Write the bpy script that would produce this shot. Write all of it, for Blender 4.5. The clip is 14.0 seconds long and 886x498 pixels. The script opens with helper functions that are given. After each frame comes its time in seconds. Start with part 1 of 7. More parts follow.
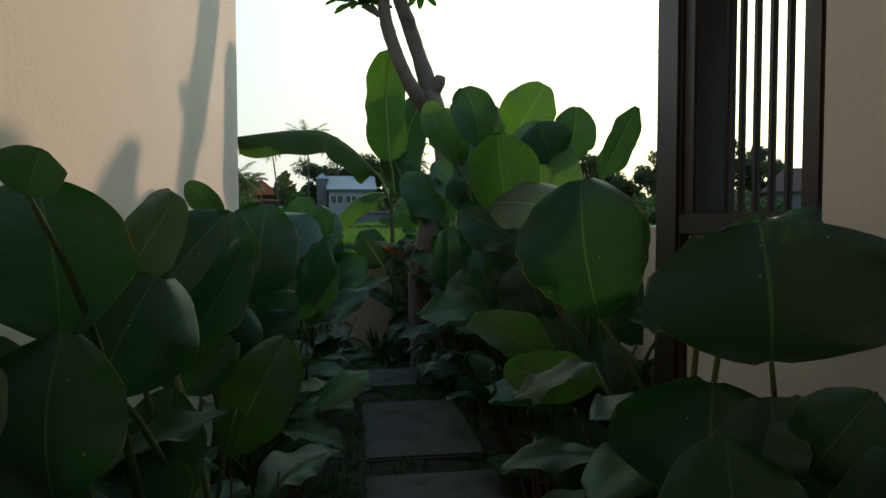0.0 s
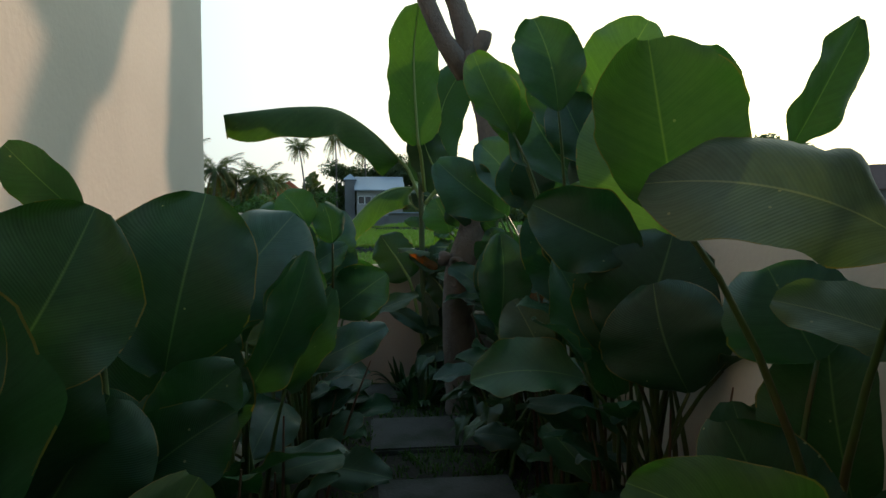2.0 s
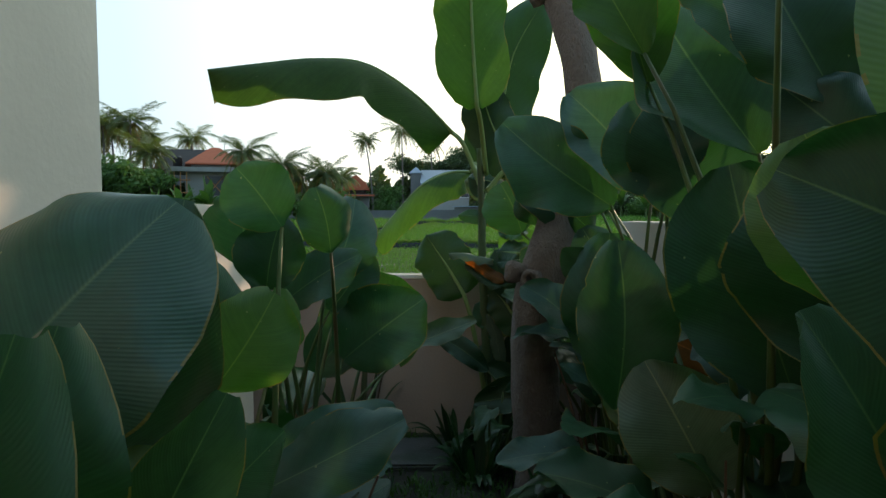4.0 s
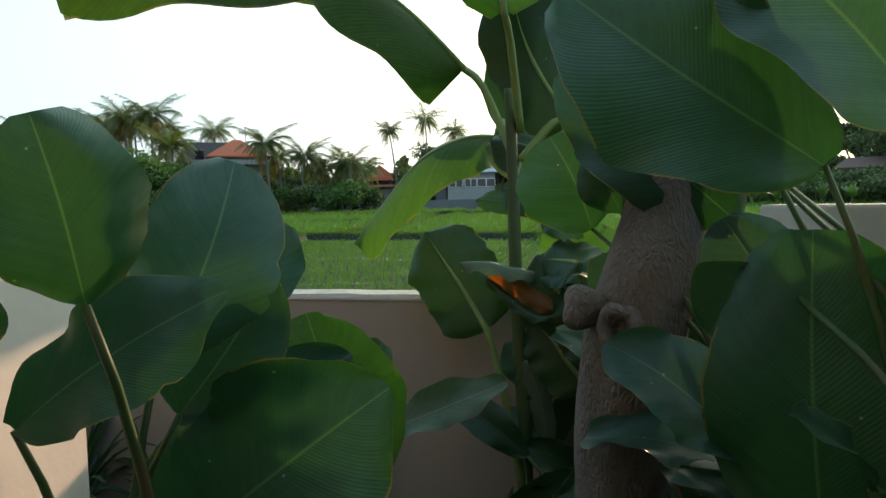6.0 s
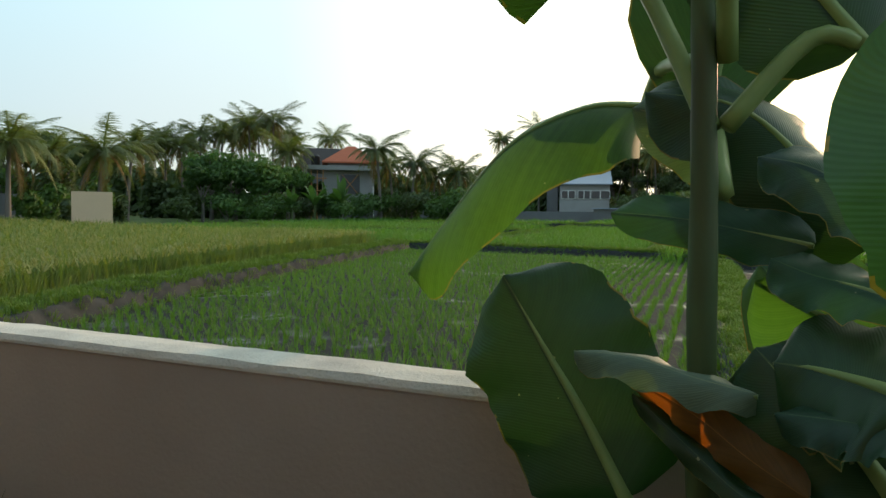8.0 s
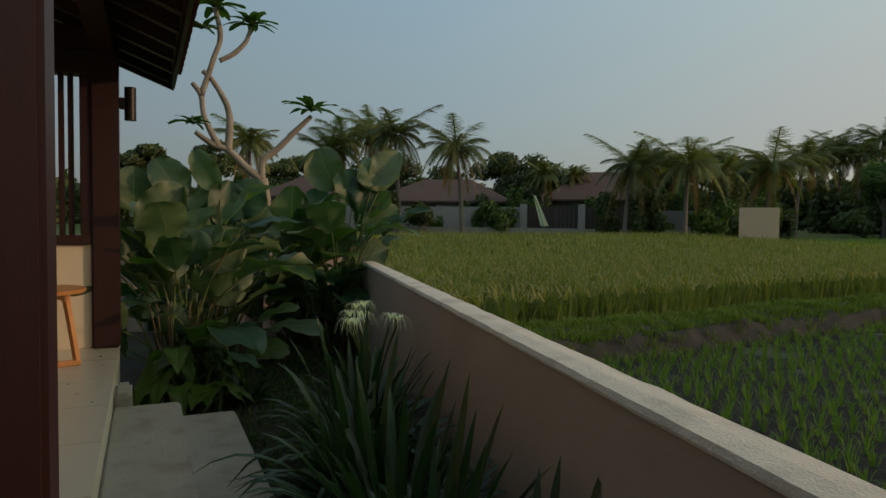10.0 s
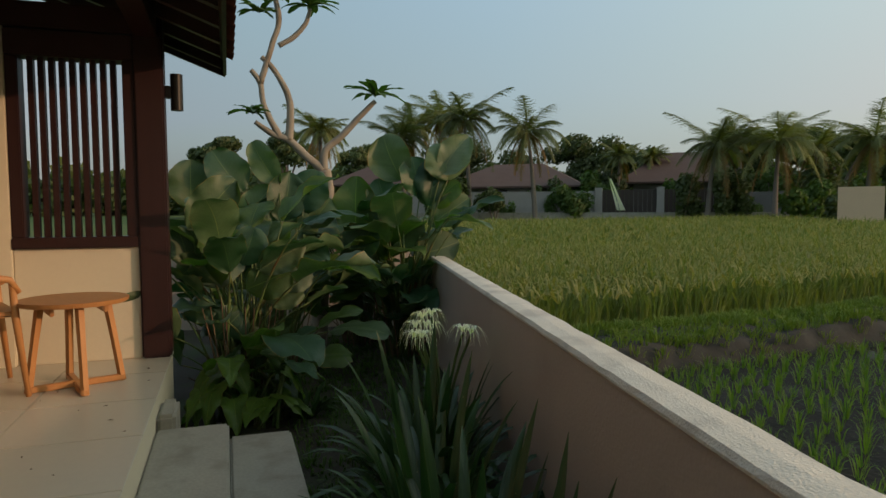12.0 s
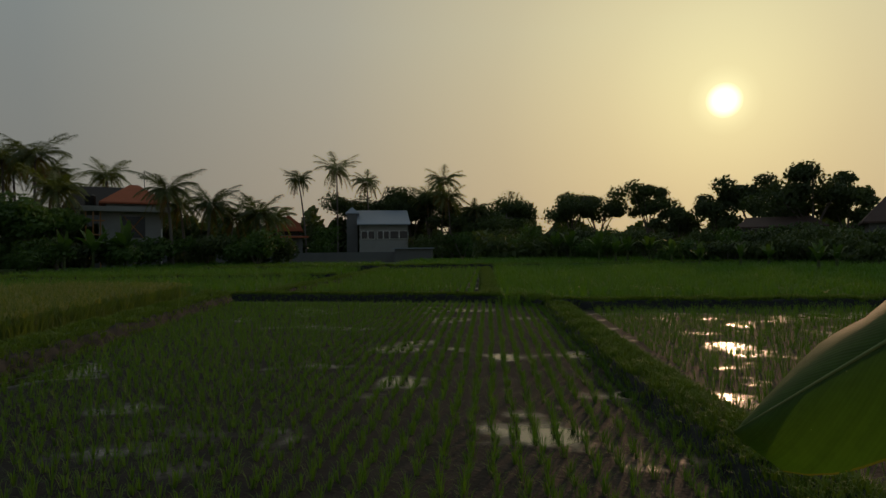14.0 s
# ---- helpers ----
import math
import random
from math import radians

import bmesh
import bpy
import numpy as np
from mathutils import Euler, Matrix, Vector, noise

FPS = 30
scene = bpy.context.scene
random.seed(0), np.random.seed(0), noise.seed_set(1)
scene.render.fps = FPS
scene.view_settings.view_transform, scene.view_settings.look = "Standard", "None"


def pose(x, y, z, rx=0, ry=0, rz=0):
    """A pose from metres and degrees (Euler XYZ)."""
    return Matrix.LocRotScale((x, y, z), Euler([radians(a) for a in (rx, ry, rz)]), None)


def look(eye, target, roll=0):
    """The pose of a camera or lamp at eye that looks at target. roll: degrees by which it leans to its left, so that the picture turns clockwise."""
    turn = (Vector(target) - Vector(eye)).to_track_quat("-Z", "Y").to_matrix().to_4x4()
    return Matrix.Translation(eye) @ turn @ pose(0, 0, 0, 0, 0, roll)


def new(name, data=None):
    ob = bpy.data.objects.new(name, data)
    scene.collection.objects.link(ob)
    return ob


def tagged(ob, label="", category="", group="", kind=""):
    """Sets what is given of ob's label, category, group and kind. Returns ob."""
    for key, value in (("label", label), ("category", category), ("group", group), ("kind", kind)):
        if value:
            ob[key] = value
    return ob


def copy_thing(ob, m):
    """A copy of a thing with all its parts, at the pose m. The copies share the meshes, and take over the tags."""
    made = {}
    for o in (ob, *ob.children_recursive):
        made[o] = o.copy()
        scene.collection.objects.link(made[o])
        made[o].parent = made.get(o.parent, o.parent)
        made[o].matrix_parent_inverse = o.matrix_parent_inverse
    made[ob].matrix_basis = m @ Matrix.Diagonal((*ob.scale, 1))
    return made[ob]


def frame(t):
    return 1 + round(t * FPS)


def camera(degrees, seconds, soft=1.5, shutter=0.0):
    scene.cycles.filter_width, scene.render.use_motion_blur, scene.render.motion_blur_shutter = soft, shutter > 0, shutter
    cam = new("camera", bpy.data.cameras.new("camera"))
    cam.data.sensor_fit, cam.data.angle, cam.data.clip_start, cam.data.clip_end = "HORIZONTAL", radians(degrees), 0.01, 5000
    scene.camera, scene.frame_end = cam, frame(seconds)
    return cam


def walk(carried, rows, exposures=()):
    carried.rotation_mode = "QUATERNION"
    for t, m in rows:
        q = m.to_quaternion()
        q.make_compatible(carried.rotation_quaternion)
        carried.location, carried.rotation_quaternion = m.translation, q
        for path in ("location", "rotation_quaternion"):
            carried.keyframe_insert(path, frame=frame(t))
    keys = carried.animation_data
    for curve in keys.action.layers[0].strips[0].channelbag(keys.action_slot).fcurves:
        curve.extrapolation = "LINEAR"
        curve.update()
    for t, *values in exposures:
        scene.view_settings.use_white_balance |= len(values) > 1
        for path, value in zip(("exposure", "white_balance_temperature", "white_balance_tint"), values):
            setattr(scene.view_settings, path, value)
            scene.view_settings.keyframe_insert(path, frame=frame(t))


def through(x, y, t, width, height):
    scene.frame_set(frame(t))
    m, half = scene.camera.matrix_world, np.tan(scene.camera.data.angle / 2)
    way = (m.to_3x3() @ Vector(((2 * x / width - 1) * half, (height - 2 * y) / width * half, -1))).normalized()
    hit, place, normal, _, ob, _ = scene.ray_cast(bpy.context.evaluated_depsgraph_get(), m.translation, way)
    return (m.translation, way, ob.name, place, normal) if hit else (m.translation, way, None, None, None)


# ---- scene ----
cam = camera(68.2, 14.0)

PATH = [
    (0, (1.033, -0.611, 1.351), (0.959, 1.385, 1.266), -0.1),
    (0.5, (0.983, -0.253, 1.353), (0.879, 1.742, 1.259), 0.4),
    (1, (0.926, 0.079, 1.374), (0.821, 2.073, 1.271), 0.1),
    (1.5, (0.909, 0.408, 1.361), (0.78, 2.402, 1.268), 0.3),
    (2, (0.861, 0.802, 1.354), (0.701, 2.794, 1.272), -0.2),
    (2.5, (0.841, 1.18, 1.354), (0.642, 3.168, 1.268), -0.3),
    (3, (0.805, 1.522, 1.349), (0.563, 3.505, 1.255), -0.3),
    (3.5, (0.758, 1.893, 1.352), (0.494, 3.873, 1.26), -0.4),
    (4, (0.736, 2.247, 1.361), (0.374, 4.211, 1.261), -0.3),
    (4.2, (0.704, 2.367, 1.351), (0.319, 4.327, 1.251), -0.2),
    (6.3, (0.508, 3.921, 1.345), (0.059, 5.865, 1.213), -1.1),
    (6.5, (0.483, 4.064, 1.351), (0.024, 6.007, 1.223), -0.6),
    (7, (0.413, 4.349, 1.346), (-0.069, 6.287, 1.238), -0.2),
    (7.5, (0.359, 4.632, 1.34), (-0.226, 6.542, 1.239), 0.2),
    (8, (0.285, 4.908, 1.357), (-0.473, 6.756, 1.259), 0.7),
    (8.5, (0.143, 5.158, 1.378), (-0.887, 6.872, 1.319), 0.8),
    (9, (0.059, 5.29, 1.405), (-1.431, 6.623, 1.355), 0.9),
    (9.2, (0.027, 5.329, 1.415), (-1.62, 6.463, 1.364), 0.8),
    (10.3, (-0.2, 5.35, 1.445), (-2.18, 5.63, 1.345), 0.7),
    (11.3, (-0.412, 5.364, 1.477), (-2.404, 5.262, 1.326), 0.6),
    (11.5, (-0.506, 5.376, 1.482), (-2.499, 5.32, 1.328), -0.2),
    (12, (-0.73, 5.447, 1.495), (-2.709, 5.705, 1.37), -0.3),
    (12.5, (-0.826, 5.595, 1.551), (-2.63, 6.457, 1.494), 0.0),
    (13, (-1.088, 5.652, 1.641), (-2.331, 7.219, 1.641), -0.4),
    (13.2, (-1.177, 5.587, 1.637), (-2.123, 7.349, 1.638), -0.2),
    (13.5, (-1.244, 5.491, 1.62), (-1.78, 7.418, 1.631), -0.3),
    (14, (-1.271, 5.342, 1.592), (-1.411, 7.337, 1.613), -0.6),
]
EXPOSURE = [(0, -0.3, 5350, 0), (4.2, 0.28, 5350, 0), (6.3, 0.5, 5550, 1), (7.5, 0.3, 5650, 1), (8.3, -0.12, 5850, 3), (8.6, -0.65, 6000, 6), (9.0, -1.05, 6350, 8), (11.3, -0.45, 6150, 7), (12.3, -0.42, 6350, 8), (13.0, -1.0, 6550, 8), (13.6, -1.75, 6300, 9), (14, -1.95, 6500, 9)]
walk(cam, [(t, look(eye, target, roll)) for t, eye, target, roll in PATH], EXPOSURE)

# ---- light: low hazy sun over the fields, open evening sky ----
SUN = Vector((0.325, 0.922, 0.2096)).normalized()
world = bpy.data.worlds.new("world")
scene.world = world
world.use_nodes = True
wn = world.node_tree.nodes
sky = wn.new("ShaderNodeTexSky")
sky.sky_type, sky.sun_disc = "NISHITA", False
sky.sun_elevation, sky.sun_rotation = math.asin(SUN.z), math.atan2(SUN.x, SUN.y)
sky.air_density, sky.dust_density, sky.ozone_density = 1.2, 4.0, 2.0
wl = world.node_tree.links

# evening haze: bright and yellow round the sun, grey-blue away from it, dusty near the horizon
way = wn.new("ShaderNodeTexCoord")
dot = wn.new("ShaderNodeVectorMath")
dot.operation = "DOT_PRODUCT"
dot.inputs[1].default_value = SUN
wl.new(way.outputs["Generated"], dot.inputs[0])
away = wn.new("ShaderNodeMath")
away.operation = "ARCCOSINE"
wl.new(dot.outputs["Value"], away.inputs[0])
share = wn.new("ShaderNodeMath")
share.operation = "DIVIDE"
share.inputs[1].default_value = math.pi
wl.new(away.outputs[0], share.inputs[0])
haze = wn.new("ShaderNodeValToRGB")
ramp = haze.color_ramp
for pos, col in ((0.0, (10, 9.4, 6.5)), (0.0035, (9, 8.4, 5.4)), (0.0065, (4.0, 3.7, 2.0)), (0.014, (3.3, 2.95, 1.55)), (0.05, (2.7, 2.35, 1.3)), (0.1, (2.05, 1.8, 1.12)), (0.18, (1.35, 1.28, 1.0)), (0.3, (0.68, 0.76, 0.74)), (0.52, (0.41, 0.54, 0.62)), (0.68, (0.28, 0.37, 0.45)), (1.0, (0.2, 0.26, 0.33))):
    e = ramp.elements.new(pos)
    e.color = (*col, 1)
ramp.elements.remove(ramp.elements[0])
ramp.elements.remove(ramp.elements[-1])
wl.new(share.outputs[0], haze.inputs[0])
up = wn.new("ShaderNodeSeparateXYZ")
wl.new(way.outputs["Generated"], up.inputs[0])
low = wn.new("ShaderNodeMapRange")
low.inputs["From Min"].default_value, low.inputs["From Max"].default_value = 0.0, 0.32
low.inputs["To Min"].default_value, low.inputs["To Max"].default_value = 1.0, 0.0
wl.new(up.outputs["Z"], low.inputs["Value"])
dust = wn.new("ShaderNodeMix")
dust.data_type, dust.blend_type = "RGBA", "MULTIPLY"
dust.inputs[7].default_value = (0.95, 0.78, 0.66, 1)
wl.new(low.outputs[0], dust.inputs["Factor"])
wl.new(haze.outputs["Color"], dust.inputs[6])
both = wn.new("ShaderNodeMix")
both.data_type, both.blend_type = "RGBA", "ADD"
both.inputs["Factor"].default_value = 1.0
thin = wn.new("ShaderNodeMix")
thin.data_type, thin.blend_type = "RGBA", "DARKEN"
thin.inputs["Factor"].default_value = 1.0
thin.inputs[7].default_value = (2.0, 2.0, 2.0, 1)
wl.new(sky.outputs["Color"], thin.inputs[6])
scaled = wn.new("ShaderNodeMix")
scaled.data_type, scaled.blend_type = "RGBA", "MULTIPLY"
scaled.inputs["Factor"].default_value = 1.0
scaled.inputs[7].default_value = (0.08, 0.08, 0.08, 1)
wl.new(thin.outputs[2], scaled.inputs[6])
wl.new(dust.outputs[2], both.inputs[6])
wl.new(scaled.outputs[2], both.inputs[7])
wl.new(both.outputs[2], wn["Background"].inputs["Color"])
wn["Background"].inputs["Strength"].default_value = 1.0
sun_data = bpy.data.lights.new("sun", "SUN")
sun_data.energy, sun_data.angle, sun_data.color = 2.9, radians(1.2), (1.0, 0.56, 0.32)
sun = new("sun", sun_data)
sun.matrix_world = look((0, 0, 0), -SUN)

# ---- materials ----
def material(name, color, rough=0.7, vary=0.25, scale=6.0, fine=60.0, bump=0.2, tint=None, metal=0.0, spec=0.3,
             through=0.0, per_object=0.0, stain=None, stain_scale=1.2, coords="Object", stretch=(1, 1, 1)):
    """Two scales of variation, a stain colour with patches of its own, fine relief; through: light passing a leaf."""
    m = bpy.data.materials.new(name)
    m.use_nodes = True
    nt = m.node_tree
    n, l = nt.nodes, nt.links
    bsdf = n["Principled BSDF"]
    tc = n.new("ShaderNodeTexCoord")
    mp = n.new("ShaderNodeMapping")
    mp.inputs["Scale"].default_value = stretch
    l.new(tc.outputs[coords], mp.inputs["Vector"])
    big = n.new("ShaderNodeTexNoise")
    big.inputs["Scale"].default_value, big.inputs["Detail"].default_value = scale, 5
    small = n.new("ShaderNodeTexNoise")
    small.inputs["Scale"].default_value, small.inputs["Detail"].default_value = fine, 4
    for t in (big, small):
        l.new(mp.outputs[0], t.inputs["Vector"])
    mix = n.new("ShaderNodeMix")
    mix.data_type = "RGBA"
    a = [c * (1 - vary) for c in color]
    b = [min(1, c * (1 + vary)) for c in (tint or color)]
    mix.inputs[6].default_value, mix.inputs[7].default_value = (*a, 1), (*b, 1)
    add = n.new("ShaderNodeMath")
    add.operation = "MULTIPLY_ADD"
    add.inputs[1].default_value = 0.5
    l.new(small.outputs["Fac"], add.inputs[0])
    half = n.new("ShaderNodeMath")
    half.operation = "MULTIPLY"
    half.inputs[1].default_value = 0.5
    l.new(big.outputs["Fac"], half.inputs[0])
    l.new(half.outputs[0], add.inputs[2])
    fac = add.outputs[0]
    if per_object:
        info = n.new("ShaderNodeObjectInfo")
        po = n.new("ShaderNodeMath")
        po.operation = "MULTIPLY_ADD"
        po.inputs[1].default_value, po.inputs[2].default_value = per_object, -per_object / 2
        l.new(info.outputs["Random"], po.inputs[0])
        s2 = n.new("ShaderNodeMath")
        l.new(fac, s2.inputs[0])
        l.new(po.outputs[0], s2.inputs[1])
        fac = s2.outputs[0]
    l.new(fac, mix.inputs["Factor"])
    col = mix.outputs[2]
    if stain:
        sn = n.new("ShaderNodeTexNoise")
        sn.inputs["Scale"].default_value, sn.inputs["Detail"].default_value = stain_scale, 8
        l.new(mp.outputs[0], sn.inputs["Vector"])
        ramp = n.new("ShaderNodeMapRange")
        ramp.inputs["From Min"].default_value, ramp.inputs["From Max"].default_value = 0.5, 0.75
        l.new(sn.outputs["Fac"], ramp.inputs["Value"])
        sm = n.new("ShaderNodeMix")
        sm.data_type = "RGBA"
        sm.inputs[7].default_value = (*stain, 1)
        l.new(col, sm.inputs[6])
        l.new(ramp.outputs[0], sm.inputs["Factor"])
        col = sm.outputs[2]
    l.new(col, bsdf.inputs["Base Color"])
    bsdf.inputs["Roughness"].default_value, bsdf.inputs["Metallic"].default_value = rough, metal
    bsdf.inputs["Specular IOR Level"].default_value = spec
    if bump:
        bp = n.new("ShaderNodeBump")
        bp.inputs["Strength"].default_value, bp.inputs["Distance"].default_value = bump, 0.01
        l.new(add.outputs[0], bp.inputs["Height"])
        l.new(bp.outputs[0], bsdf.inputs["Normal"])
    if through:
        tr = n.new("ShaderNodeBsdfTranslucent")
        bright = n.new("ShaderNodeMix")
        bright.data_type, bright.blend_type = "RGBA", "MULTIPLY"
        bright.inputs["Factor"].default_value = 1.0
        bright.inputs[7].default_value = (1.5, 1.7, 0.5, 1)
        l.new(col, bright.inputs[6])
        l.new(bright.outputs[2], tr.inputs["Color"])
        ms = n.new("ShaderNodeMixShader")
        ms.inputs[0].default_value = through
        l.new(bsdf.outputs[0], ms.inputs[1])
        l.new(tr.outputs[0], ms.inputs[2])
        l.new(ms.outputs[0], n["Material Output"].inputs["Surface"])
    return m


def leaf_material(name, color, ribs=46.0, rib_depth=0.12, through=0.28, rough=0.42, edge=None, vary=0.3, glow=(1.0, 1.42, 0.42)):
    """A blade with a pale midrib and slanting side ribs, laid along the leaf's own UV."""
    m = material(name, color, rough, vary, 5.0, 45.0, 0.0, per_object=0.7, spec=0.4)
    nt = m.node_tree
    n, l = nt.nodes, nt.links
    bsdf = n["Principled BSDF"]
    uv = n.new("ShaderNodeUVMap")
    sep = n.new("ShaderNodeSeparateXYZ")
    l.new(uv.outputs[0], sep.inputs[0])

    def op(kind, a, b=None, c=None):
        q = n.new("ShaderNodeMath")
        q.operation = kind
        for i, v in enumerate((a, b, c)):
            if v is None:
                continue
            if isinstance(v, (int, float)):
                q.inputs[i].default_value = v
            else:
                l.new(v, q.inputs[i])
        return q.outputs[0]
    side = op("ABSOLUTE", op("SUBTRACT", sep.outputs["Y"], 0.5))
    slant = op("SUBTRACT", sep.outputs["X"], op("MULTIPLY", side, 0.55))
    wave = op("SINE", op("MULTIPLY", slant, ribs * 6.283))
    along = n.new("ShaderNodeCombineXYZ")
    l.new(op("MULTIPLY", slant, ribs * 0.7), along.inputs[0])
    l.new(op("MULTIPLY", sep.outputs["Y"], 1.6), along.inputs[1])
    shade = n.new("ShaderNodeObjectInfo")
    l.new(op("MULTIPLY", shade.outputs["Random"], 40.0), along.inputs[2])
    streak = n.new("ShaderNodeTexNoise")
    streak.inputs["Scale"].default_value, streak.inputs["Detail"].default_value = 1.0, 3.0
    l.new(along.outputs[0], streak.inputs["Vector"])
    midrib = op("SUBTRACT", 1.0, op("MINIMUM", op("MULTIPLY", side, 75.0), 1.0))
    old = bsdf.inputs["Base Color"].links[0].from_socket
    ribbed = n.new("ShaderNodeMix")
    ribbed.data_type, ribbed.blend_type = "RGBA", "MULTIPLY"
    l.new(op("MULTIPLY_ADD", wave, rib_depth * 0.35, op("MULTIPLY", streak.outputs["Fac"], 0.9)), ribbed.inputs["Factor"])
    l.new(old, ribbed.inputs[6])
    ribbed.inputs[7].default_value = (0.55, 0.6, 0.6, 1)
    pale = n.new("ShaderNodeMix")
    pale.data_type = "RGBA"
    l.new(op("MULTIPLY", midrib, 0.6), pale.inputs["Factor"])
    l.new(ribbed.outputs[2], pale.inputs[6])
    pale.inputs[7].default_value = (min(1, color[0] * 2.2 + 0.06), min(1, color[1] * 1.7 + 0.06), color[2] * 1.5 + 0.02, 1)
    col = pale.outputs[2]
    rim = n.new("ShaderNodeMix")
    rim.data_type = "RGBA"
    spots = n.new("ShaderNodeTexNoise")
    spots.inputs["Scale"].default_value, spots.inputs["Detail"].default_value = 9.0, 3.0
    tco = n.new("ShaderNodeTexCoord")
    l.new(tco.outputs["Object"], spots.inputs["Vector"])
    dry = op("MULTIPLY", op("GREATER_THAN", side, 0.489), op("GREATER_THAN", spots.outputs["Fac"], 0.47))
    l.new(op("MULTIPLY", dry, 0.85), rim.inputs["Factor"])
    l.new(col, rim.inputs[6])
    rim.inputs[7].default_value = (*(edge or (0.2, 0.15, 0.035)), 1)
    col = rim.outputs[2]
    # pale insect marks and old scars
    marks = n.new("ShaderNodeTexVoronoi")
    marks.inputs["Scale"].default_value = 24.0
    l.new(tco.outputs["Object"], marks.inputs["Vector"])
    scar = n.new("ShaderNodeMix")
    scar.data_type = "RGBA"
    few = op("MULTIPLY", op("LESS_THAN", marks.outputs["Distance"], 0.07), op("GREATER_THAN", spots.outputs["Fac"], 0.56))
    l.new(op("MULTIPLY", few, 0.7), scar.inputs["Factor"])
    l.new(col, scar.inputs[6])
    scar.inputs[7].default_value = (0.3, 0.3, 0.16, 1)
    col = scar.outputs[2]
    l.new(col, bsdf.inputs["Base Color"])
    bp = n.new("ShaderNodeBump")
    bp.inputs["Strength"].default_value, bp.inputs["Distance"].default_value = 0.14, 0.002
    l.new(op("MULTIPLY_ADD", streak.outputs["Fac"], 1.2, wave), bp.inputs["Height"])
    l.new(bp.outputs[0], bsdf.inputs["Normal"])
    tr = n.new("ShaderNodeBsdfTranslucent")
    glowing = n.new("ShaderNodeMix")
    glowing.data_type, glowing.blend_type = "RGBA", "MULTIPLY"
    glowing.inputs["Factor"].default_value = 1.0
    glowing.inputs[7].default_value = (*glow, 1)
    l.new(col, glowing.inputs[6])
    l.new(glowing.outputs[2], tr.inputs["Color"])
    ms = n.new("ShaderNodeMixShader")
    ms.inputs[0].default_value = through
    l.new(bsdf.outputs[0], ms.inputs[1])
    l.new(tr.outputs[0], ms.inputs[2])
    l.new(ms.outputs[0], n["Material Output"].inputs["Surface"])
    return m


PLASTER = material("plaster", (0.66, 0.61, 0.54), 0.85, 0.08, 2.0, 45.0, 0.25, stain=(0.56, 0.52, 0.46), stain_scale=0.9)
WALL_PAINT = material("wall_paint", (0.4, 0.335, 0.285), 0.9, 0.1, 2.5, 70.0, 0.35, stain=(0.34, 0.28, 0.24), stain_scale=1.3)
WALL_CAP = material("wall_cap", (0.62, 0.58, 0.5), 0.9, 0.25, 9.0, 120.0, 0.8, stain=(0.42, 0.39, 0.34), stain_scale=5.0)
CREAM = material("cream_paint", (0.6, 0.55, 0.43), 0.8, 0.06, 2.0, 40.0, 0.15)
TIMBER = material("dark_red_timber", (0.026, 0.0085, 0.008), 0.5, 0.5, 3.0, 40.0, 0.12, stretch=(8, 8, 0.6), spec=0.35)
TIMBER_DARK = material("weathered_dark_timber", (0.035, 0.022, 0.018), 0.4, 0.45, 3.0, 50.0, 0.25, stretch=(8, 8, 0.7), spec=0.5)
FLOOR_TILE = material("terrace_tile", (0.5, 0.47, 0.39), 0.3, 0.08, 1.5, 30.0, 0.04, spec=0.5, per_object=0.25)
CONCRETE = material("step_concrete", (0.31, 0.295, 0.25), 0.8, 0.35, 4.0, 60.0, 0.5, stain=(0.2, 0.185, 0.155), stain_scale=5.0)
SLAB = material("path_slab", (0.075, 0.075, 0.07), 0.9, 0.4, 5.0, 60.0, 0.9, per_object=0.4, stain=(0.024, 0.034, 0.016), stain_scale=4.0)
SOIL = material("garden_soil", (0.03, 0.027, 0.02), 0.95, 0.5, 3.0, 50.0, 1.0, stain=(0.03, 0.05, 0.015), stain_scale=2.5)
EARTH = material("bank_earth", (0.034, 0.036, 0.034), 0.95, 0.5, 3.0, 25.0, 1.0, stain=(0.025, 0.026, 0.022), stain_scale=4.0)
FIELD = material("field_ground", (0.07, 0.11, 0.025), 0.95, 0.4, 0.5, 12.0, 0.8, stain=(0.1, 0.12, 0.03), stain_scale=0.15)
RICE = material("young_rice", (0.066, 0.16, 0.036), 0.6, 0.35, 0.4, 8.0, 0.0, tint=(0.1, 0.18, 0.03), through=0.4)
RIPE = material("ripe_rice", (0.09, 0.15, 0.04), 0.7, 0.4, 0.6, 5.0, 0.0, tint=(0.155, 0.19, 0.06), through=0.35)
HEADS = material("rice_heads", (0.18, 0.21, 0.07), 0.7, 0.35, 0.8, 6.0, 0.0, tint=(0.28, 0.26, 0.1), through=0.3)
GRASS = material("bank_grass", (0.07, 0.15, 0.02), 0.7, 0.4, 1.5, 9.0, 0.0, tint=(0.12, 0.17, 0.03), through=0.3)
LAWN = material("lawn_grass", (0.05, 0.1, 0.018), 0.7, 0.4, 2.0, 20.0, 0.0, through=0.25)


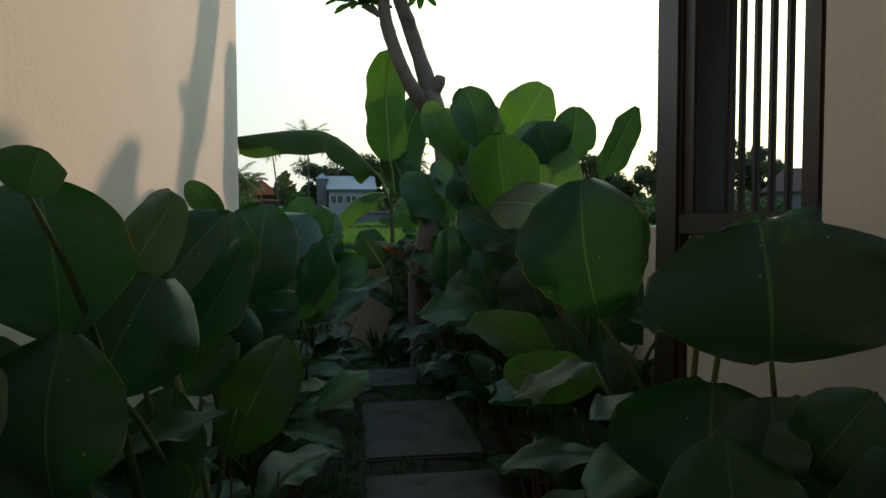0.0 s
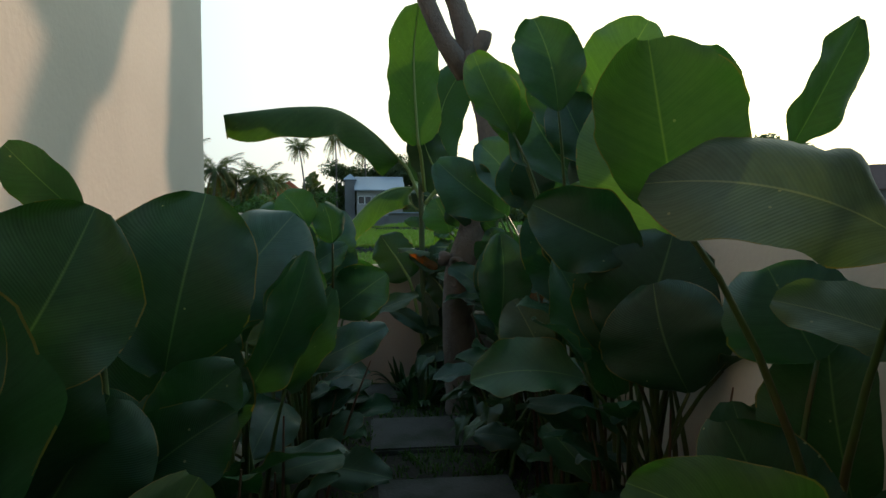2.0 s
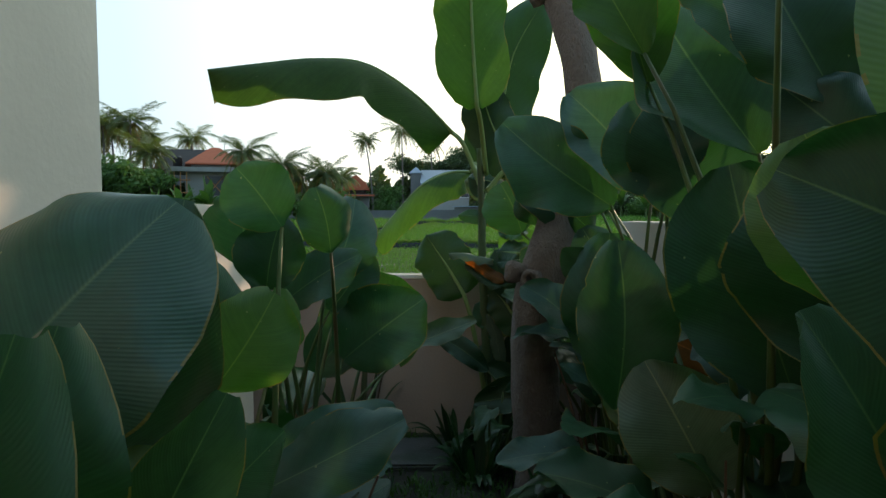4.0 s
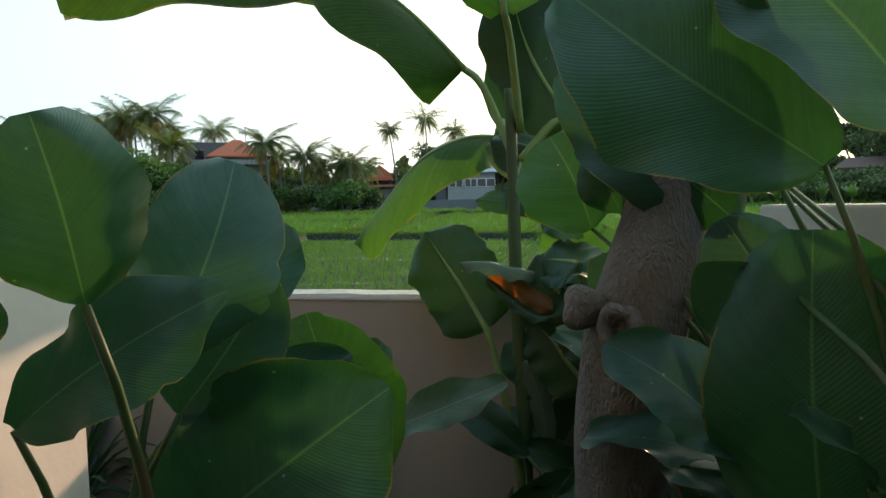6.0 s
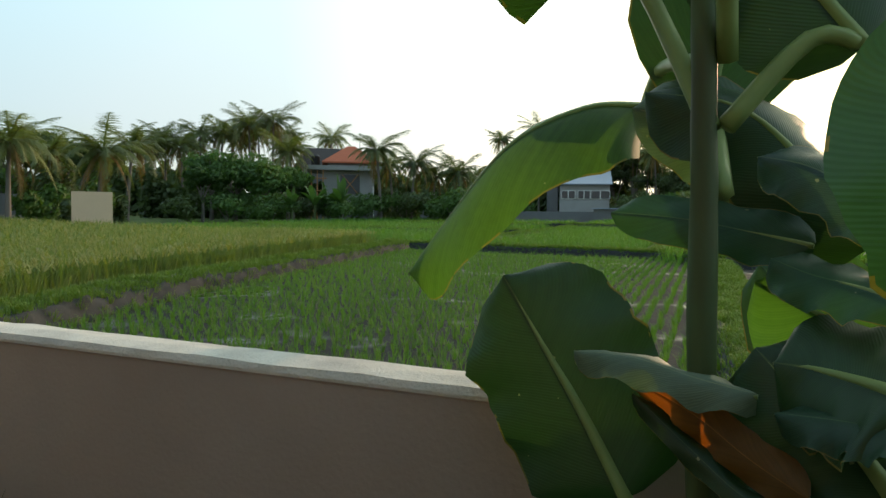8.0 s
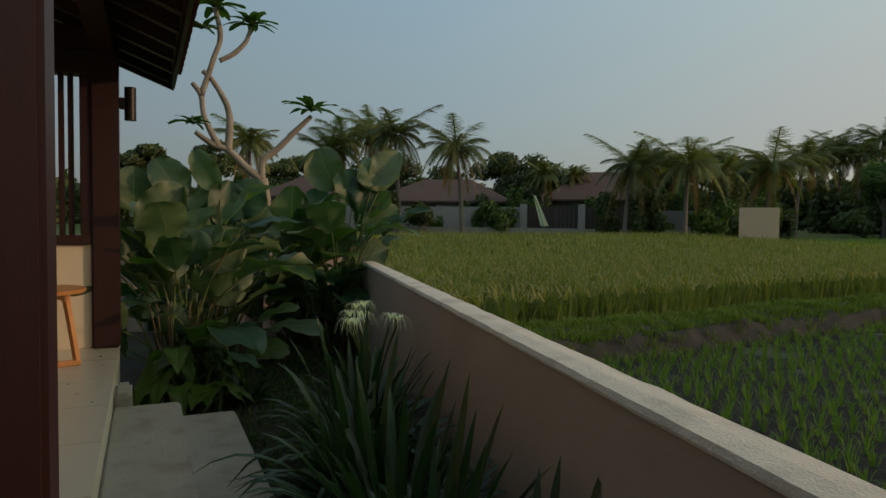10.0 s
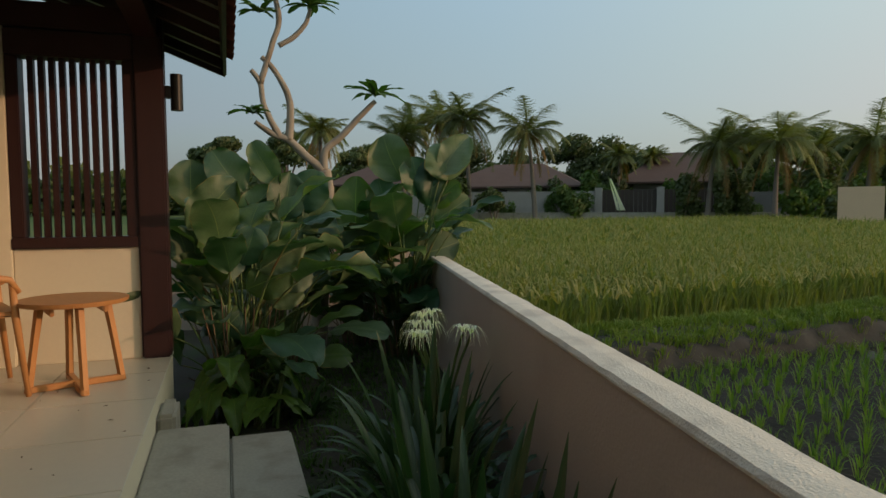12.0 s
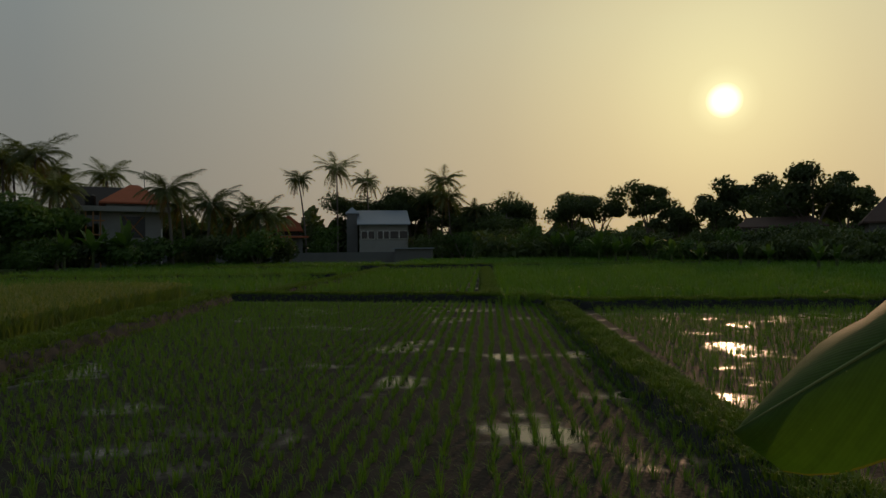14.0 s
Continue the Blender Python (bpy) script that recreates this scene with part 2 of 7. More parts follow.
def water_material(name, lo, hi, size):
    """Thin standing water: smooth film broken by mud."""
    m = material(name, (0.022, 0.022, 0.02), 0.1, 0.4, 2.5, 14.0, 0.0, stain=(0.04, 0.039, 0.036), stain_scale=2.2, spec=0.5)
    n, l = m.node_tree.nodes, m.node_tree.links
    b = n["Principled BSDF"]
    tc = n.new("ShaderNodeTexCoord")
    a = n.new("ShaderNodeTexNoise")
    a.inputs["Scale"].default_value, a.inputs["Detail"].default_value = size, 7
    l.new(tc.outputs["Object"], a.inputs["Vector"])
    r = n.new("ShaderNodeMapRange")
    r.inputs["From Min"].default_value, r.inputs["From Max"].default_value = lo, hi
    r.inputs["To Min"].default_value, r.inputs["To Max"].default_value = 0.76, 0.07
    l.new(a.outputs["Fac"], r.inputs["Value"])
    l.new(r.outputs[0], b.inputs["Roughness"])
    sp = n.new("ShaderNodeMapRange")
    sp.inputs["From Min"].default_value, sp.inputs["From Max"].default_value = lo, hi
    sp.inputs["To Min"].default_value, sp.inputs["To Max"].default_value = 0.1, 0.5
    l.new(a.outputs["Fac"], sp.inputs["Value"])
    l.new(sp.outputs[0], b.inputs["Specular IOR Level"])
    c = n.new("ShaderNodeTexNoise")
    c.inputs["Scale"].default_value, c.inputs["Detail"].default_value = 22.0, 3
    l.new(tc.outputs["Object"], c.inputs["Vector"])
    bp = n.new("ShaderNodeBump")
    bp.inputs["Distance"].default_value = 0.02
    l.new(c.outputs["Fac"], bp.inputs["Height"])
    st = n.new("ShaderNodeMath")
    st.operation = "MULTIPLY"
    st.inputs[1].default_value = 0.9
    l.new(r.outputs[0], st.inputs[0])
    l.new(st.outputs[0], bp.inputs["Strength"])
    l.new(bp.outputs[0], b.inputs["Normal"])
    return m


WATER = water_material("paddy_water", 0.57, 0.66, 0.6)
WATER_DEEP = water_material("deeper_paddy_water", 0.54, 0.66, 0.9)

# ---- builders ----
HOUSE = Matrix.Rotation(radians(10.8), 4, "Z")


def part(name, bm, mat, parent=None, label="", smooth=False):
    """Links a bmesh as one mesh object, under a thing or a part if one is given."""
    me = bpy.data.meshes.new(name)
    bm.to_mesh(me)
    bm.free()
    return mesh_part(name, me, mat, parent, label, smooth)


def mesh_part(name, me, mat, parent=None, label="", smooth=False):
    if mat and not me.materials:
        me.materials.append(mat)
    if smooth:
        me.polygons.foreach_set("use_smooth", [True] * len(me.polygons))
    ob = new(name, me)
    if parent:
        ob.parent = parent
    if label:
        ob["label"] = label
    return ob


def empty(name, m=None):
    ob = new(name)
    ob.empty_display_size = 0.1
    if m is not None:
        ob.matrix_basis = m
    return ob


def box(bm, x0, x1, y0, y1, z0, z1, bevel=0.0):
    vs = bmesh.ops.create_cube(bm, size=1.0, matrix=Matrix.LocRotScale(((x0 + x1) / 2, (y0 + y1) / 2, (z0 + z1) / 2), None, (x1 - x0, y1 - y0, z1 - z0)))["verts"]
    if bevel:
        es = list({e for v in vs for e in v.link_edges})
        bmesh.ops.bevel(bm, geom=es, offset=bevel, segments=2, affect="EDGES")
    return bm


def boxed(name, dims, mat, parent=None, label="", bevel=0.006):
    return part(name, box(bmesh.new(), *dims, bevel), mat, parent, label)


def tube(bm, pts, radii, sides=8, wobble=0.0, cap=True):
    """A tapered tube along points."""
    pts = [Vector(p) for p in pts]
    rings = []
    ref = Vector((0.3, 0.9, 0.2)).normalized()
    for i, p in enumerate(pts):
        d = (pts[min(i + 1, len(pts) - 1)] - pts[max(i - 1, 0)]).normalized()
        s = d.cross(ref)
        if s.length < 0.05:
            s = d.cross(Vector((1, 0, 0)))
        s.normalize()
        q = d.cross(s)
        ring = []
        for k in range(sides):
            a = 2 * math.pi * k / sides
            r = radii[i] * (1 + (wobble * noise.noise(p * 9 + Vector((math.cos(a), math.sin(a), 0)) * 2.0) if wobble else 0))
            ring.append(bm.verts.new(p + (s * math.cos(a) + q * math.sin(a)) * r))
        rings.append(ring)
    for a, b in zip(rings, rings[1:]):
        for k in range(sides):
            bm.faces.new((a[k], a[(k + 1) % sides], b[(k + 1) % sides], b[k]))
    if cap:
        bm.faces.new(rings[-1])
        bm.faces.new(rings[0][::-1])
    return bm


def bezier(p0, p1, p2, n):
    p0, p1, p2 = Vector(p0), Vector(p1), Vector(p2)
    return [p0 * (1 - t) ** 2 + p1 * 2 * t * (1 - t) + p2 * t * t for t in (i / n for i in range(n + 1))]


def lift(x, y):
    """Height of the fields, which rise gently away from the garden."""
    return min(1.0, 0.02 * max(0.0, math.hypot(x + 0.5, y - 5.5) - 8))


def sheet(name, x0, x1, y0, y1, step, dz, mat, rough=0.0, keep=None, parent=None):
    """A piece of ground that follows the rise of the land."""
    nx, ny = max(1, round((x1 - x0) / step)), max(1, round((y1 - y0) / step))
    vs, fs = [], []
    for j in range(ny + 1):
        for i in range(nx + 1):
            x, y = x0 + (x1 - x0) * i / nx, y0 + (y1 - y0) * j / ny
            vs.append((x, y, lift(x, y) + dz + (rough * noise.noise((x * 2.1, y * 2.1, 3.0)) if rough else 0)))
    for j in range(ny):
        for i in range(nx):
            a = j * (nx + 1) + i
            if keep is None or keep((vs[a][0] + vs[a + nx + 2][0]) / 2, (vs[a][1] + vs[a + nx + 2][1]) / 2):
                fs.append((a, a + 1, a + nx + 2, a + nx + 1))
    me = bpy.data.meshes.new(name)
    me.from_pydata(vs, [], fs)
    return mesh_part(name, me, mat, parent, smooth=True)


def tufts(name, spots, mat, blades=8, height=0.3, spread=0.06, width=0.006, lean=0.35, seed=1, z=None, vary=0.3):
    """Many clumps of curved blades in one mesh: three triangles a blade."""
    rng = np.random.default_rng(seed)
    spots = np.asarray(spots, float)
    n = len(spots) * blades
    base = np.repeat(spots, blades, axis=0)
    ang = rng.uniform(0, 2 * np.pi, n)
    out = np.stack([np.cos(ang), np.sin(ang), 0 * ang], 1)
    side = np.stack([-np.sin(ang), np.cos(ang), 0 * ang], 1)
    h = height * rng.uniform(1 - vary, 1 + vary, n)[:, None] * np.repeat(rng.uniform(0.8, 1.2, len(spots)), blades)[:, None]
    foot = base + out * spread * rng.uniform(0, 1, n)[:, None]
    k = lean * rng.uniform(0.3, 1.3, n)[:, None]
    mid = foot + out * h * k * 0.4 + np.array([0, 0, 1]) * h * 0.65
    tip = foot + out * h * k * 1.1 + np.array([0, 0, 1]) * h * (1.05 - 0.35 * k)
    w = width * rng.uniform(0.7, 1.3, n)[:, None]
    v = np.stack([foot - side * w, foot + side * w, mid + side * w * 0.9, mid - side * w * 0.9, tip], 1).reshape(-1, 3)
    i = np.arange(n)[:, None] * 5
    quads, tris = i + [0, 1, 2, 3], i + [3, 2, 4]
    me = bpy.data.meshes.new(name)
    me.from_pydata(v.tolist(), [], quads.tolist() + tris.tolist())
    return mesh_part(name, me, mat)


# ---- ground, fields ----
def left_edge(y):
    """The foot of the raised bank beside the ripe rice."""
    return -6.3 - 0.24 * min(y - 8, 5) - 0.13 * max(0, y - 13) + 0.12 * noise.noise((y * 0.9, 0, 0))


def ripe_edge(y):
    return -7.55 - 0.27 * min(y - 8, 5) - 0.13 * max(0, y - 13) + 0.08 * noise.noise((y * 1.4, 2, 0))


# one sheet to the horizon
def ground_sheet():
    r = [0.0]
    step = 0.5
    while r[-1] < 1500:
        r.append(r[-1] + step)
        step *= 1.12
    vs, fs = [], []
    m = 72
    for k in r[1:]:
        for a in range(m):
            x, y = -0.5 + k * math.cos(2 * math.pi * a / m), 5.5 + k * math.sin(2 * math.pi * a / m)
            vs.append((x, y, lift(x, y) - 0.06))
    for j in range(len(r) - 2):
        for a in range(m):
            p, q = j * m + a, j * m + (a + 1) % m
            fs.append((p, q, q + m, p + m))
    fs.append(tuple(range(m)))
    me = bpy.data.meshes.new("ground")
    me.from_pydata(vs, [], fs)
    return tagged(mesh_part("ground", me, FIELD, smooth=True), "green field ground reaching to the horizon", "ground", kind="structure")


ground_sheet()
paddy = sheet("paddy_water", -11, 0.55, 6.3, 24.2, 0.5, -0.02, WATER, keep=lambda x, y: x > left_edge(y) - 0.8)
tagged(paddy, "shallow muddy water of the flooded paddy", "water", kind="structure")
paddy_b = sheet("paddy_water", 0.9, 26, 6.3, 22.4, 0.6, -0.015, WATER_DEEP)
tagged(paddy_b, "shallow muddy water of the neighbouring paddy", "water", kind="structure")
paddy_c = sheet("paddy_water", -7.5, -0.8, 26.6, 46, 1.0, -0.02, WATER)
tagged(paddy_c, "flooded paddy beyond the cross bank", "water", kind="structure")
garden = sheet("garden_ground", -9.0, 4.0, -4.0, 6.2, 0.12, 0.0, SOIL, rough=0.03)
tagged(garden, "dark soil of the garden with creeping grass", "ground", kind="structure")


def bank(name, line, half, height, label, grass=True, seed=3, per=22):
    """A raised earth bank along a line of points, with grass on its crown."""
    pts = [Vector((x, y, 0)) for x, y in line]
    fine = []
    for a, b in zip(pts, pts[1:]):
        k = max(2, int((b - a).length / 0.1))
        fine += [a.lerp(b, i / k) for i in range(k)]
    fine.append(pts[-1])
    prof = [-1.0, -0.9, -0.8, -0.65, -0.45, -0.2, 0.0, 0.2, 0.4, 0.52, 0.6, 0.66, 0.71, 0.76, 0.81, 0.86, 0.91, 0.96, 1.0]
    vs, fs, crown = [], [], []
    rng = random.Random(seed)

    def mound(p, s, o):
        cut = min(1.0, max(0.0, (o - 0.62) / 0.3))
        rise = max(0.0, 1 - abs(o) ** 3.2) if o < 0.5 else 0.9 * (1 - cut * cut * (3 - 2 * cut))
        q = p + s * half * o
        lump = noise.noise((q.x * 7, q.y * 7, seed)) + 0.6 * noise.noise((q.x * 17, q.y * 17, seed))
        return Vector((q.x, q.y, lift(q.x, q.y) - 0.06 + height * rise * (1 + 0.22 * noise.noise((q.x * 1.3, q.y * 1.3, seed))) + (0.03 + 0.045 * (0.55 < o < 0.95)) * lump * min(1.0, rise * 3 + 0.25)))
    for i, p in enumerate(fine):
        d = (fine[min(i + 1, len(fine) - 1)] - fine[max(i - 1, 0)]).normalized()
        s = Vector((d.y, -d.x, 0))
        vs += [tuple(mound(p, s, o) + s * half * 0.07 * noise.noise((p.x * 5, p.y * 5, o * 4))) for o in prof]
        for k in range(per if grass else 0):
            crown.append(tuple(mound(p + d * rng.uniform(-0.07, 0.07), s, rng.uniform(-0.95, 0.6) if k % 16 else rng.uniform(0.6, 0.92)) - Vector((0, 0, 0.01))))
    m = len(prof)
    for i in range(len(fine) - 1):
        for k in range(m - 1):
            a = i * m + k
            fs.append((a, a + 1, a + m + 1, a + m))
    me = bpy.data.meshes.new(name)
    me.from_pydata(vs, [], fs)
    ob = tagged(mesh_part(name, me, EARTH, smooth=True), label, "bank", kind="structure")
    if grass:
        g = tufts("bank_grass", crown, GRASS, 9, 0.095, 0.07, 0.005, 0.7, seed)
        tagged(g, "short green grass along the paddy bank", "grass", kind="stuff")
    return ob


bank("bank", [(left_edge(y) - 0.6, y) for y in np.arange(6.4, 25.5, 0.8)], 0.68, 0.3, "raised earth bank with grass between the paddies")
bank("bank", [(-10.5, 26.0), (-6, 25.7), (-1.5, 25.4), (-0.2, 24.6), (0.4, 23.2)], 0.45, 0.24, "grassy earth bank crossing the field", seed=4)
bank("bank", [(0.5, 23.2), (0.55, 18), (0.72, 12), (0.9, 6.5)], 0.42, 0.2, "narrow grassy bank beside the flooded paddy", seed=5, per=22)
bank("bank", [(0.4, 23.0), (6, 22.6), (14, 22.2), (26, 22)], 0.5, 0.28, "grassy earth bank crossing the field", seed=6)
bank("bank", [(-1.2, 25.6), (-1.3, 36), (-1.5, 47)], 0.4, 0.22, "grassy bank between far paddies", seed=7)
bank("bank", [(-20, 47), (-8, 48.5), (6, 50), (20, 50)], 0.6, 0.35, "dark grassy bank across the far field", seed=8)
bank("bank", [(-24, 34), (-16, 36), (-9, 38)], 0.5, 0.3, "grassy bank across the far field", seed=9)
bank("bank", [(-8.6, 26.2), (-8.2, 36), (-8, 47)], 0.45, 0.25, "grassy bank between far paddies", seed=10)


def rows_of(x0, x1, y0, y1, dx, dy, seed, keep=None, jitter=0.03, dz=-0.02):
    rng = random.Random(seed)
    out = []
    for i in range(int((x1 - x0) / dx)):
        for j in range(int((y1 - y0) / dy)):
            x, y = x0 + i * dx + rng.uniform(-jitter, jitter), y0 + j * dy + rng.uniform(-jitter, jitter)
            if (keep is None or keep(x, y)) and rng.random() > 0.03:
                out.append((x, y, lift(x, y) + dz))
    return out


tagged(tufts("young_rice", rows_of(-9.8, 0.5, 6.6, 24.4, 0.19, 0.16, 11, lambda x, y: x > left_edge(y) + 0.02), RICE, 16, 0.125, 0.03, 0.003, 0.6, 11),
       "young green rice planted in rows in shallow water", "rice", kind="stuff")
tagged(tufts("young_rice", rows_of(1.35, 20, 6.8, 22.0, 0.24, 0.22, 12), RICE, 10, 0.2, 0.045, 0.0042, 0.5, 12),
       "young green rice planted in rows in shallow water", "rice", kind="stuff")
tagged(tufts("young_rice", rows_of(-7.6, -1.6, 26.8, 46.5, 0.3, 0.3, 13), RICE, 8, 0.34, 0.06, 0.008, 0.5, 13),
       "young green rice in the paddy beyond the bank", "rice", kind="stuff")
tagged(tufts("green_rice", rows_of(-0.8, 24, 23.4, 49, 0.36, 0.36, 14, jitter=0.12), RICE, 9, 0.42, 0.14, 0.012, 0.6, 14),
       "dense green rice in the far paddies", "rice", kind="stuff")
tagged(tufts("green_rice", rows_of(-26, -9, 27, 58, 0.42, 0.42, 15, jitter=0.15), RICE, 8, 0.4, 0.16, 0.014, 0.6, 15),
       "dense green rice in the far paddies", "rice", kind="stuff")
tagged(tufts("green_rice", rows_of(-8, 30, 50.5, 70, 0.5, 0.5, 16, jitter=0.2), RICE, 7, 0.42, 0.2, 0.018, 0.6, 16),
       "dense green rice in the far paddies", "rice", kind="stuff")


def in_ripe(x, y):
    return x < ripe_edge(y) and y < 25.2 + 0.02 * x


tagged(tufts("ripe_rice", rows_of(-14.5, -6.9, 6.6, 25.2, 0.19, 0.19, 17, in_ripe, 0.05), RIPE, 16, 0.62, 0.07, 0.007, 0.5, 17, vary=0.25),
       "ripening yellow-green rice standing in a dense field", "rice", kind="stuff")
tagged(tufts("ripe_rice", rows_of(-30.5, -14.5, 6.6, 25.2, 0.34, 0.34, 18, None, 0.1), RIPE, 11, 0.6, 0.15, 0.016, 0.7, 18, vary=0.25),
       "ripening yellow-green rice standing in a dense field", "rice", kind="stuff")

heads = [(x, y, z + 0.49) for x, y, z in rows_of(-14.5, -6.9, 6.6, 25.2, 0.19, 0.19, 17, in_ripe, 0.07)]
heads += [(x, y, z + 0.46) for x, y, z in rows_of(-30, -14.5, 6.6, 25.2, 0.36, 0.36, 19, None, 0.12)]
tagged(tufts("rice_heads", heads, HEADS, 4, 0.16, 0.07, 0.011, 1.5, 20, vary=0.4), "drooping pale heads of the ripening rice", "rice", kind="stuff")

# ---- garden wall ----
wall = empty("wall_garden")
tagged(wall, "low rendered garden wall with a rough pale top", "wall", kind="structure")


def wall_run(name, x0, x1, y0, y1, z0, z1, mat, parent, seed=0.0, step=0.08):
    """Rendered wall with slightly uneven edges."""
    bm = bmesh.new()
    n = max(2, int((x1 - x0) / step))
    rings = []
    for i in range(n + 1):
        x = x0 + (x1 - x0) * i / n
        j = lambda k, a: a * noise.noise((x * 5.0, k, seed)) + a * 0.6 * noise.noise((x * 17.0, k, seed + 3))
        prof = [(y0, z0), (y0 + j(1, .002), z1 - 0.02), (y0 + 0.008 + j(2, .006), z1 - 0.004 + j(3, .004)), ((y0 + y1) / 2, z1 + j(4, .003)),
                (y1 - 0.008 + j(5, .006), z1 - 0.004 + j(6, .004)), (y1 + j(7, .002), z1 - 0.02), (y1, z0)]
        rings.append([bm.verts.new((x, y, z)) for y, z in prof])
    m = len(rings[0])
    for a, b in zip(rings, rings[1:]):
        for k in range(m - 1):
            bm.faces.new((a[k], a[k + 1], b[k + 1], b[k]))
    bm.faces.new(rings[0][::-1])
    bm.faces.new(rings[-1])
    return part(name, bm, mat, parent)


wall_run("wall_body", -8.6, 4.2, 6.2, 6.34, -0.2, 0.985, WALL_PAINT, wall)
wall_run("wall_top", -8.6, 4.2, 6.195, 6.345, 0.972, 1.0, WALL_CAP, wall, 5.0)

# ---- villa beside the path: side wall, partition, terrace ----
villa = empty("wall_villa", HOUSE)
tagged(villa, "plain pale plastered side wall of the villa", "wall", kind="structure")
boxed("wall_body", (0.0, 0.18, -6.0, 3.964, -0.1, 4.6), PLASTER, villa, bevel=0.008)
boxed("wall_body", (0.17, 0.28, 3.966, 5.08, -0.1, 1.41), PLASTER, villa, "low partition wall with a rough top", bevel=0.01)

# terrace of the villa
terrace = empty("floor_terrace", HOUSE)
tagged(terrace, "raised terrace floor of large cream tiles", "floor", kind="structure")
boxed("floor_base", (-4.62, -0.5, 3.45, 5.1, -0.1, 0.488), CREAM, terrace, bevel=0.0)
tile_mesh = bpy.data.meshes.new("tile")
tile_bm = box(bmesh.new(), -0.298, 0.298, -0.298, 0.298, -0.006, 0.006, 0.003)
tile_bm.to_mesh(tile_mesh)
tile_bm.free()
tile_mesh.materials.append(FLOOR_TILE)
for i in range(7):
    for j in range(3):
        tile = new("tile", tile_mesh)
        tile.parent = terrace
        tile.matrix_basis = pose(-4.31 + 0.6 * i, 4.81 - 0.6 * j, 0.494)
steps = empty("step_terrace", HOUSE)
tagged(steps, "two worn concrete steps in front of the terrace", "steps", kind="structure")
boxed("step", (-3.4, -0.55, 5.103, 5.47, -0.1, 0.33), CONCRETE, steps, bevel=0.012)
boxed("step", (-3.65, -0.55, 5.473, 5.82, -0.1, 0.17), CONCRETE, steps, bevel=0.012)
boxed("step", (-3.75, -3.41, 5.103, 5.2, -0.1, 0.4), CONCRETE, steps, "rough cement edge", bevel=0.02)

back = empty("wall_terrace_back", HOUSE)
tagged(back, "cream painted back wall of the terrace", "wall", kind="structure")
boxed("wall_body", (-4.43, -3.95, 3.5, 3.65, 0.5, 3.2), CREAM, back, bevel=0.004)
boxed("wall_body", (-3.95, -2.45, 3.5, 3.65, 0.5, 0.72), CREAM, back, bevel=0.004)
boxed("wall_body", (-3.95, -2.45, 3.5, 3.65, 2.55, 3.2), CREAM, back, bevel=0.004)
boxed("wall_body", (-2.45, -0.002, 3.5, 3.65, 0.5, 3.2), CREAM, back, bevel=0.004)
GLASS = bpy.data.materials.new("window_glass")
GLASS.use_nodes = True
gb = GLASS.node_tree.nodes["Principled BSDF"]
gb.inputs["Transmission Weight"].default_value, gb.inputs["Roughness"].default_value, gb.inputs["IOR"].default_value = 1.0, 0.02, 1.45
CURTAIN = material("white_curtain", (0.75, 0.75, 0.72), 0.9, 0.1, 3.0, 80.0, 0.1, through=0.4)
window = empty("window_1", HOUSE)
tagged(window, "tall dark-framed window with a white curtain behind the glass", "window", kind="structure")
for dims in ((-3.95, -3.85, 3.48, 3.67, 0.72, 2.55), (-2.53, -2.45, 3.48, 3.67, 0.72, 2.55), (-3.87, -2.53, 3.48, 3.67, 0.72, 0.8), (-3.87, -2.53, 3.48, 3.67, 2.47, 2.55)):
    boxed("window_frame", dims, TIMBER, window, bevel=0.004)
for a, b in ((-3.85, -2.53),):
    pane = boxed("pane", (a, b, 3.57, 3.576, 0.8, 2.47), GLASS, window, bevel=0.0)
    pane.visible_shadow = False
bm = bmesh.new()
cols = []
for i in range(90):
    x = -3.68 + 0.62 * i / 89
    cols.append([bm.verts.new((x, 3.46 + 0.02 * math.sin(i * 0.42) + 0.008 * math.sin(i * 0.97), z)) for z in (0.76, 1.6, 2.5)])
for a, b in zip(cols, cols[1:]):
    for k in range(2):
        bm.faces.new((a[k], b[k], b[k + 1], a[k + 1]))
part("curtain", bm, CURTAIN, window, "white hanging curtain", True)
door = empty("door_1", HOUSE)
tagged(door, "dark red timber door frame with a low cement threshold", "door", kind="structure")
boxed("door_frame", (-3.168, -2.94, 3.51, 3.675, 0.505, 2.75), TIMBER, door)
boxed("threshold", (-2.938, -2.452, 3.66, 3.84, 0.503, 0.58), CONCRETE, door)
room = empty("wall_room", HOUSE)
tagged(room, "plain walls that close the room behind the window", "wall", kind="structure")
boxed("wall_body", (-4.43, 0.0, 1.0, 1.1, 0.0, 3.2), CREAM, room, bevel=0)
boxed("wall_body", (-4.53, -4.43, 1.0, 3.5, 0.0, 3.2), CREAM, room, bevel=0)
boxed("ceiling", (-4.53, 0.0, 1.0, 4.9, 3.2, 3.25), CREAM, room, bevel=0)


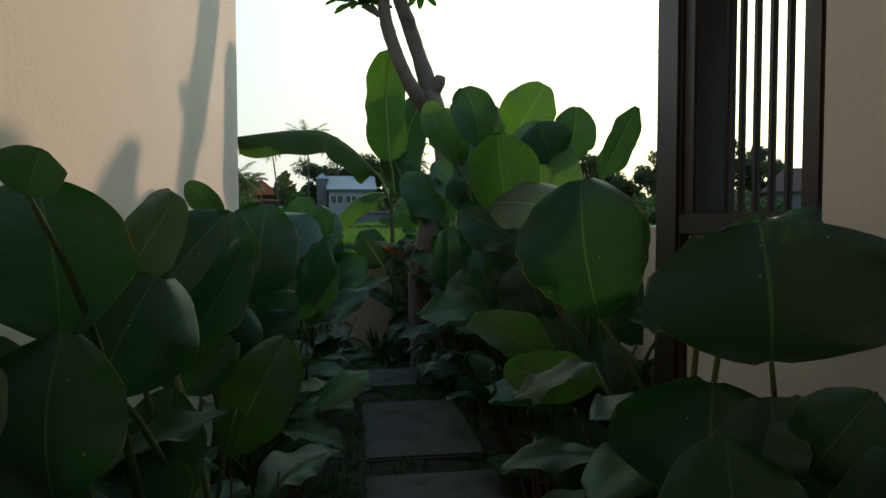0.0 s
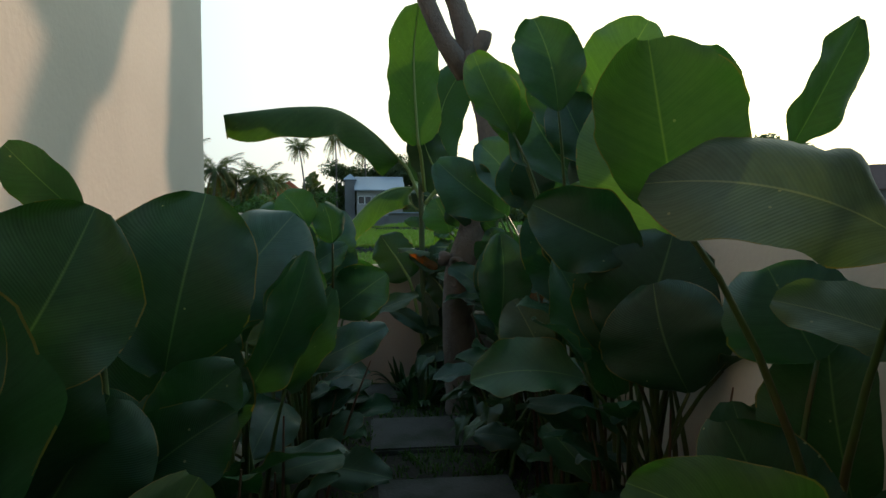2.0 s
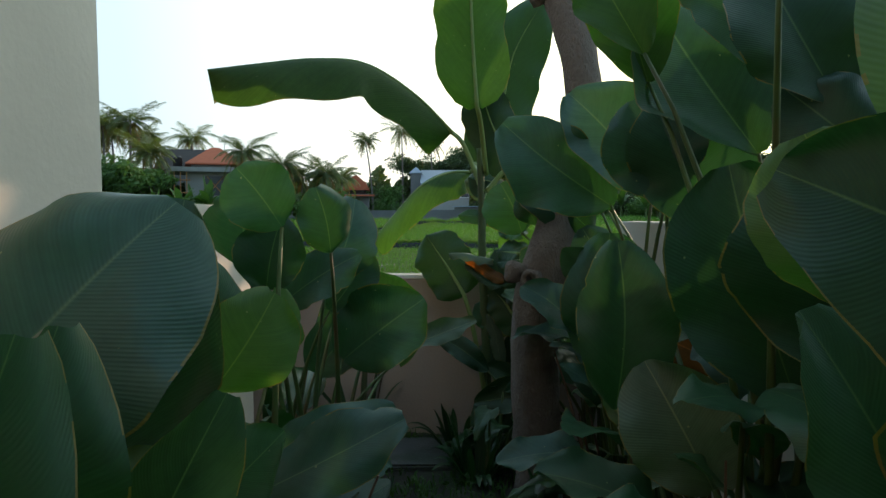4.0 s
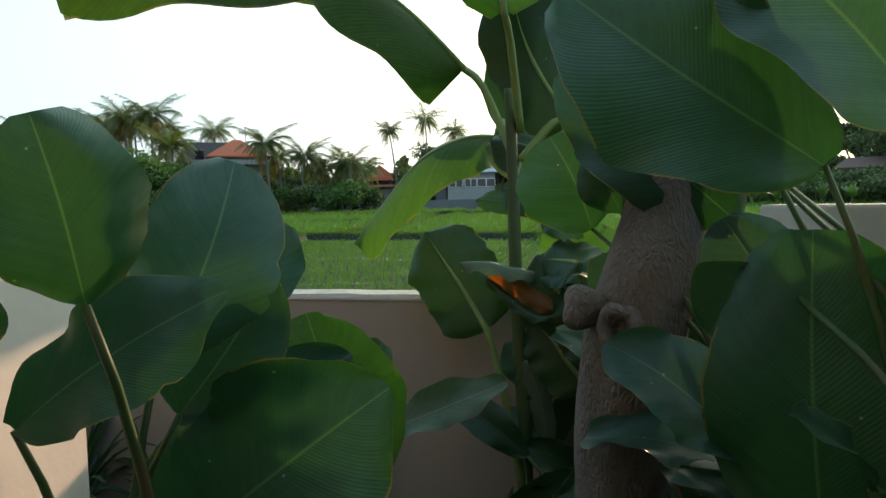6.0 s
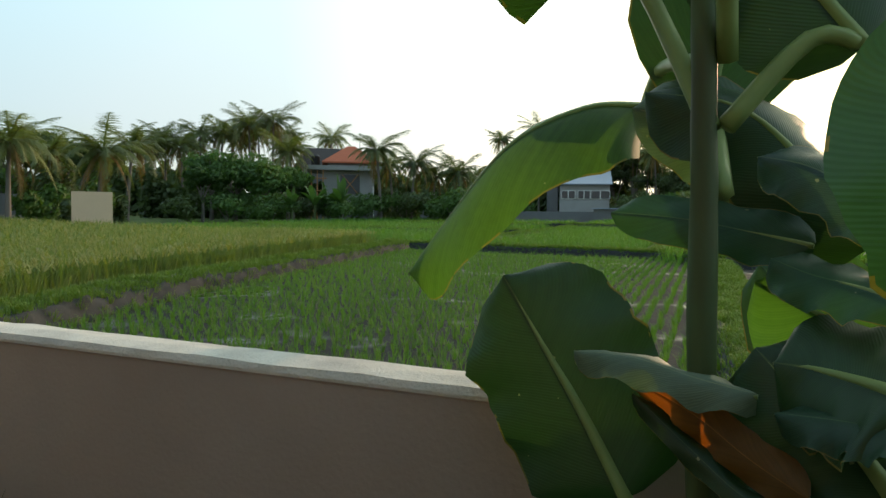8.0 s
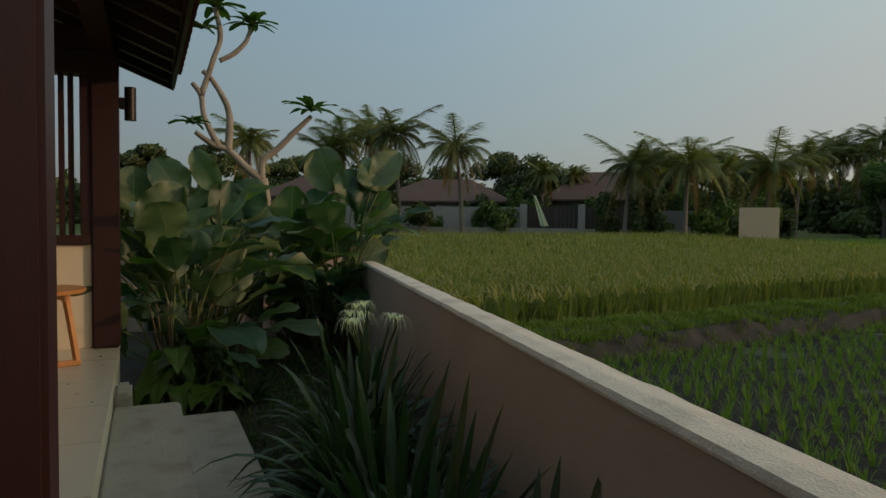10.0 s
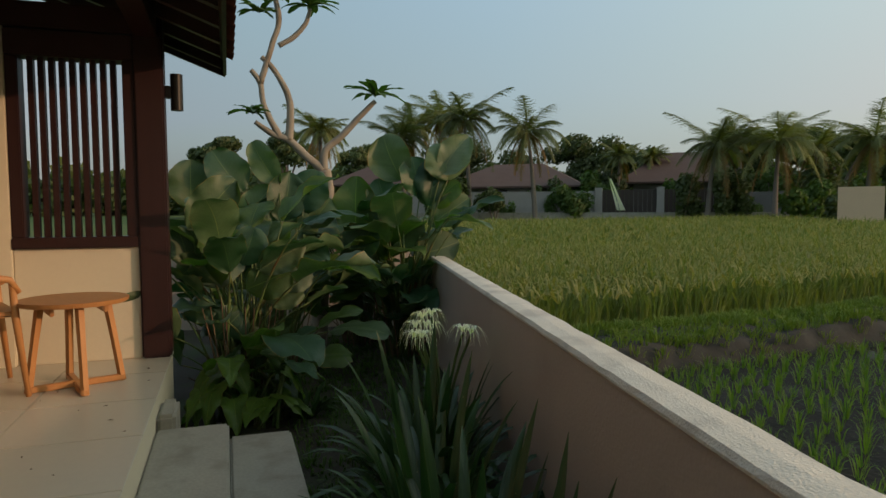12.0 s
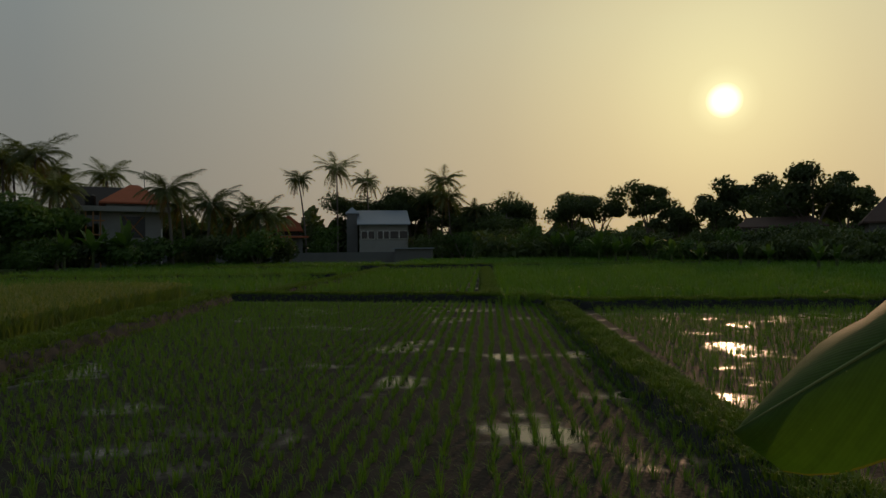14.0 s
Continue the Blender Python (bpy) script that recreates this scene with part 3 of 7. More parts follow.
def screen_wall(name, u0, u1, v0, v1, post, z0, sill, head, bars, label, timber, wall_mat):
    """Half wall with a framed screen of upright timber bars and a corner post."""
    ob = empty(name, HOUSE)
    tagged(ob, label, "wall", kind="structure")
    um = (u0 + u1) / 2
    boxed("half_wall", (u0 + 0.02, u1 - 0.02, v0, v1, z0, sill), wall_mat, ob)
    boxed("sill", (u0 - 0.015, u1 + 0.015, v0, v1, sill, sill + 0.07), timber, ob)
    boxed("head_rail", (u0 - 0.015, u1 + 0.015, v0, v1, head, head + 0.16), timber, ob)
    boxed("side_rail", (u0, u1, v0, v0 + 0.07, sill + 0.07, head), timber, ob)
    boxed("side_rail", (u0, u1, v1 - 0.07, v1, sill + 0.07, head), timber, ob)
    gap = (v1 - v0 - 0.14) / (bars + 1)
    deep, wide = (0.03, 0.017) if wall_mat is CREAM else (0.008, 0.011)
    for i in range(bars):
        c = v0 + 0.07 + gap * (i + 1)
        boxed("bar", (um - deep, um + deep, c - wide, c + wide, sill + 0.07, head), timber, ob, bevel=0.003)
    boxed("post", (u0 - 0.02, u1 + 0.02, v1, v1 + post, z0, head + 0.5), timber, ob, bevel=0.012)
    return ob


screen_wall("wall_screen", -4.58, -4.44, 4.2, 4.93, 0.18, 0.5, 1.25, 2.46, 9, "cream half wall with a dark timber bar screen above", TIMBER, CREAM)
pale = empty("wall_terrace_side", HOUSE)
tagged(pale, "cream painted side wall of the terrace", "wall", kind="structure")
boxed("wall_body", (-4.57, -4.43, 3.652, 4.198, 0.5, 3.2), CREAM, pale)
screen_wall("wall_neighbour", 2.05, 2.2, 0.65, 1.3, 0.165, 0.0, 1.305, 2.9, 6, "plastered half wall with dark weathered timber bars above", TIMBER_DARK, PLASTER)
neighbour = empty("wall_neighbour_side", HOUSE)
tagged(neighbour, "plastered side wall of the neighbouring villa", "wall", kind="structure")
boxed("wall_body", (2.05, 2.23, -6, 0.646, -0.1, 4.6), PLASTER, neighbour)
boxed("wall_body", (2.09, 2.2, 1.468, 5.5, -0.1, 1.33), PLASTER, neighbour, "low partition wall with a pale top")

# unseen wall added behind the start of the path, to darken it
close = empty("wall_path_end", HOUSE)
tagged(close, "added unseen wall behind the path that keeps light out", "wall", kind="structure")
boxed("wall_body", (0.182, 2.048, -5.2, -5.0, -0.1, 4.6), PLASTER, close)
# slabs added above the view to block sky light over the path
shade_slabs = empty("ceiling_eaves", HOUSE)
tagged(shade_slabs, "added slabs above the view that shade the path", "roof", kind="structure")
boxed("shade_slab", (-5.0, 0.75, -6.0, 0.8, 3.5, 3.65), TIMBER_DARK, shade_slabs)
boxed("shade_slab", (1.6, 7.0, -6.0, 1.9, 3.45, 3.6), TIMBER_DARK, shade_slabs)
boxed("shade_slab", (-5.0, 0.18, 0.8, 3.9, 4.6, 4.75), TIMBER_DARK, shade_slabs)
column = boxed("column", (-0.84, -0.66, 4.9, 5.1, 0.5, 2.75), TIMBER, None, bevel=0.014)
column.matrix_basis = HOUSE
tagged(column, "square dark red timber column on the terrace", "column")
beam = boxed("beam", (-4.95, -0.66, 4.94, 5.08, 2.62, 2.8), TIMBER, None)
beam.matrix_basis = HOUSE
tagged(beam, "dark red timber beam over the terrace columns", "beam", kind="structure")
beam2 = boxed("beam", (-4.6, -4.42, 3.6, 4.93, 2.63, 2.79), TIMBER, None)
beam2.matrix_basis = HOUSE
tagged(beam2, "dark red timber beam above the bar screen", "beam", kind="structure")

# tiled roof over the terrace
ROOF_TILE = material("roof_tile", (0.16, 0.06, 0.04), 0.85, 0.4, 4.0, 40.0, 0.5, per_object=0.5, stain=(0.07, 0.05, 0.04), stain_scale=3.0)
roof = empty("roof_terrace", HOUSE)
tagged(roof, "tiled terrace roof on dark timber rafters", "roof", kind="structure")


def roof_z(v):
    return 2.56 + 0.385 * (5.5 - v)


bm = bmesh.new()
for u in (-5.05, -0.66):
    for v in (5.5, 1.2):
        for dz in (0.07, 0.1):
            bm.verts.new((u, v, roof_z(v) + dz))
bmesh.ops.convex_hull(bm, input=bm.verts)
part("roof_board", bm, TIMBER_DARK, roof)
for i in range(12):
    u = -5.0 + 0.39 * i
    bm = bmesh.new()
    for du in (0, 0.06):
        for v in (5.47, 1.3):
            for dz in (-0.02, 0.07):
                bm.verts.new((u + du, v, roof_z(v) + dz))
    bmesh.ops.convex_hull(bm, input=bm.verts)
    part("rafter", bm, TIMBER_DARK, roof)
boxed("fascia", (-5.08, -0.66, 5.485, 5.51, 2.52, 2.68), TIMBER_DARK, roof)
bm = bmesh.new()
vs = [bm.verts.new((-5.09 + a, v, roof_z(v) + dz)) for a in (0, 0.03) for v in (5.5, 1.2) for dz in (-0.05, 0.13)]
bmesh.ops.convex_hull(bm, input=bm.verts)
part("barge_board", bm, TIMBER_DARK, roof)
rt = bmesh.new()
for i in range(5):
    a = math.pi * i / 4
    for y in (0.0, 0.3):
        rt.verts.new((-0.1 * math.cos(a), y, 0.035 * math.sin(a)))
rt.verts.ensure_lookup_table()
for i in range(4):
    rt.faces.new((rt.verts[2 * i], rt.verts[2 * i + 1], rt.verts[2 * i + 3], rt.verts[2 * i + 2]))
bmesh.ops.solidify(rt, geom=rt.faces[:], thickness=0.012)
rt_mesh = bpy.data.meshes.new("roof_tile")
rt.to_mesh(rt_mesh)
rt.free()
rt_mesh.materials.append(ROOF_TILE)
for i in range(22):
    for j in range(12):
        v = 5.56 - 0.27 * j
        t = new("roof_tile", rt_mesh)
        t.parent = roof
        t.matrix_basis = pose(-4.98 + 0.2 * i, v - 0.28, roof_z(v - 0.28) + 0.115, -21 - 2, 0, 0)

# ---- terrace furniture ----
TEAK = material("teak", (0.42, 0.2, 0.07), 0.45, 0.3, 4.0, 60.0, 0.15, stretch=(1, 8, 1), spec=0.4)
CANE = material("woven_cane", (0.5, 0.36, 0.2), 0.7, 0.35, 60.0, 180.0, 0.5)


def side_table():
    ob = empty("side_table", HOUSE @ pose(-3.8, 4.66, 0.5, 0, 0, 20))
    bm = bmesh.new()
    bmesh.ops.create_cone(bm, cap_ends=True, segments=48, radius1=0.275, radius2=0.285, depth=0.026, matrix=Matrix.Translation((0, 0, 0.49)))
    bmesh.ops.bevel(bm, geom=[e for e in bm.edges if len(e.link_faces) == 2 and e.calc_face_angle() > 0.6], offset=0.006, segments=2, affect="EDGES")
    part("tabletop", bm, TEAK, ob)
    for s in (1, -1):
        boxed("apron", (-0.17, 0.17, s * 0.13 - 0.012, s * 0.13 + 0.012, 0.43, 0.478), TEAK, ob)
        boxed("foot_rail", (-0.25, 0.25, -0.02, 0.02, 0.0, 0.035) if s > 0 else (-0.02, 0.02, -0.25, 0.25, 0.002, 0.037), TEAK, ob)
    for a in range(4):
        d = Vector((math.cos(a * math.pi / 2), math.sin(a * math.pi / 2), 0))
        bm = bmesh.new()
        tube(bm, [d * 0.235 + Vector((0, 0, 0.0)), d * 0.2 + Vector((0, 0, 0.25)), d * 0.165 + Vector((0, 0, 0.48))], [0.021, 0.021, 0.024], 4)
        part("leg", bm, TEAK, ob)
    return tagged(ob, "round teak side table with slanted legs on the terrace", "table")


def armchair():
    ob = empty("armchair", HOUSE @ pose(-3.8, 4.1, 0.5, 0, 0, 24))
    bm = bmesh.new()
    vs = [bm.verts.new((x, y, 0.42 + dz + 0.015 * abs(x) * 3)) for x in (-0.25, 0.25) for y in (-0.23, 0.25) for dz in (0, 0.03)]
    bmesh.ops.convex_hull(bm, input=bm.verts)
    bmesh.ops.bevel(bm, geom=bm.edges[:], offset=0.01, segments=2, affect="EDGES")
    part("seat", bm, TEAK, ob)
    for sx in (-1, 1):
        part("front_leg", tube(bmesh.new(), [(sx * 0.27, 0.27, 0), (sx * 0.25, 0.23, 0.43), (sx * 0.25, 0.22, 0.62)], [0.014, 0.02, 0.017], 8), TEAK, ob, smooth=True)
        part("back_leg", tube(bmesh.new(), [(sx * 0.2, -0.36, 0), (sx * 0.22, -0.22, 0.42), (sx * 0.23, -0.27, 0.76)], [0.014, 0.02, 0.016], 8), TEAK, ob, smooth=True)
        part("armrest", tube(bmesh.new(), [(sx * 0.25, 0.25, 0.56), (sx * 0.262, 0.21, 0.63), (sx * 0.275, 0.1, 0.655), (sx * 0.27, -0.1, 0.67), (sx * 0.235, -0.25, 0.7)], [0.015, 0.019, 0.022, 0.021, 0.017], 8), TEAK, ob, smooth=True)
    part("top_rail", tube(bmesh.new(), [(-0.24, -0.25, 0.74), (-0.13, -0.31, 0.77), (0, -0.335, 0.78), (0.13, -0.31, 0.77), (0.24, -0.25, 0.74)], [0.02, 0.027, 0.03, 0.027, 0.02], 8), TEAK, ob, smooth=True)
    bm = bmesh.new()
    rows = [[bm.verts.new((0.22 * a, -0.245 - 0.075 * math.cos(a * 1.45) - 0.03 * (z - 0.5), z)) for a in (-1, -0.6, -0.2, 0.2, 0.6, 1)] for z in (0.52, 0.62, 0.72)]
    for a, b in zip(rows, rows[1:]):
        for k in range(5):
            bm.faces.new((a[k], a[k + 1], b[k + 1], b[k]))
    bmesh.ops.solidify(bm, geom=bm.faces[:], thickness=0.008)
    part("cane_back", bm, CANE, ob, "woven cane back panel", True)
    return tagged(ob, "teak armchair with a woven cane back on the terrace", "chair")


side_table()
armchair()
BLACK = material("black_metal", (0.02, 0.02, 0.02), 0.4, 0.3, 10.0, 80.0, 0.05, metal=0.6)
lamp = empty("wall_lamp", HOUSE @ pose(-4.5, 5.165, 2.28))
part("lamp_tube", tube(bmesh.new(), [(0, 0.02, -0.12), (0, 0.02, 0.12)], [0.04, 0.04], 20), BLACK, lamp, smooth=False)
boxed("bracket", (-0.03, 0.03, -0.055, -0.01, -0.04, 0.04), BLACK, lamp)
tagged(lamp, "black tubular wall lamp on the timber post", "lamp")

LITTER = material("fallen_bits", (0.06, 0.04, 0.02), 0.9, 0.4, 20.0, 60.0, 0.0)
r_litter = random.Random(77)
vs, fs = [], []
for _ in range(46):
    p = HOUSE @ Vector((r_litter.uniform(-4.2, -0.7), r_litter.uniform(3.8, 5.05), 0.5045))
    a = r_litter.uniform(0, 6.28)
    d, q = Vector((math.cos(a), math.sin(a), 0)) * r_litter.uniform(0.006, 0.016), Vector((-math.sin(a), math.cos(a), 0)) * 0.004
    k = len(vs)
    vs += [p - d, p - q + Vector((0, 0, 0.003)), p + d, p + q + Vector((0, 0, 0.003))]
    fs += [(k, k + 1, k + 2, k + 3)]
me = bpy.data.meshes.new("leaf_litter")
me.from_pydata([tuple(v) for v in vs], [], fs)
tagged(mesh_part("leaf_litter", me, LITTER), "small dry leaf bits scattered on the terrace tiles", "litter", kind="stuff")

# ---- path slabs and lawn ----
def slab(u0, u1, v0, v1, turn=0.0):
    bm = bmesh.new()
    box(bm, u0, u1, v0, v1, -0.06, 0.035, 0.012)
    for v in bm.verts:
        v.co += Vector((noise.noise(v.co * 6), noise.noise(v.co * 6 + Vector((3, 0, 0))), 0)) * 0.012
    ob = part("path_slab", bm, SLAB)
    ob.matrix_basis = HOUSE
    return tagged(ob, "worn grey concrete stepping slab in the soil", "path slab", "slabs of the path")


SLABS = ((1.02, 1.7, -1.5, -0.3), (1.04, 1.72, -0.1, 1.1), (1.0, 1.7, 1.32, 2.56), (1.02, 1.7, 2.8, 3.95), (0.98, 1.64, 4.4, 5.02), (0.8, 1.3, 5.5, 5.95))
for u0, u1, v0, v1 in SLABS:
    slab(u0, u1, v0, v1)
rng = random.Random(21)
moss = [(x, y, 0.0) for x, y in ((rng.uniform(-8.4, 3.5), rng.uniform(-2.5, 6.15)) for _ in range(16000))]
keep = []
for x, y, z in moss:
    u, v = 0.982 * x + 0.187 * y, -0.187 * x + 0.982 * y
    on_slab = any(u0 + 0.02 < u < u1 - 0.02 and v0 + 0.02 < v < v1 - 0.02 for u0, u1, v0, v1 in SLABS)
    if (u < 0.1 and v > 5.85) or (0.6 < u < 2.3 and not on_slab and v > -1.5):
        keep.append((x, y, 0.0))
tagged(tufts("lawn_grass", keep, LAWN, 7, 0.045, 0.06, 0.004, 0.9, 22), "short creeping lawn grass over the garden soil", "grass", kind="stuff")

# ---- leaves ----
LEAF_DARK = leaf_material("calathea_dark", (0.042, 0.098, 0.046), ribs=62.0)
LEAF_MID = leaf_material("calathea_mid", (0.064, 0.135, 0.056), ribs=62.0)
# brighter, yellower copy of the calathea green, with backlight put into its colour
LEAF_LIT = leaf_material("calathea_lit", (0.1, 0.17, 0.045), ribs=62.0, through=0.46)
LEAF_SAGE = leaf_material("calathea_sage", (0.1, 0.155, 0.075), ribs=62.0, rough=0.45, through=0.25)
LEAF_BLUE = leaf_material("calathea_bluish", (0.06, 0.115, 0.085), ribs=62.0, rough=0.34, through=0.3)
LEAF_PALE = leaf_material("calathea_pale", (0.14, 0.19, 0.12), rough=0.5, through=0.2, rib_depth=0.35)
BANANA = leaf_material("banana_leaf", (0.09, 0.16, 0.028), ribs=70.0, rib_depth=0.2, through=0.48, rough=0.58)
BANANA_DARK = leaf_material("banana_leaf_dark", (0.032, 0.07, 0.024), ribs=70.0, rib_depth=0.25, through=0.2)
DRY = leaf_material("dry_leaf", (0.22, 0.11, 0.025), ribs=50.0, through=0.45, edge=(0.2, 0.1, 0.05), glow=(1.8, 1.1, 0.2))
STEM = material("plant_stem", (0.07, 0.11, 0.03), 0.5, 0.35, 6.0, 30.0, 0.1, per_object=0.6, stain=(0.12, 0.07, 0.03), stain_scale=6.0)
STALK = material("dead_stalk", (0.13, 0.08, 0.05), 0.8, 0.4, 8.0, 40.0, 0.3, per_object=0.6)


def blade_mesh(length, width, bend=0.06, fold=0.12, n=14, m=8, wave=0.02, seed=0, shape="paddle", torn=0.0):
    """A leaf blade along +y, facing +z: wavy paddle, long banana blade, heart or strap."""
    rng = random.Random(seed)
    ph = rng.uniform(0, 9)
    belly, blunt = rng.uniform(0.98, 1.24), rng.uniform(0.48, 0.6)
    lop = rng.uniform(-0.09, 0.09)
    curl = rng.choice((0.0, 0.0, 0.1, 0.22, 0.35)) * rng.choice((-1, 1))
    curl_side = rng.choice((-1, 1))
    cup = rng.uniform(-0.05, 0.12)
    sway = rng.uniform(-0.06, 0.06)
    cuts = [(rng.uniform(0.25, 0.95), rng.choice((-1, 1)), rng.uniform(0.05, 0.14)) for _ in range(rng.choice((0, 0, 1, 2)))]
    vs, uvs, fs = [], [], []
    for i in range(n + 1):
        t = i / n
        if shape == "paddle":
            w = math.sin(math.pi * (t * 0.968 + 0.012) ** belly) ** blunt
        elif shape == "banana":
            w = min(1.0, (t * 7) ** 0.6) * min(1.0, ((1 - t) * 5 + 0.02) ** 0.55)
        elif shape == "heart":
            w = (1 - t) ** 0.75 * min(1.0, 0.55 + t * 4)
        else:
            w = min(1.0, 0.5 + t * 3) * (1 - t) ** 0.6
        for j in range(m + 1):
            s = 2 * j / m - 1
            q = abs(s)
            jag = 1 + lop * s
            if shape == "paddle":
                jag += (0.09 * noise.noise((t * 4, (3 if s > 0 else 0) + ph, ph)) + 0.035 * noise.noise((t * 13, (3 if s > 0 else 0) + ph, ph + 5))) * q ** 3
                for at, sd, deep in cuts:
                    if s * sd > 0:
                        jag -= deep * q ** 4 * math.exp(-((t - at) / 0.022) ** 2)
            if torn and q > 0.3:
                jag *= 1 - torn * q * max(0, math.sin(t * 55 + ph)) ** 2
            x = s * w * width / 2 * jag
            y = t * length
            arch = -bend * length * (2 * t - 0.3) ** 2 * 1.2
            lobes = wave * length * (math.sin(t * 11 + ph + s * 1.3) * q ** 2 + 0.55 * noise.noise((t * 7, s * 2.2, ph + 2)) * q + 0.4 * math.sin(t * 23 + ph * 2 + s) * q ** 4)
            z = arch + fold * abs(x) * 1.6 + lobes - 0.35 * fold * (q ** 3) * width
            if shape == "paddle":
                z += width * (cup * q * q + (curl * max(0.0, q - 0.55) ** 1.6 * 2.0 if s * curl_side > 0 else 0.0))
                x += sway * length * math.sin(math.pi * t * 0.9)
            if shape == "heart" and q > 0.5 and t < 0.15:
                y -= 0.22 * length * (q - 0.4)
            vs.append((x, y, z))
            uvs.append((t, j / m))
    for i in range(n):
        for j in range(m):
            a = i * (m + 1) + j
            fs.append((a, a + 1, a + m + 2, a + m + 1))
    me = bpy.data.meshes.new("leaf")
    me.from_pydata(vs, [], fs)
    lay = me.uv_layers.new(name="UVMap")
    order = np.array([v for f in fs for v in f])
    lay.data.foreach_set("uv", np.array(uvs)[order].ravel())
    me.polygons.foreach_set("use_smooth", [True] * len(fs))
    return me


LEAF_COUNT = [0]


def oriented(base, tip, face):
    """The pose of a blade from its base and tip, its upper side towards face."""
    y = Vector(tip) - Vector(base)
    y.normalize()
    z = Vector(face)
    z = (z - y * z.dot(y)).normalized()
    x = y.cross(z)
    m = Matrix((x, y, z)).transposed().to_4x4()
    m.translation = Vector(base)
    return m


def stalk(plant, top, radius=0.009, mat=None, lean=None):
    """A leaf stalk from the plant's foot to the leaf's base."""
    foot = Vector((random.uniform(-0.14, 0.14), random.uniform(-0.14, 0.14), -0.02))
    top = Vector(top) - plant.location
    ctrl = foot.lerp(top, 0.55) + Vector((0, 0, 0.18 * top.z)) + Vector((foot.x - top.x, foot.y - top.y, 0)) * 0.25
    pts = bezier(foot, ctrl, top, 7)
    return part("leaf_stalk", tube(bmesh.new(), pts, [radius * (1.5 - 0.9 * i / 7) for i in range(8)], 6), mat or STEM, plant, smooth=True)


def leaf(plant, base, tip, face, width, bend, mat, fold=0.12, shape="paddle", torn=0.0, stem=True, name="leaf", wave=0.046):
    LEAF_COUNT[0] += 1
    length = (Vector(tip) - Vector(base)).length
    me = blade_mesh(length, width, bend, fold, seed=LEAF_COUNT[0], shape=shape, torn=torn, n=40 if torn else 26 if length > 0.22 else 14, m=12 if length > 0.22 else 8, wave=wave)
    ob = mesh_part(name, me, mat, plant)
    m = oriented(base, tip, face)
    m.translation -= plant.location
    ob.matrix_basis = m
    if stem:
        stalk(plant, base)
    return ob


def calathea(xy, label="tall calathea clump with large paddle leaves on thin stalks", group="calathea clumps"):
    ob = empty("calathea_plant", Matrix.Translation((xy[0], xy[1], 0.0)))
    return tagged(ob, label, "plant", group)


def undergrowth(plant, count, reach, low, high, size, seed, mats):
    """Smaller leaves and bare stalks that fill the foot of a clump."""
    r = random.Random(seed)
    for _ in range(count):
        a = r.uniform(0, 2 * math.pi)
        d = reach * math.sqrt(r.random())
        b = plant.location + Vector((d * math.cos(a), d * math.sin(a), r.uniform(low, high)))
        out = Vector((math.cos(a), math.sin(a), r.uniform(0.1, 1.4))).normalized()
        length = size * r.uniform(0.6, 1.25)
        leaf(plant, b, b + out * length, (-out.x * 0.6 + r.uniform(-.4, .4), -out.y * 0.6 + r.uniform(-.7, .1), 1), length * r.uniform(0.5, 0.75), 0.08, r.choice(mats), stem=True)
    for _ in range(count // 2):
        a = r.uniform(0, 2 * math.pi)
        foot = Vector((0.2 * math.cos(a), 0.2 * math.sin(a), -0.02))
        top = foot * r.uniform(1.0, 2.2) + Vector((0, 0, r.uniform(0.3, 0.9)))
        part("dry_stalk", tube(bmesh.new(), bezier(foot, foot.lerp(top, .5) + Vector((0, 0, .1)), top, 4), [0.008, 0.007, 0.006, 0.005, 0.003], 5), STALK, plant)


left_a = calathea((0.30, 1.08))
leaf(left_a, (0.20, 0.69, 1.11), (0.19, 0.64, 1.43), (0.53, -0.81, 0.26), 0.30, 0.1, LEAF_DARK, 0.12)
leaf(left_a, (0.23, 0.56, 1.40), (0.26, 0.54, 1.48), (0.24, -0.94, 0.26), 0.13, 0.06, LEAF_DARK, 0.12)
leaf(left_a, (0.13, 1.03, 1.18), (0.29, 1.07, 1.41), (0.80, -0.54, 0.26), 0.15, 0.06, LEAF_PALE, 0.12)
leaf(left_a, (0.06, 1.41, 1.12), (0.25, 1.45, 1.37), (0.38, -0.89, 0.26), 0.23, 0.06, LEAF_BLUE, 0.12)
leaf(left_a, (0.18, 0.84, 0.94), (0.31, 0.86, 1.21), (0.46, -0.85, 0.26), 0.31, 0.1, LEAF_DARK, 0.12)
leaf(left_a, (0.14, 1.32, 0.93), (0.37, 1.36, 1.27), (0.70, -0.66, 0.26), 0.17, 0.06, LEAF_DARK, 0.3)
leaf(left_a, (0.05, 1.47, 0.80), (0.25, 1.50, 0.96), (0.37, -0.89, 0.26), 0.20, 0.06, LEAF_MID, 0.12)
leaf(left_a, (0.43, 1.05, 0.86), (0.13, 0.85, 0.81), (0.18, -0.38, 0.91), 0.09, 0.06, LEAF_MID, 0.12)
leaf(left_a, (0.27, 0.52, 0.72), (0.22, 0.46, 1.02), (0.5, -0.8, 0.3), 0.24, 0.08, LEAF_DARK, 0.12)
leaf(left_a, (0.36, 0.7, 0.5), (0.24, 0.6, 0.78), (0.4, -0.85, 0.3), 0.24, 0.08, LEAF_DARK, 0.12)
leaf(left_a, (0.42, 0.95, 0.42), (0.52, 0.9, 0.66), (0.3, -0.9, 0.3), 0.2, 0.08, LEAF_DARK, 0.12)
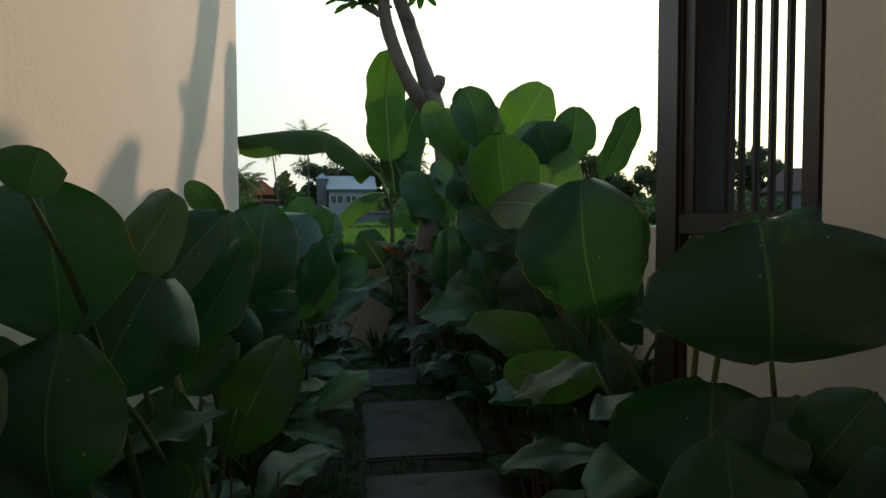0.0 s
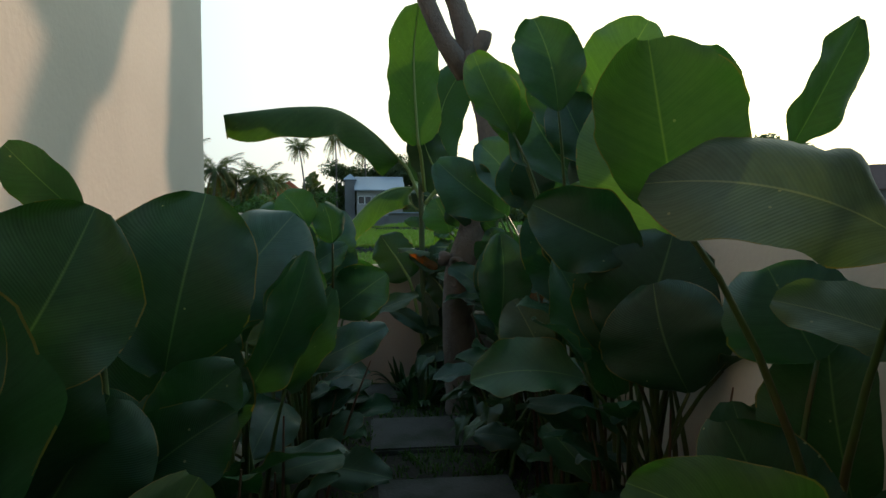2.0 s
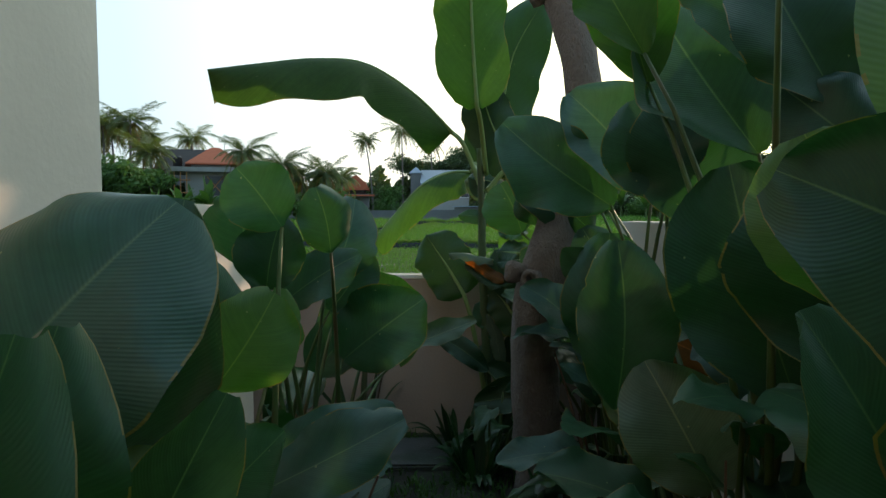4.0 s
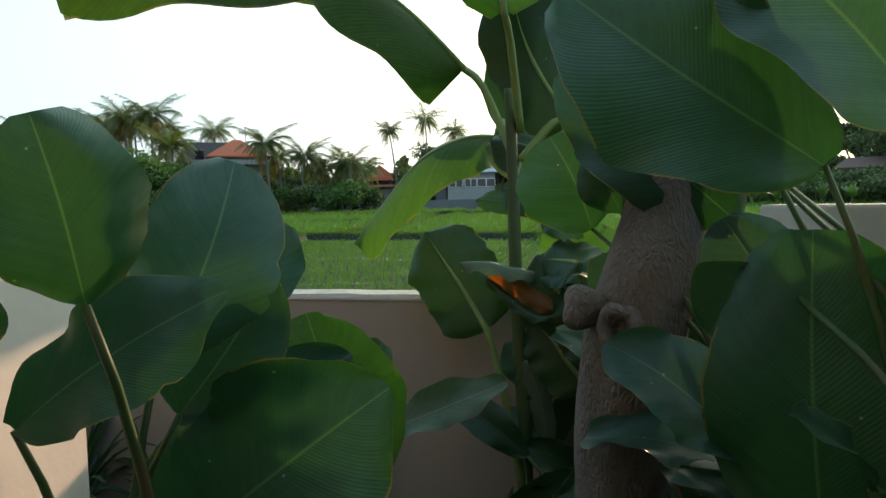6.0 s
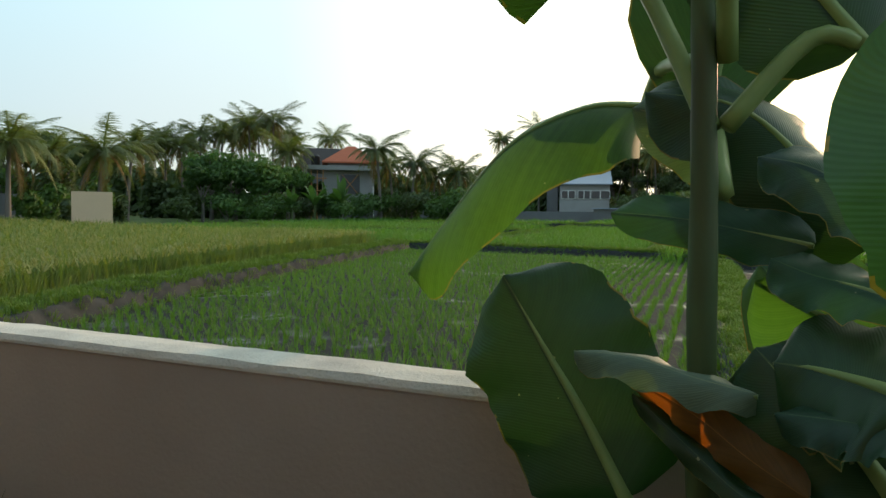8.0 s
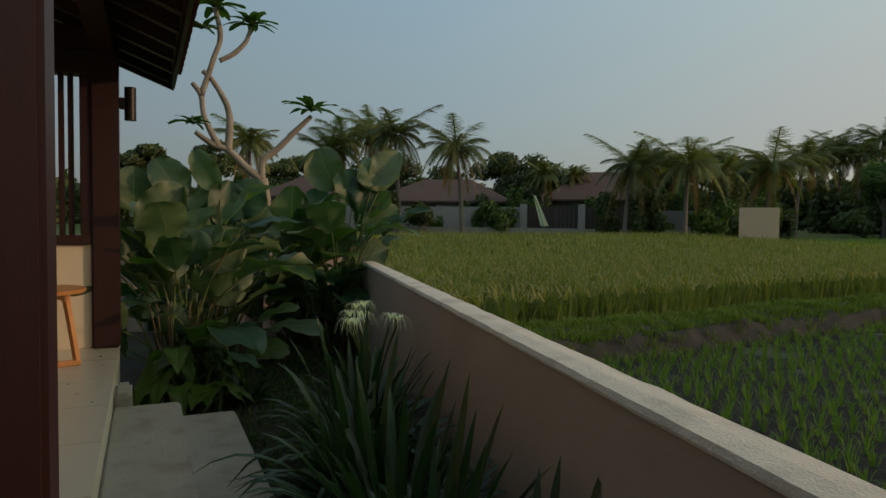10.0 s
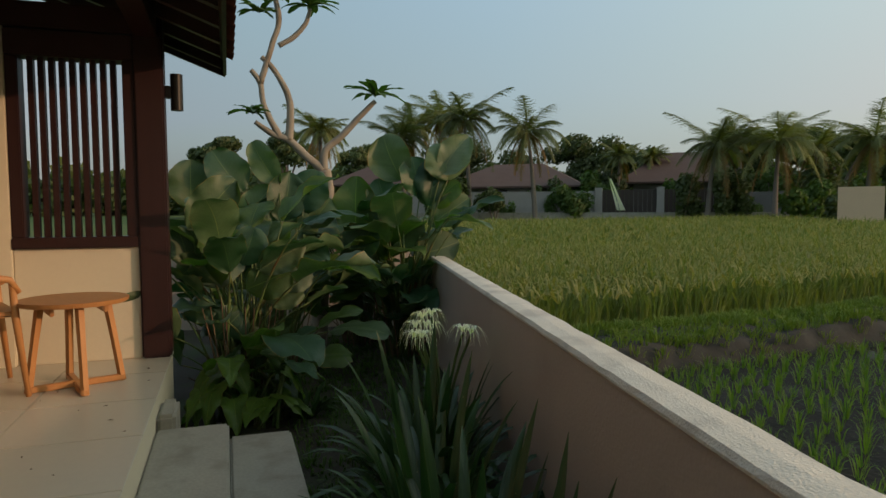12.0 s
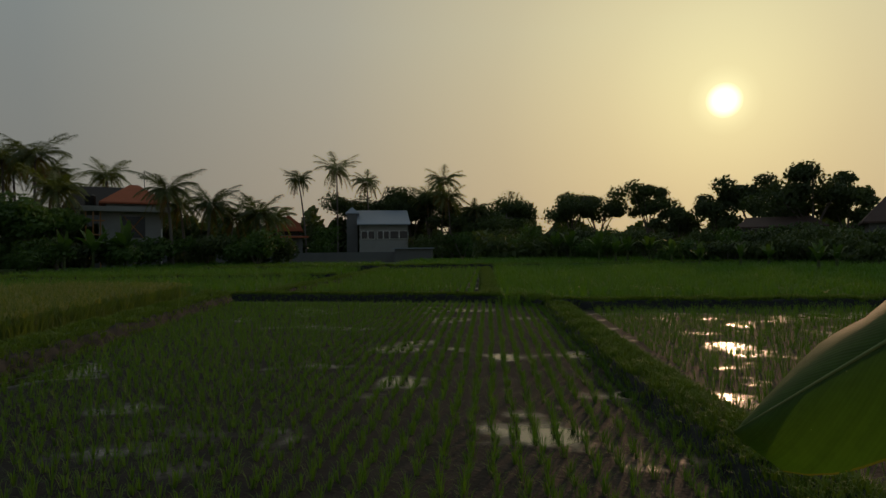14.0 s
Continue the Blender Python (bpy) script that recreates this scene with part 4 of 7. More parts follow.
leaf(left_a, (0.3, 0.42, 0.62), (0.36, 0.4, 0.84), (0.3, -0.9, 0.3), 0.2, 0.08, LEAF_DARK, 0.12)
leaf(left_a, (0.17, 0.3, 0.95), (0.3, 0.36, 1.12), (0.6, -0.7, 0.4), 0.13, 0.06, LEAF_PALE, 0.12)
leaf(left_a, (0.3, 0.85, 0.55), (0.16, 0.9, 0.86), (0.4, -0.85, 0.3), 0.26, 0.08, LEAF_DARK, 0.12)
leaf(left_a, (0.2, 1.0, 0.6), (0.28, 1.02, 0.9), (0.5, -0.8, 0.3), 0.24, 0.08, LEAF_MID, 0.12)
leaf(left_a, (0.3, 0.5, 0.86), (0.33, 0.48, 1.14), (0.4, -0.85, 0.3), 0.26, 0.08, LEAF_DARK, 0.12)
leaf(left_a, (0.15, 0.56, 0.84), (0.19, 0.5, 1.12), (0.5, -0.8, 0.3), 0.24, 0.08, LEAF_DARK, 0.12)
left_b = calathea((0.07, 2.05))
leaf(left_b, (-0.01, 2.45, 0.96), (0.10, 2.44, 1.42), (0.38, -0.89, 0.26), 0.41, 0.1, LEAF_DARK, 0.12)
leaf(left_b, (0.02, 2.09, 1.36), (-0.10, 2.00, 1.50), (-0.13, -0.96, 0.26), 0.12, 0.06, LEAF_MID, 0.12)
leaf(left_b, (0.15, 1.77, 0.47), (0.35, 1.79, 0.88), (0.30, -0.92, 0.26), 0.28, 0.1, LEAF_LIT, 0.12)
leaf(left_b, (0.11, 2.16, 0.86), (0.29, 2.16, 1.03), (0.28, -0.93, 0.26), 0.18, 0.06, LEAF_DARK, 0.12)
leaf(left_b, (0.07, 2.07, 0.77), (0.31, 2.09, 0.95), (0.29, -0.92, 0.26), 0.20, 0.06, LEAF_DARK, 0.12)
leaf(left_b, (0.05, 1.74, 0.86), (-0.03, 1.62, 1.31), (0.79, -0.55, 0.26), 0.38, 0.06, LEAF_DARK, 0.12)
leaf(left_b, (-0.10, 2.31, 0.66), (-0.10, 2.25, 0.94), (0.46, -0.85, 0.26), 0.24, 0.06, LEAF_DARK, 0.12)
leaf(left_b, (-0.02, 1.85, 1.04), (0.14, 1.91, 1.38), (0.58, -0.77, 0.26), 0.31, 0.08, LEAF_MID, 0.12)
leaf(left_b, (-0.01, 1.96, 0.78), (0.11, 1.98, 1.01), (0.49, -0.71, 0.50), 0.31, 0.06, LEAF_DARK, 0.12)
leaf(left_b, (0.01, 2.21, 0.88), (0.26, 2.28, 0.99), (0.34, -0.68, 0.64), 0.15, 0.06, LEAF_DARK, 0.12)
leaf(left_b, (-0.03, 1.93, 0.83), (0.03, 1.92, 1.15), (0.59, -0.76, 0.26), 0.32, 0.06, LEAF_DARK, 0.12)
left_c = calathea((-0.05, 2.94))
leaf(left_c, (-0.06, 3.23, 0.86), (0.07, 3.23, 1.39), (0.29, -0.92, 0.26), 0.29, 0.06, LEAF_BLUE, 0.12)
leaf(left_c, (0.15, 2.61, 0.86), (0.37, 2.62, 1.24), (0.80, -0.54, 0.26), 0.18, 0.06, LEAF_DARK, 0.3)
leaf(left_c, (0.14, 2.99, 0.78), (0.33, 2.99, 1.10), (0.68, -0.69, 0.26), 0.16, 0.06, LEAF_MID, 0.12)
leaf(left_c, (-0.13, 3.00, 1.03), (0.12, 3.16, 1.41), (0.51, -0.57, 0.64), 0.39, 0.06, LEAF_BLUE, 0.12)
leaf(left_c, (-0.13, 3.15, 0.89), (0.11, 3.27, 0.94), (0.47, -0.61, 0.64), 0.12, 0.06, LEAF_MID, 0.12)
leaf(left_c, (0.13, 2.75, 0.88), (0.29, 2.77, 1.23), (0.80, -0.55, 0.26), 0.20, 0.06, LEAF_DARK, 0.3)
leaf(left_c, (-0.11, 2.50, 0.64), (0.03, 2.51, 1.10), (0.45, -0.85, 0.26), 0.40, 0.06, LEAF_DARK, 0.12)
leaf(left_c, (-0.03, 3.30, 0.77), (0.08, 3.31, 1.04), (0.54, -0.80, 0.26), 0.22, 0.06, LEAF_DARK, 0.12)
leaf(left_c, (0.00, 3.00, 0.94), (0.21, 3.10, 1.01), (0.43, -0.56, 0.71), 0.15, 0.06, LEAF_LIT, 0.12)
leaf(left_c, (-0.2, 3.0, 0.7), (-0.13, 2.95, 1.1), (0.5, -0.8, 0.3), 0.34, 0.08, LEAF_DARK, 0.12)
leaf(left_c, (-0.2, 2.75, 0.55), (-0.18, 2.7, 0.98), (0.5, -0.8, 0.3), 0.32, 0.08, LEAF_MID, 0.12)
left_d = calathea((-0.15, 3.74))
leaf(left_d, (-0.09, 4.08, 1.33), (-0.18, 3.99, 1.50), (0.34, -0.90, 0.26), 0.22, 0.06, LEAF_MID, 0.12)
leaf(left_d, (-0.10, 3.84, 0.64), (0.27, 3.94, 0.86), (0.28, -0.71, 0.64), 0.23, 0.06, LEAF_BLUE, 0.12)
leaf(left_d, (-0.30, 4.05, 0.84), (-0.31, 3.99, 1.22), (0.49, -0.83, 0.26), 0.31, 0.06, LEAF_MID, 0.12)
leaf(left_d, (-0.11, 4.00, 0.88), (-0.03, 3.99, 1.14), (0.79, -0.56, 0.26), 0.14, 0.06, LEAF_LIT, 0.12)
leaf(left_d, (-0.12, 3.65, 0.73), (0.04, 3.69, 0.85), (0.37, -0.67, 0.64), 0.13, 0.06, LEAF_MID, 0.12)
leaf(left_d, (0.02, 3.63, 0.71), (0.35, 3.67, 0.92), (0.21, -0.74, 0.64), 0.18, 0.06, LEAF_BLUE, 0.12)
leaf(left_d, (-0.14, 3.76, 0.92), (0.01, 3.78, 1.16), (0.45, -0.85, 0.26), 0.25, 0.06, LEAF_LIT, 0.12)
leaf(left_d, (0.01, 3.39, 0.76), (0.18, 3.42, 0.94), (0.40, -0.72, 0.57), 0.17, 0.06, LEAF_MID, 0.12)
left_e = calathea((-0.25, 4.53))
leaf(left_e, (-0.03, 4.33, 1.24), (-0.06, 4.27, 1.45), (0.28, -0.92, 0.26), 0.18, 0.06, LEAF_MID, 0.12)
leaf(left_e, (-0.37, 4.38, 1.19), (-0.33, 4.34, 1.45), (0.44, -0.86, 0.26), 0.29, 0.06, LEAF_MID, 0.12)
leaf(left_e, (-0.24, 4.28, 1.12), (-0.17, 4.25, 1.35), (0.41, -0.88, 0.26), 0.23, 0.06, LEAF_DARK, 0.12)
leaf(left_e, (-0.29, 4.47, 1.03), (-0.02, 4.53, 1.25), (0.28, -0.71, 0.64), 0.20, 0.06, LEAF_DARK, 0.12)
leaf(left_e, (-0.28, 4.80, 0.71), (0.05, 4.86, 1.06), (0.27, -0.82, 0.50), 0.28, 0.06, LEAF_BLUE, 0.12)
leaf(left_e, (0.00, 5.05, 0.71), (-0.07, 4.98, 1.10), (0.26, -0.93, 0.26), 0.32, 0.06, LEAF_LIT, 0.12)
leaf(left_e, (-0.10, 4.64, 0.81), (0.19, 4.66, 1.06), (0.20, -0.84, 0.50), 0.33, 0.06, LEAF_DARK, 0.12)
leaf(left_e, (-0.16, 4.62, 1.09), (-0.04, 4.67, 1.43), (0.58, -0.58, 0.57), 0.24, 0.08, LEAF_BLUE, 0.12)
leaf(left_e, (-0.30, 5.10, 1.09), (-0.18, 5.12, 1.31), (0.47, -0.67, 0.57), 0.19, 0.06, LEAF_BLUE, 0.12)
leaf(left_e, (-0.17, 4.69, 0.99), (-0.03, 4.74, 1.23), (0.51, -0.57, 0.64), 0.20, 0.06, LEAF_BLUE, 0.12)
leaf(left_e, (-0.11, 5.05, 0.84), (0.06, 5.08, 1.04), (0.39, -0.77, 0.50), 0.18, 0.06, LEAF_MID, 0.12)
leaf(left_e, (-0.19, 4.80, 0.94), (0.01, 4.89, 0.96), (0.38, -0.52, 0.77), 0.10, 0.06, LEAF_LIT, 0.12)
leaf(left_e, (-0.10, 5.50, 0.67), (0.27, 5.55, 0.87), (0.19, -0.68, 0.71), 0.13, 0.06, LEAF_PALE, 0.12)
right_a = calathea((1.72, 1.16))
leaf(right_a, (1.409, 1.253, 1.073), (1.358, 1.22, 1.46), (-0.19, -0.95, 0.26), 0.378, 0.1, LEAF_DARK, 0.12)
leaf(right_a, (1.417, 1.295, 0.888), (1.148, 1.287, 0.93), (-0.13, -0.93, 0.34), 0.151, 0.06, LEAF_LIT, 0.12)
leaf(right_a, (1.384, 1.22, 0.956), (1.157, 1.203, 0.897), (-0.06, -0.42, 0.91), 0.092, 0.06, LEAF_PALE, 0.12)
leaf(right_a, (1.686, 0.808, 1.048), (1.644, 0.783, 1.334), (-0.37, -0.78, 0.50), 0.554, 0.1, LEAF_DARK, 0.12)
leaf(right_a, (1.594, 0.892, 0.981), (1.552, 0.816, 0.737), (-0.26, -0.66, 0.71), 0.395, -0.05, LEAF_DARK, 0.12)
leaf(right_a, (1.829, 0.682, 1.014), (1.711, 0.699, 0.846), (-0.50, -0.83, 0.26), 0.185, 0.06, LEAF_DARK, 0.12)
leaf(right_a, (1.678, 1.136, 1.3), (1.938, 0.959, 1.401), (-0.28, -0.58, 0.77), 0.109, 0.06, LEAF_DARK, 0.12)
leaf(right_a, (1.468, 1.371, 0.628), (1.14, 1.379, 0.636), (-0.07, -0.49, 0.87), 0.118, 0.06, LEAF_DARK, 0.12)
leaf(right_a, (1.837, 1.337, 1.292), (1.636, 1.371, 1.224), (-0.22, -0.60, 0.77), 0.109, 0.06, LEAF_DARK, 0.12)
leaf(right_a, (1.55, 0.6, 0.66), (1.5, 0.55, 0.93), (-0.3, -0.85, 0.4), 0.28, 0.08, LEAF_DARK, 0.12)
leaf(right_a, (1.72, 0.75, 0.62), (1.67, 0.72, 0.96), (-0.3, -0.85, 0.4), 0.32, 0.08, LEAF_DARK, 0.12)
leaf(right_a, (1.84, 0.62, 0.58), (1.8, 0.56, 0.9), (-0.4, -0.8, 0.4), 0.28, 0.08, LEAF_DARK, 0.12)
leaf(right_a, (1.45, 0.95, 0.42), (1.38, 0.92, 0.7), (-0.2, -0.9, 0.4), 0.25, 0.08, LEAF_DARK, 0.12)
leaf(right_a, (1.66, 1.2, 0.5), (1.6, 1.18, 0.84), (-0.2, -0.9, 0.3), 0.3, 0.08, LEAF_DARK, 0.12)
right_b = calathea((1.52, 2.2))
leaf(right_b, (1.205, 2.09, 1.368), (1.16, 2.054, 1.701), (-0.06, -0.96, 0.26), 0.288, 0.06, LEAF_LIT, 0.12)
leaf(right_b, (1.502, 1.847, 1.314), (1.151, 1.901, 1.494), (-0.21, -0.79, 0.57), 0.261, 0.12, LEAF_PALE, 0.12)
leaf(right_b, (1.34, 1.613, 0.837), (1.052, 1.631, 1.026), (-0.16, -0.75, 0.64), 0.171, 0.06, LEAF_LIT, 0.12)
leaf(right_b, (1.7, 1.622, 0.981), (1.592, 1.604, 1.035), (-0.18, -0.62, 0.77), 0.117, 0.06, LEAF_DARK, 0.12)
leaf(right_b, (1.574, 2.306, 1.044), (1.484, 2.297, 1.251), (-0.04, -0.97, 0.26), 0.297, 0.06, LEAF_BLUE, 0.12)
leaf(right_b, (1.673, 2.054, 1.107), (1.421, 2.126, 1.224), (-0.33, -0.69, 0.64), 0.144, 0.06, LEAF_PALE, 0.12)
leaf(right_b, (1.62, 1.95, 0.5), (1.55, 1.92, 0.86), (-0.2, -0.9, 0.3), 0.3, 0.08, LEAF_DARK, 0.12)
leaf(right_b, (1.45, 2.15, 0.6), (1.33, 2.1, 0.92), (-0.2, -0.9, 0.3), 0.27, 0.08, LEAF_DARK, 0.12)
leaf(right_b, (1.66, 2.3, 0.7), (1.6, 2.25, 1.08), (-0.25, -0.9, 0.3), 0.32, 0.08, LEAF_MID, 0.12)
leaf(right_b, (1.5, 1.75, 0.35), (1.42, 1.72, 0.62), (-0.2, -0.85, 0.45), 0.24, 0.08, LEAF_DARK, 0.12)
leaf(right_b, (1.72, 2.05, 0.85), (1.68, 2.0, 1.2), (-0.3, -0.9, 0.3), 0.3, 0.08, LEAF_DARK, 0.12)
leaf(right_b, (1.56, 2.55, 0.45), (1.48, 2.5, 0.85), (-0.2, -0.9, 0.3), 0.32, 0.08, LEAF_DARK, 0.12)
right_c = calathea((1.42, 3.14))
leaf(right_c, (1.66, 3.56, 1.71), (1.70, 3.50, 2.06), (-0.15, -0.95, 0.26), 0.28, 0.06, LEAF_MID, 0.12)
leaf(right_c, (1.72, 2.80, 1.56), (1.91, 2.70, 1.90), (0.36, -0.90, 0.26), 0.18, 0.06, LEAF_MID, 0.3)
leaf(right_c, (1.55, 3.25, 1.69), (1.45, 3.22, 1.92), (-0.12, -0.96, 0.26), 0.33, 0.06, LEAF_DARK, 0.12)
leaf(right_c, (1.33, 3.12, 0.84), (1.40, 3.06, 1.30), (-0.16, -0.95, 0.26), 0.48, 0.06, LEAF_DARK, 0.12)
leaf(right_c, (1.33, 3.04, 1.25), (1.00, 3.03, 1.43), (-0.09, -0.96, 0.26), 0.29, 0.06, LEAF_DARK, 0.12)
leaf(right_c, (1.15, 2.96, 0.84), (0.79, 2.91, 0.88), (-0.01, -0.64, 0.77), 0.24, 0.06, LEAF_MID, 0.12)
leaf(right_c, (1.57, 3.15, 1.19), (1.31, 3.20, 1.95), (-0.35, -0.90, 0.26), 0.55, 0.12, LEAF_LIT, 0.12)
leaf(right_c, (1.31, 3.20, 0.72), (1.12, 3.19, 1.23), (0.27, -0.93, 0.26), 0.27, 0.06, LEAF_DARK, 0.12)
leaf(right_c, (1.46, 2.87, 0.82), (1.35, 2.87, 1.15), (-0.39, -0.88, 0.26), 0.42, 0.06, LEAF_DARK, 0.12)
leaf(right_c, (1.28, 3.48, 1.19), (1.15, 3.48, 1.50), (-0.35, -0.90, 0.26), 0.30, 0.06, LEAF_LIT, 0.12)
leaf(right_c, (1.30, 3.01, 0.89), (1.41, 2.93, 1.30), (-0.21, -0.94, 0.26), 0.50, 0.06, LEAF_DARK, 0.12)
right_d = calathea((1.27, 4.01))
leaf(right_d, (1.12, 3.55, 1.81), (1.02, 3.50, 2.19), (-0.01, -0.97, 0.26), 0.29, 0.06, LEAF_MID, 0.12)
leaf(right_d, (1.33, 3.91, 1.90), (1.54, 3.84, 2.28), (-0.09, -0.96, 0.26), 0.37, 0.06, LEAF_LIT, 0.12)
leaf(right_d, (0.95, 4.12, 1.80), (0.77, 4.07, 2.21), (0.04, -0.97, 0.26), 0.25, 0.06, LEAF_LIT, 0.12)
leaf(right_d, (0.88, 4.10, 0.82), (0.88, 4.05, 1.28), (0.01, -0.97, 0.26), 0.28, 0.06, LEAF_DARK, 0.12)
leaf(right_d, (1.00, 4.37, 0.67), (0.95, 4.32, 0.92), (-0.02, -0.97, 0.26), 0.25, 0.06, LEAF_PALE, 0.12)
leaf(right_d, (1.36, 3.70, 1.03), (1.29, 3.67, 1.49), (-0.23, -0.94, 0.26), 0.52, 0.06, LEAF_DARK, 0.12)
leaf(right_d, (1.32, 3.81, 1.60), (1.19, 3.79, 1.94), (0.15, -0.95, 0.26), 0.30, 0.06, LEAF_DARK, 0.12)
leaf(right_d, (0.98, 4.27, 1.75), (0.86, 4.22, 2.18), (-0.04, -0.97, 0.26), 0.26, 0.06, LEAF_LIT, 0.12)
leaf(right_d, (1.27, 4.03, 1.71), (1.11, 4.00, 2.18), (-0.15, -0.95, 0.26), 0.33, 0.06, LEAF_MID, 0.12)
leaf(right_d, (1.40, 3.90, 1.48), (1.26, 3.88, 1.64), (-0.21, -0.94, 0.26), 0.27, 0.06, LEAF_BLUE, 0.12)
leaf(right_d, (1.28, 3.91, 0.92), (1.13, 3.90, 1.48), (-0.26, -0.93, 0.26), 0.40, 0.06, LEAF_DARK, 0.12)
leaf(right_d, (1.12, 4.00, 0.65), (0.96, 3.98, 0.97), (-0.15, -0.85, 0.50), 0.29, 0.06, LEAF_PALE, 0.12)
leaf(right_d, (1.18, 4.35, 0.98), (0.86, 4.34, 1.07), (-0.08, -0.57, 0.82), 0.13, 0.06, LEAF_DARK, 0.12)
leaf(right_d, (1.04, 4.07, 0.64), (0.80, 4.05, 0.62), (-0.06, -0.57, 0.82), 0.09, 0.06, LEAF_PALE, 0.12)
leaf(right_d, (1.40, 3.76, 1.45), (1.21, 3.77, 1.64), (-0.34, -0.90, 0.26), 0.22, 0.06, LEAF_BLUE, 0.12)
leaf(right_d, (1.30, 4.32, 1.54), (1.05, 4.32, 2.02), (0.05, -0.96, 0.26), 0.42, 0.06, LEAF_MID, 0.12)
leaf(right_d, (1.52, 4.36, 1.67), (1.29, 4.38, 1.99), (-0.59, -0.77, 0.26), 0.29, 0.06, LEAF_MID, 0.12)
leaf(right_d, (1.50, 4.04, 1.66), (1.35, 4.05, 1.94), (-0.35, -0.90, 0.26), 0.33, 0.06, LEAF_BLUE, 0.12)
leaf(right_d, (0.86, 4.99, 1.21), (0.75, 4.98, 1.10), (-0.32, -0.91, 0.26), 0.19, 0.06, LEAF_DARK, 0.12)
leaf(right_d, (0.92, 5.18, 1.11), (0.81, 5.17, 1.30), (-0.31, -0.91, 0.26), 0.20, 0.06, LEAF_BLUE, 0.12)
leaf(right_d, (0.81, 5.17, 0.95), (0.62, 5.16, 1.00), (-0.16, -0.75, 0.64), 0.08, 0.06, LEAF_DARK, 0.12)
leaf(right_d, (0.94, 5.33, 1.41), (0.83, 5.32, 1.64), (-0.29, -0.92, 0.26), 0.17, 0.06, LEAF_DARK, 0.12)
leaf(right_d, (0.93, 5.23, 1.38), (0.85, 5.21, 1.68), (-0.32, -0.91, 0.26), 0.16, 0.06, LEAF_MID, 0.12)
right_e = calathea((1.10, 4.89))
leaf(right_e, (1.25, 4.54, 0.85), (1.07, 4.52, 0.95), (0.16, -0.95, 0.26), 0.19, 0.06, DRY, 0.12)
leaf(right_e, (1.08, 4.92, 1.46), (0.77, 4.88, 1.86), (-0.00, -0.97, 0.26), 0.37, 0.06, LEAF_BLUE, 0.12)
leaf(right_e, (0.92, 4.91, 1.40), (0.52, 4.85, 1.76), (0.04, -0.97, 0.26), 0.35, 0.06, LEAF_DARK, 0.12)
leaf(right_e, (0.93, 4.89, 0.67), (0.92, 4.84, 1.28), (-0.07, -0.96, 0.26), 0.37, 0.06, LEAF_DARK, 0.12)
leaf(right_e, (1.08, 4.57, 1.42), (0.98, 4.53, 1.75), (-0.12, -0.96, 0.26), 0.34, 0.06, LEAF_BLUE, 0.12)
leaf(right_e, (0.88, 5.09, 1.41), (0.52, 5.04, 1.76), (0.01, -0.97, 0.26), 0.27, 0.06, LEAF_DARK, 0.12)
leaf(right_e, (1.31, 4.63, 1.65), (1.24, 4.59, 1.91), (-0.21, -0.94, 0.26), 0.23, 0.06, LEAF_LIT, 0.12)
leaf(right_e, (1.20, 4.55, 1.32), (1.15, 4.51, 1.82), (-0.18, -0.95, 0.26), 0.40, 0.06, LEAF_DARK, 0.12)
leaf(right_e, (1.07, 4.67, 1.82), (0.97, 4.64, 2.15), (-0.11, -0.96, 0.26), 0.31, 0.06, LEAF_PALE, 0.12)
leaf(right_e, (0.86, 5.25, 1.29), (0.47, 5.26, 1.70), (-0.15, -0.97, 0.17), 0.29, 0.1, LEAF_DARK, 0.12)
leaf(right_e, (0.54, 5.40, 1.28), (0.43, 5.37, 1.51), (-0.16, -0.95, 0.26), 0.28, 0.08, LEAF_DARK, 0.12)
leaf(right_e, (0.61, 5.34, 1.32), (0.54, 5.31, 1.46), (-0.29, -0.92, 0.26), 0.16, 0.06, LEAF_DARK, 0.12)
leaf(right_e, (0.65, 5.43, 1.19), (0.53, 5.41, 1.13), (-0.18, -0.62, 0.77), 0.14, 0.06, LEAF_DARK, 0.12)
for i, clump in enumerate((left_a, left_b, left_c, left_d, left_e, right_a, right_b, right_c, right_d, right_e)):
    undergrowth(clump, 14 if i < 5 else 26, 0.3, 0.12, 0.6 if i < 5 else 0.95, 0.3, 50 + i, (LEAF_DARK, LEAF_DARK, LEAF_MID, LEAF_BLUE))

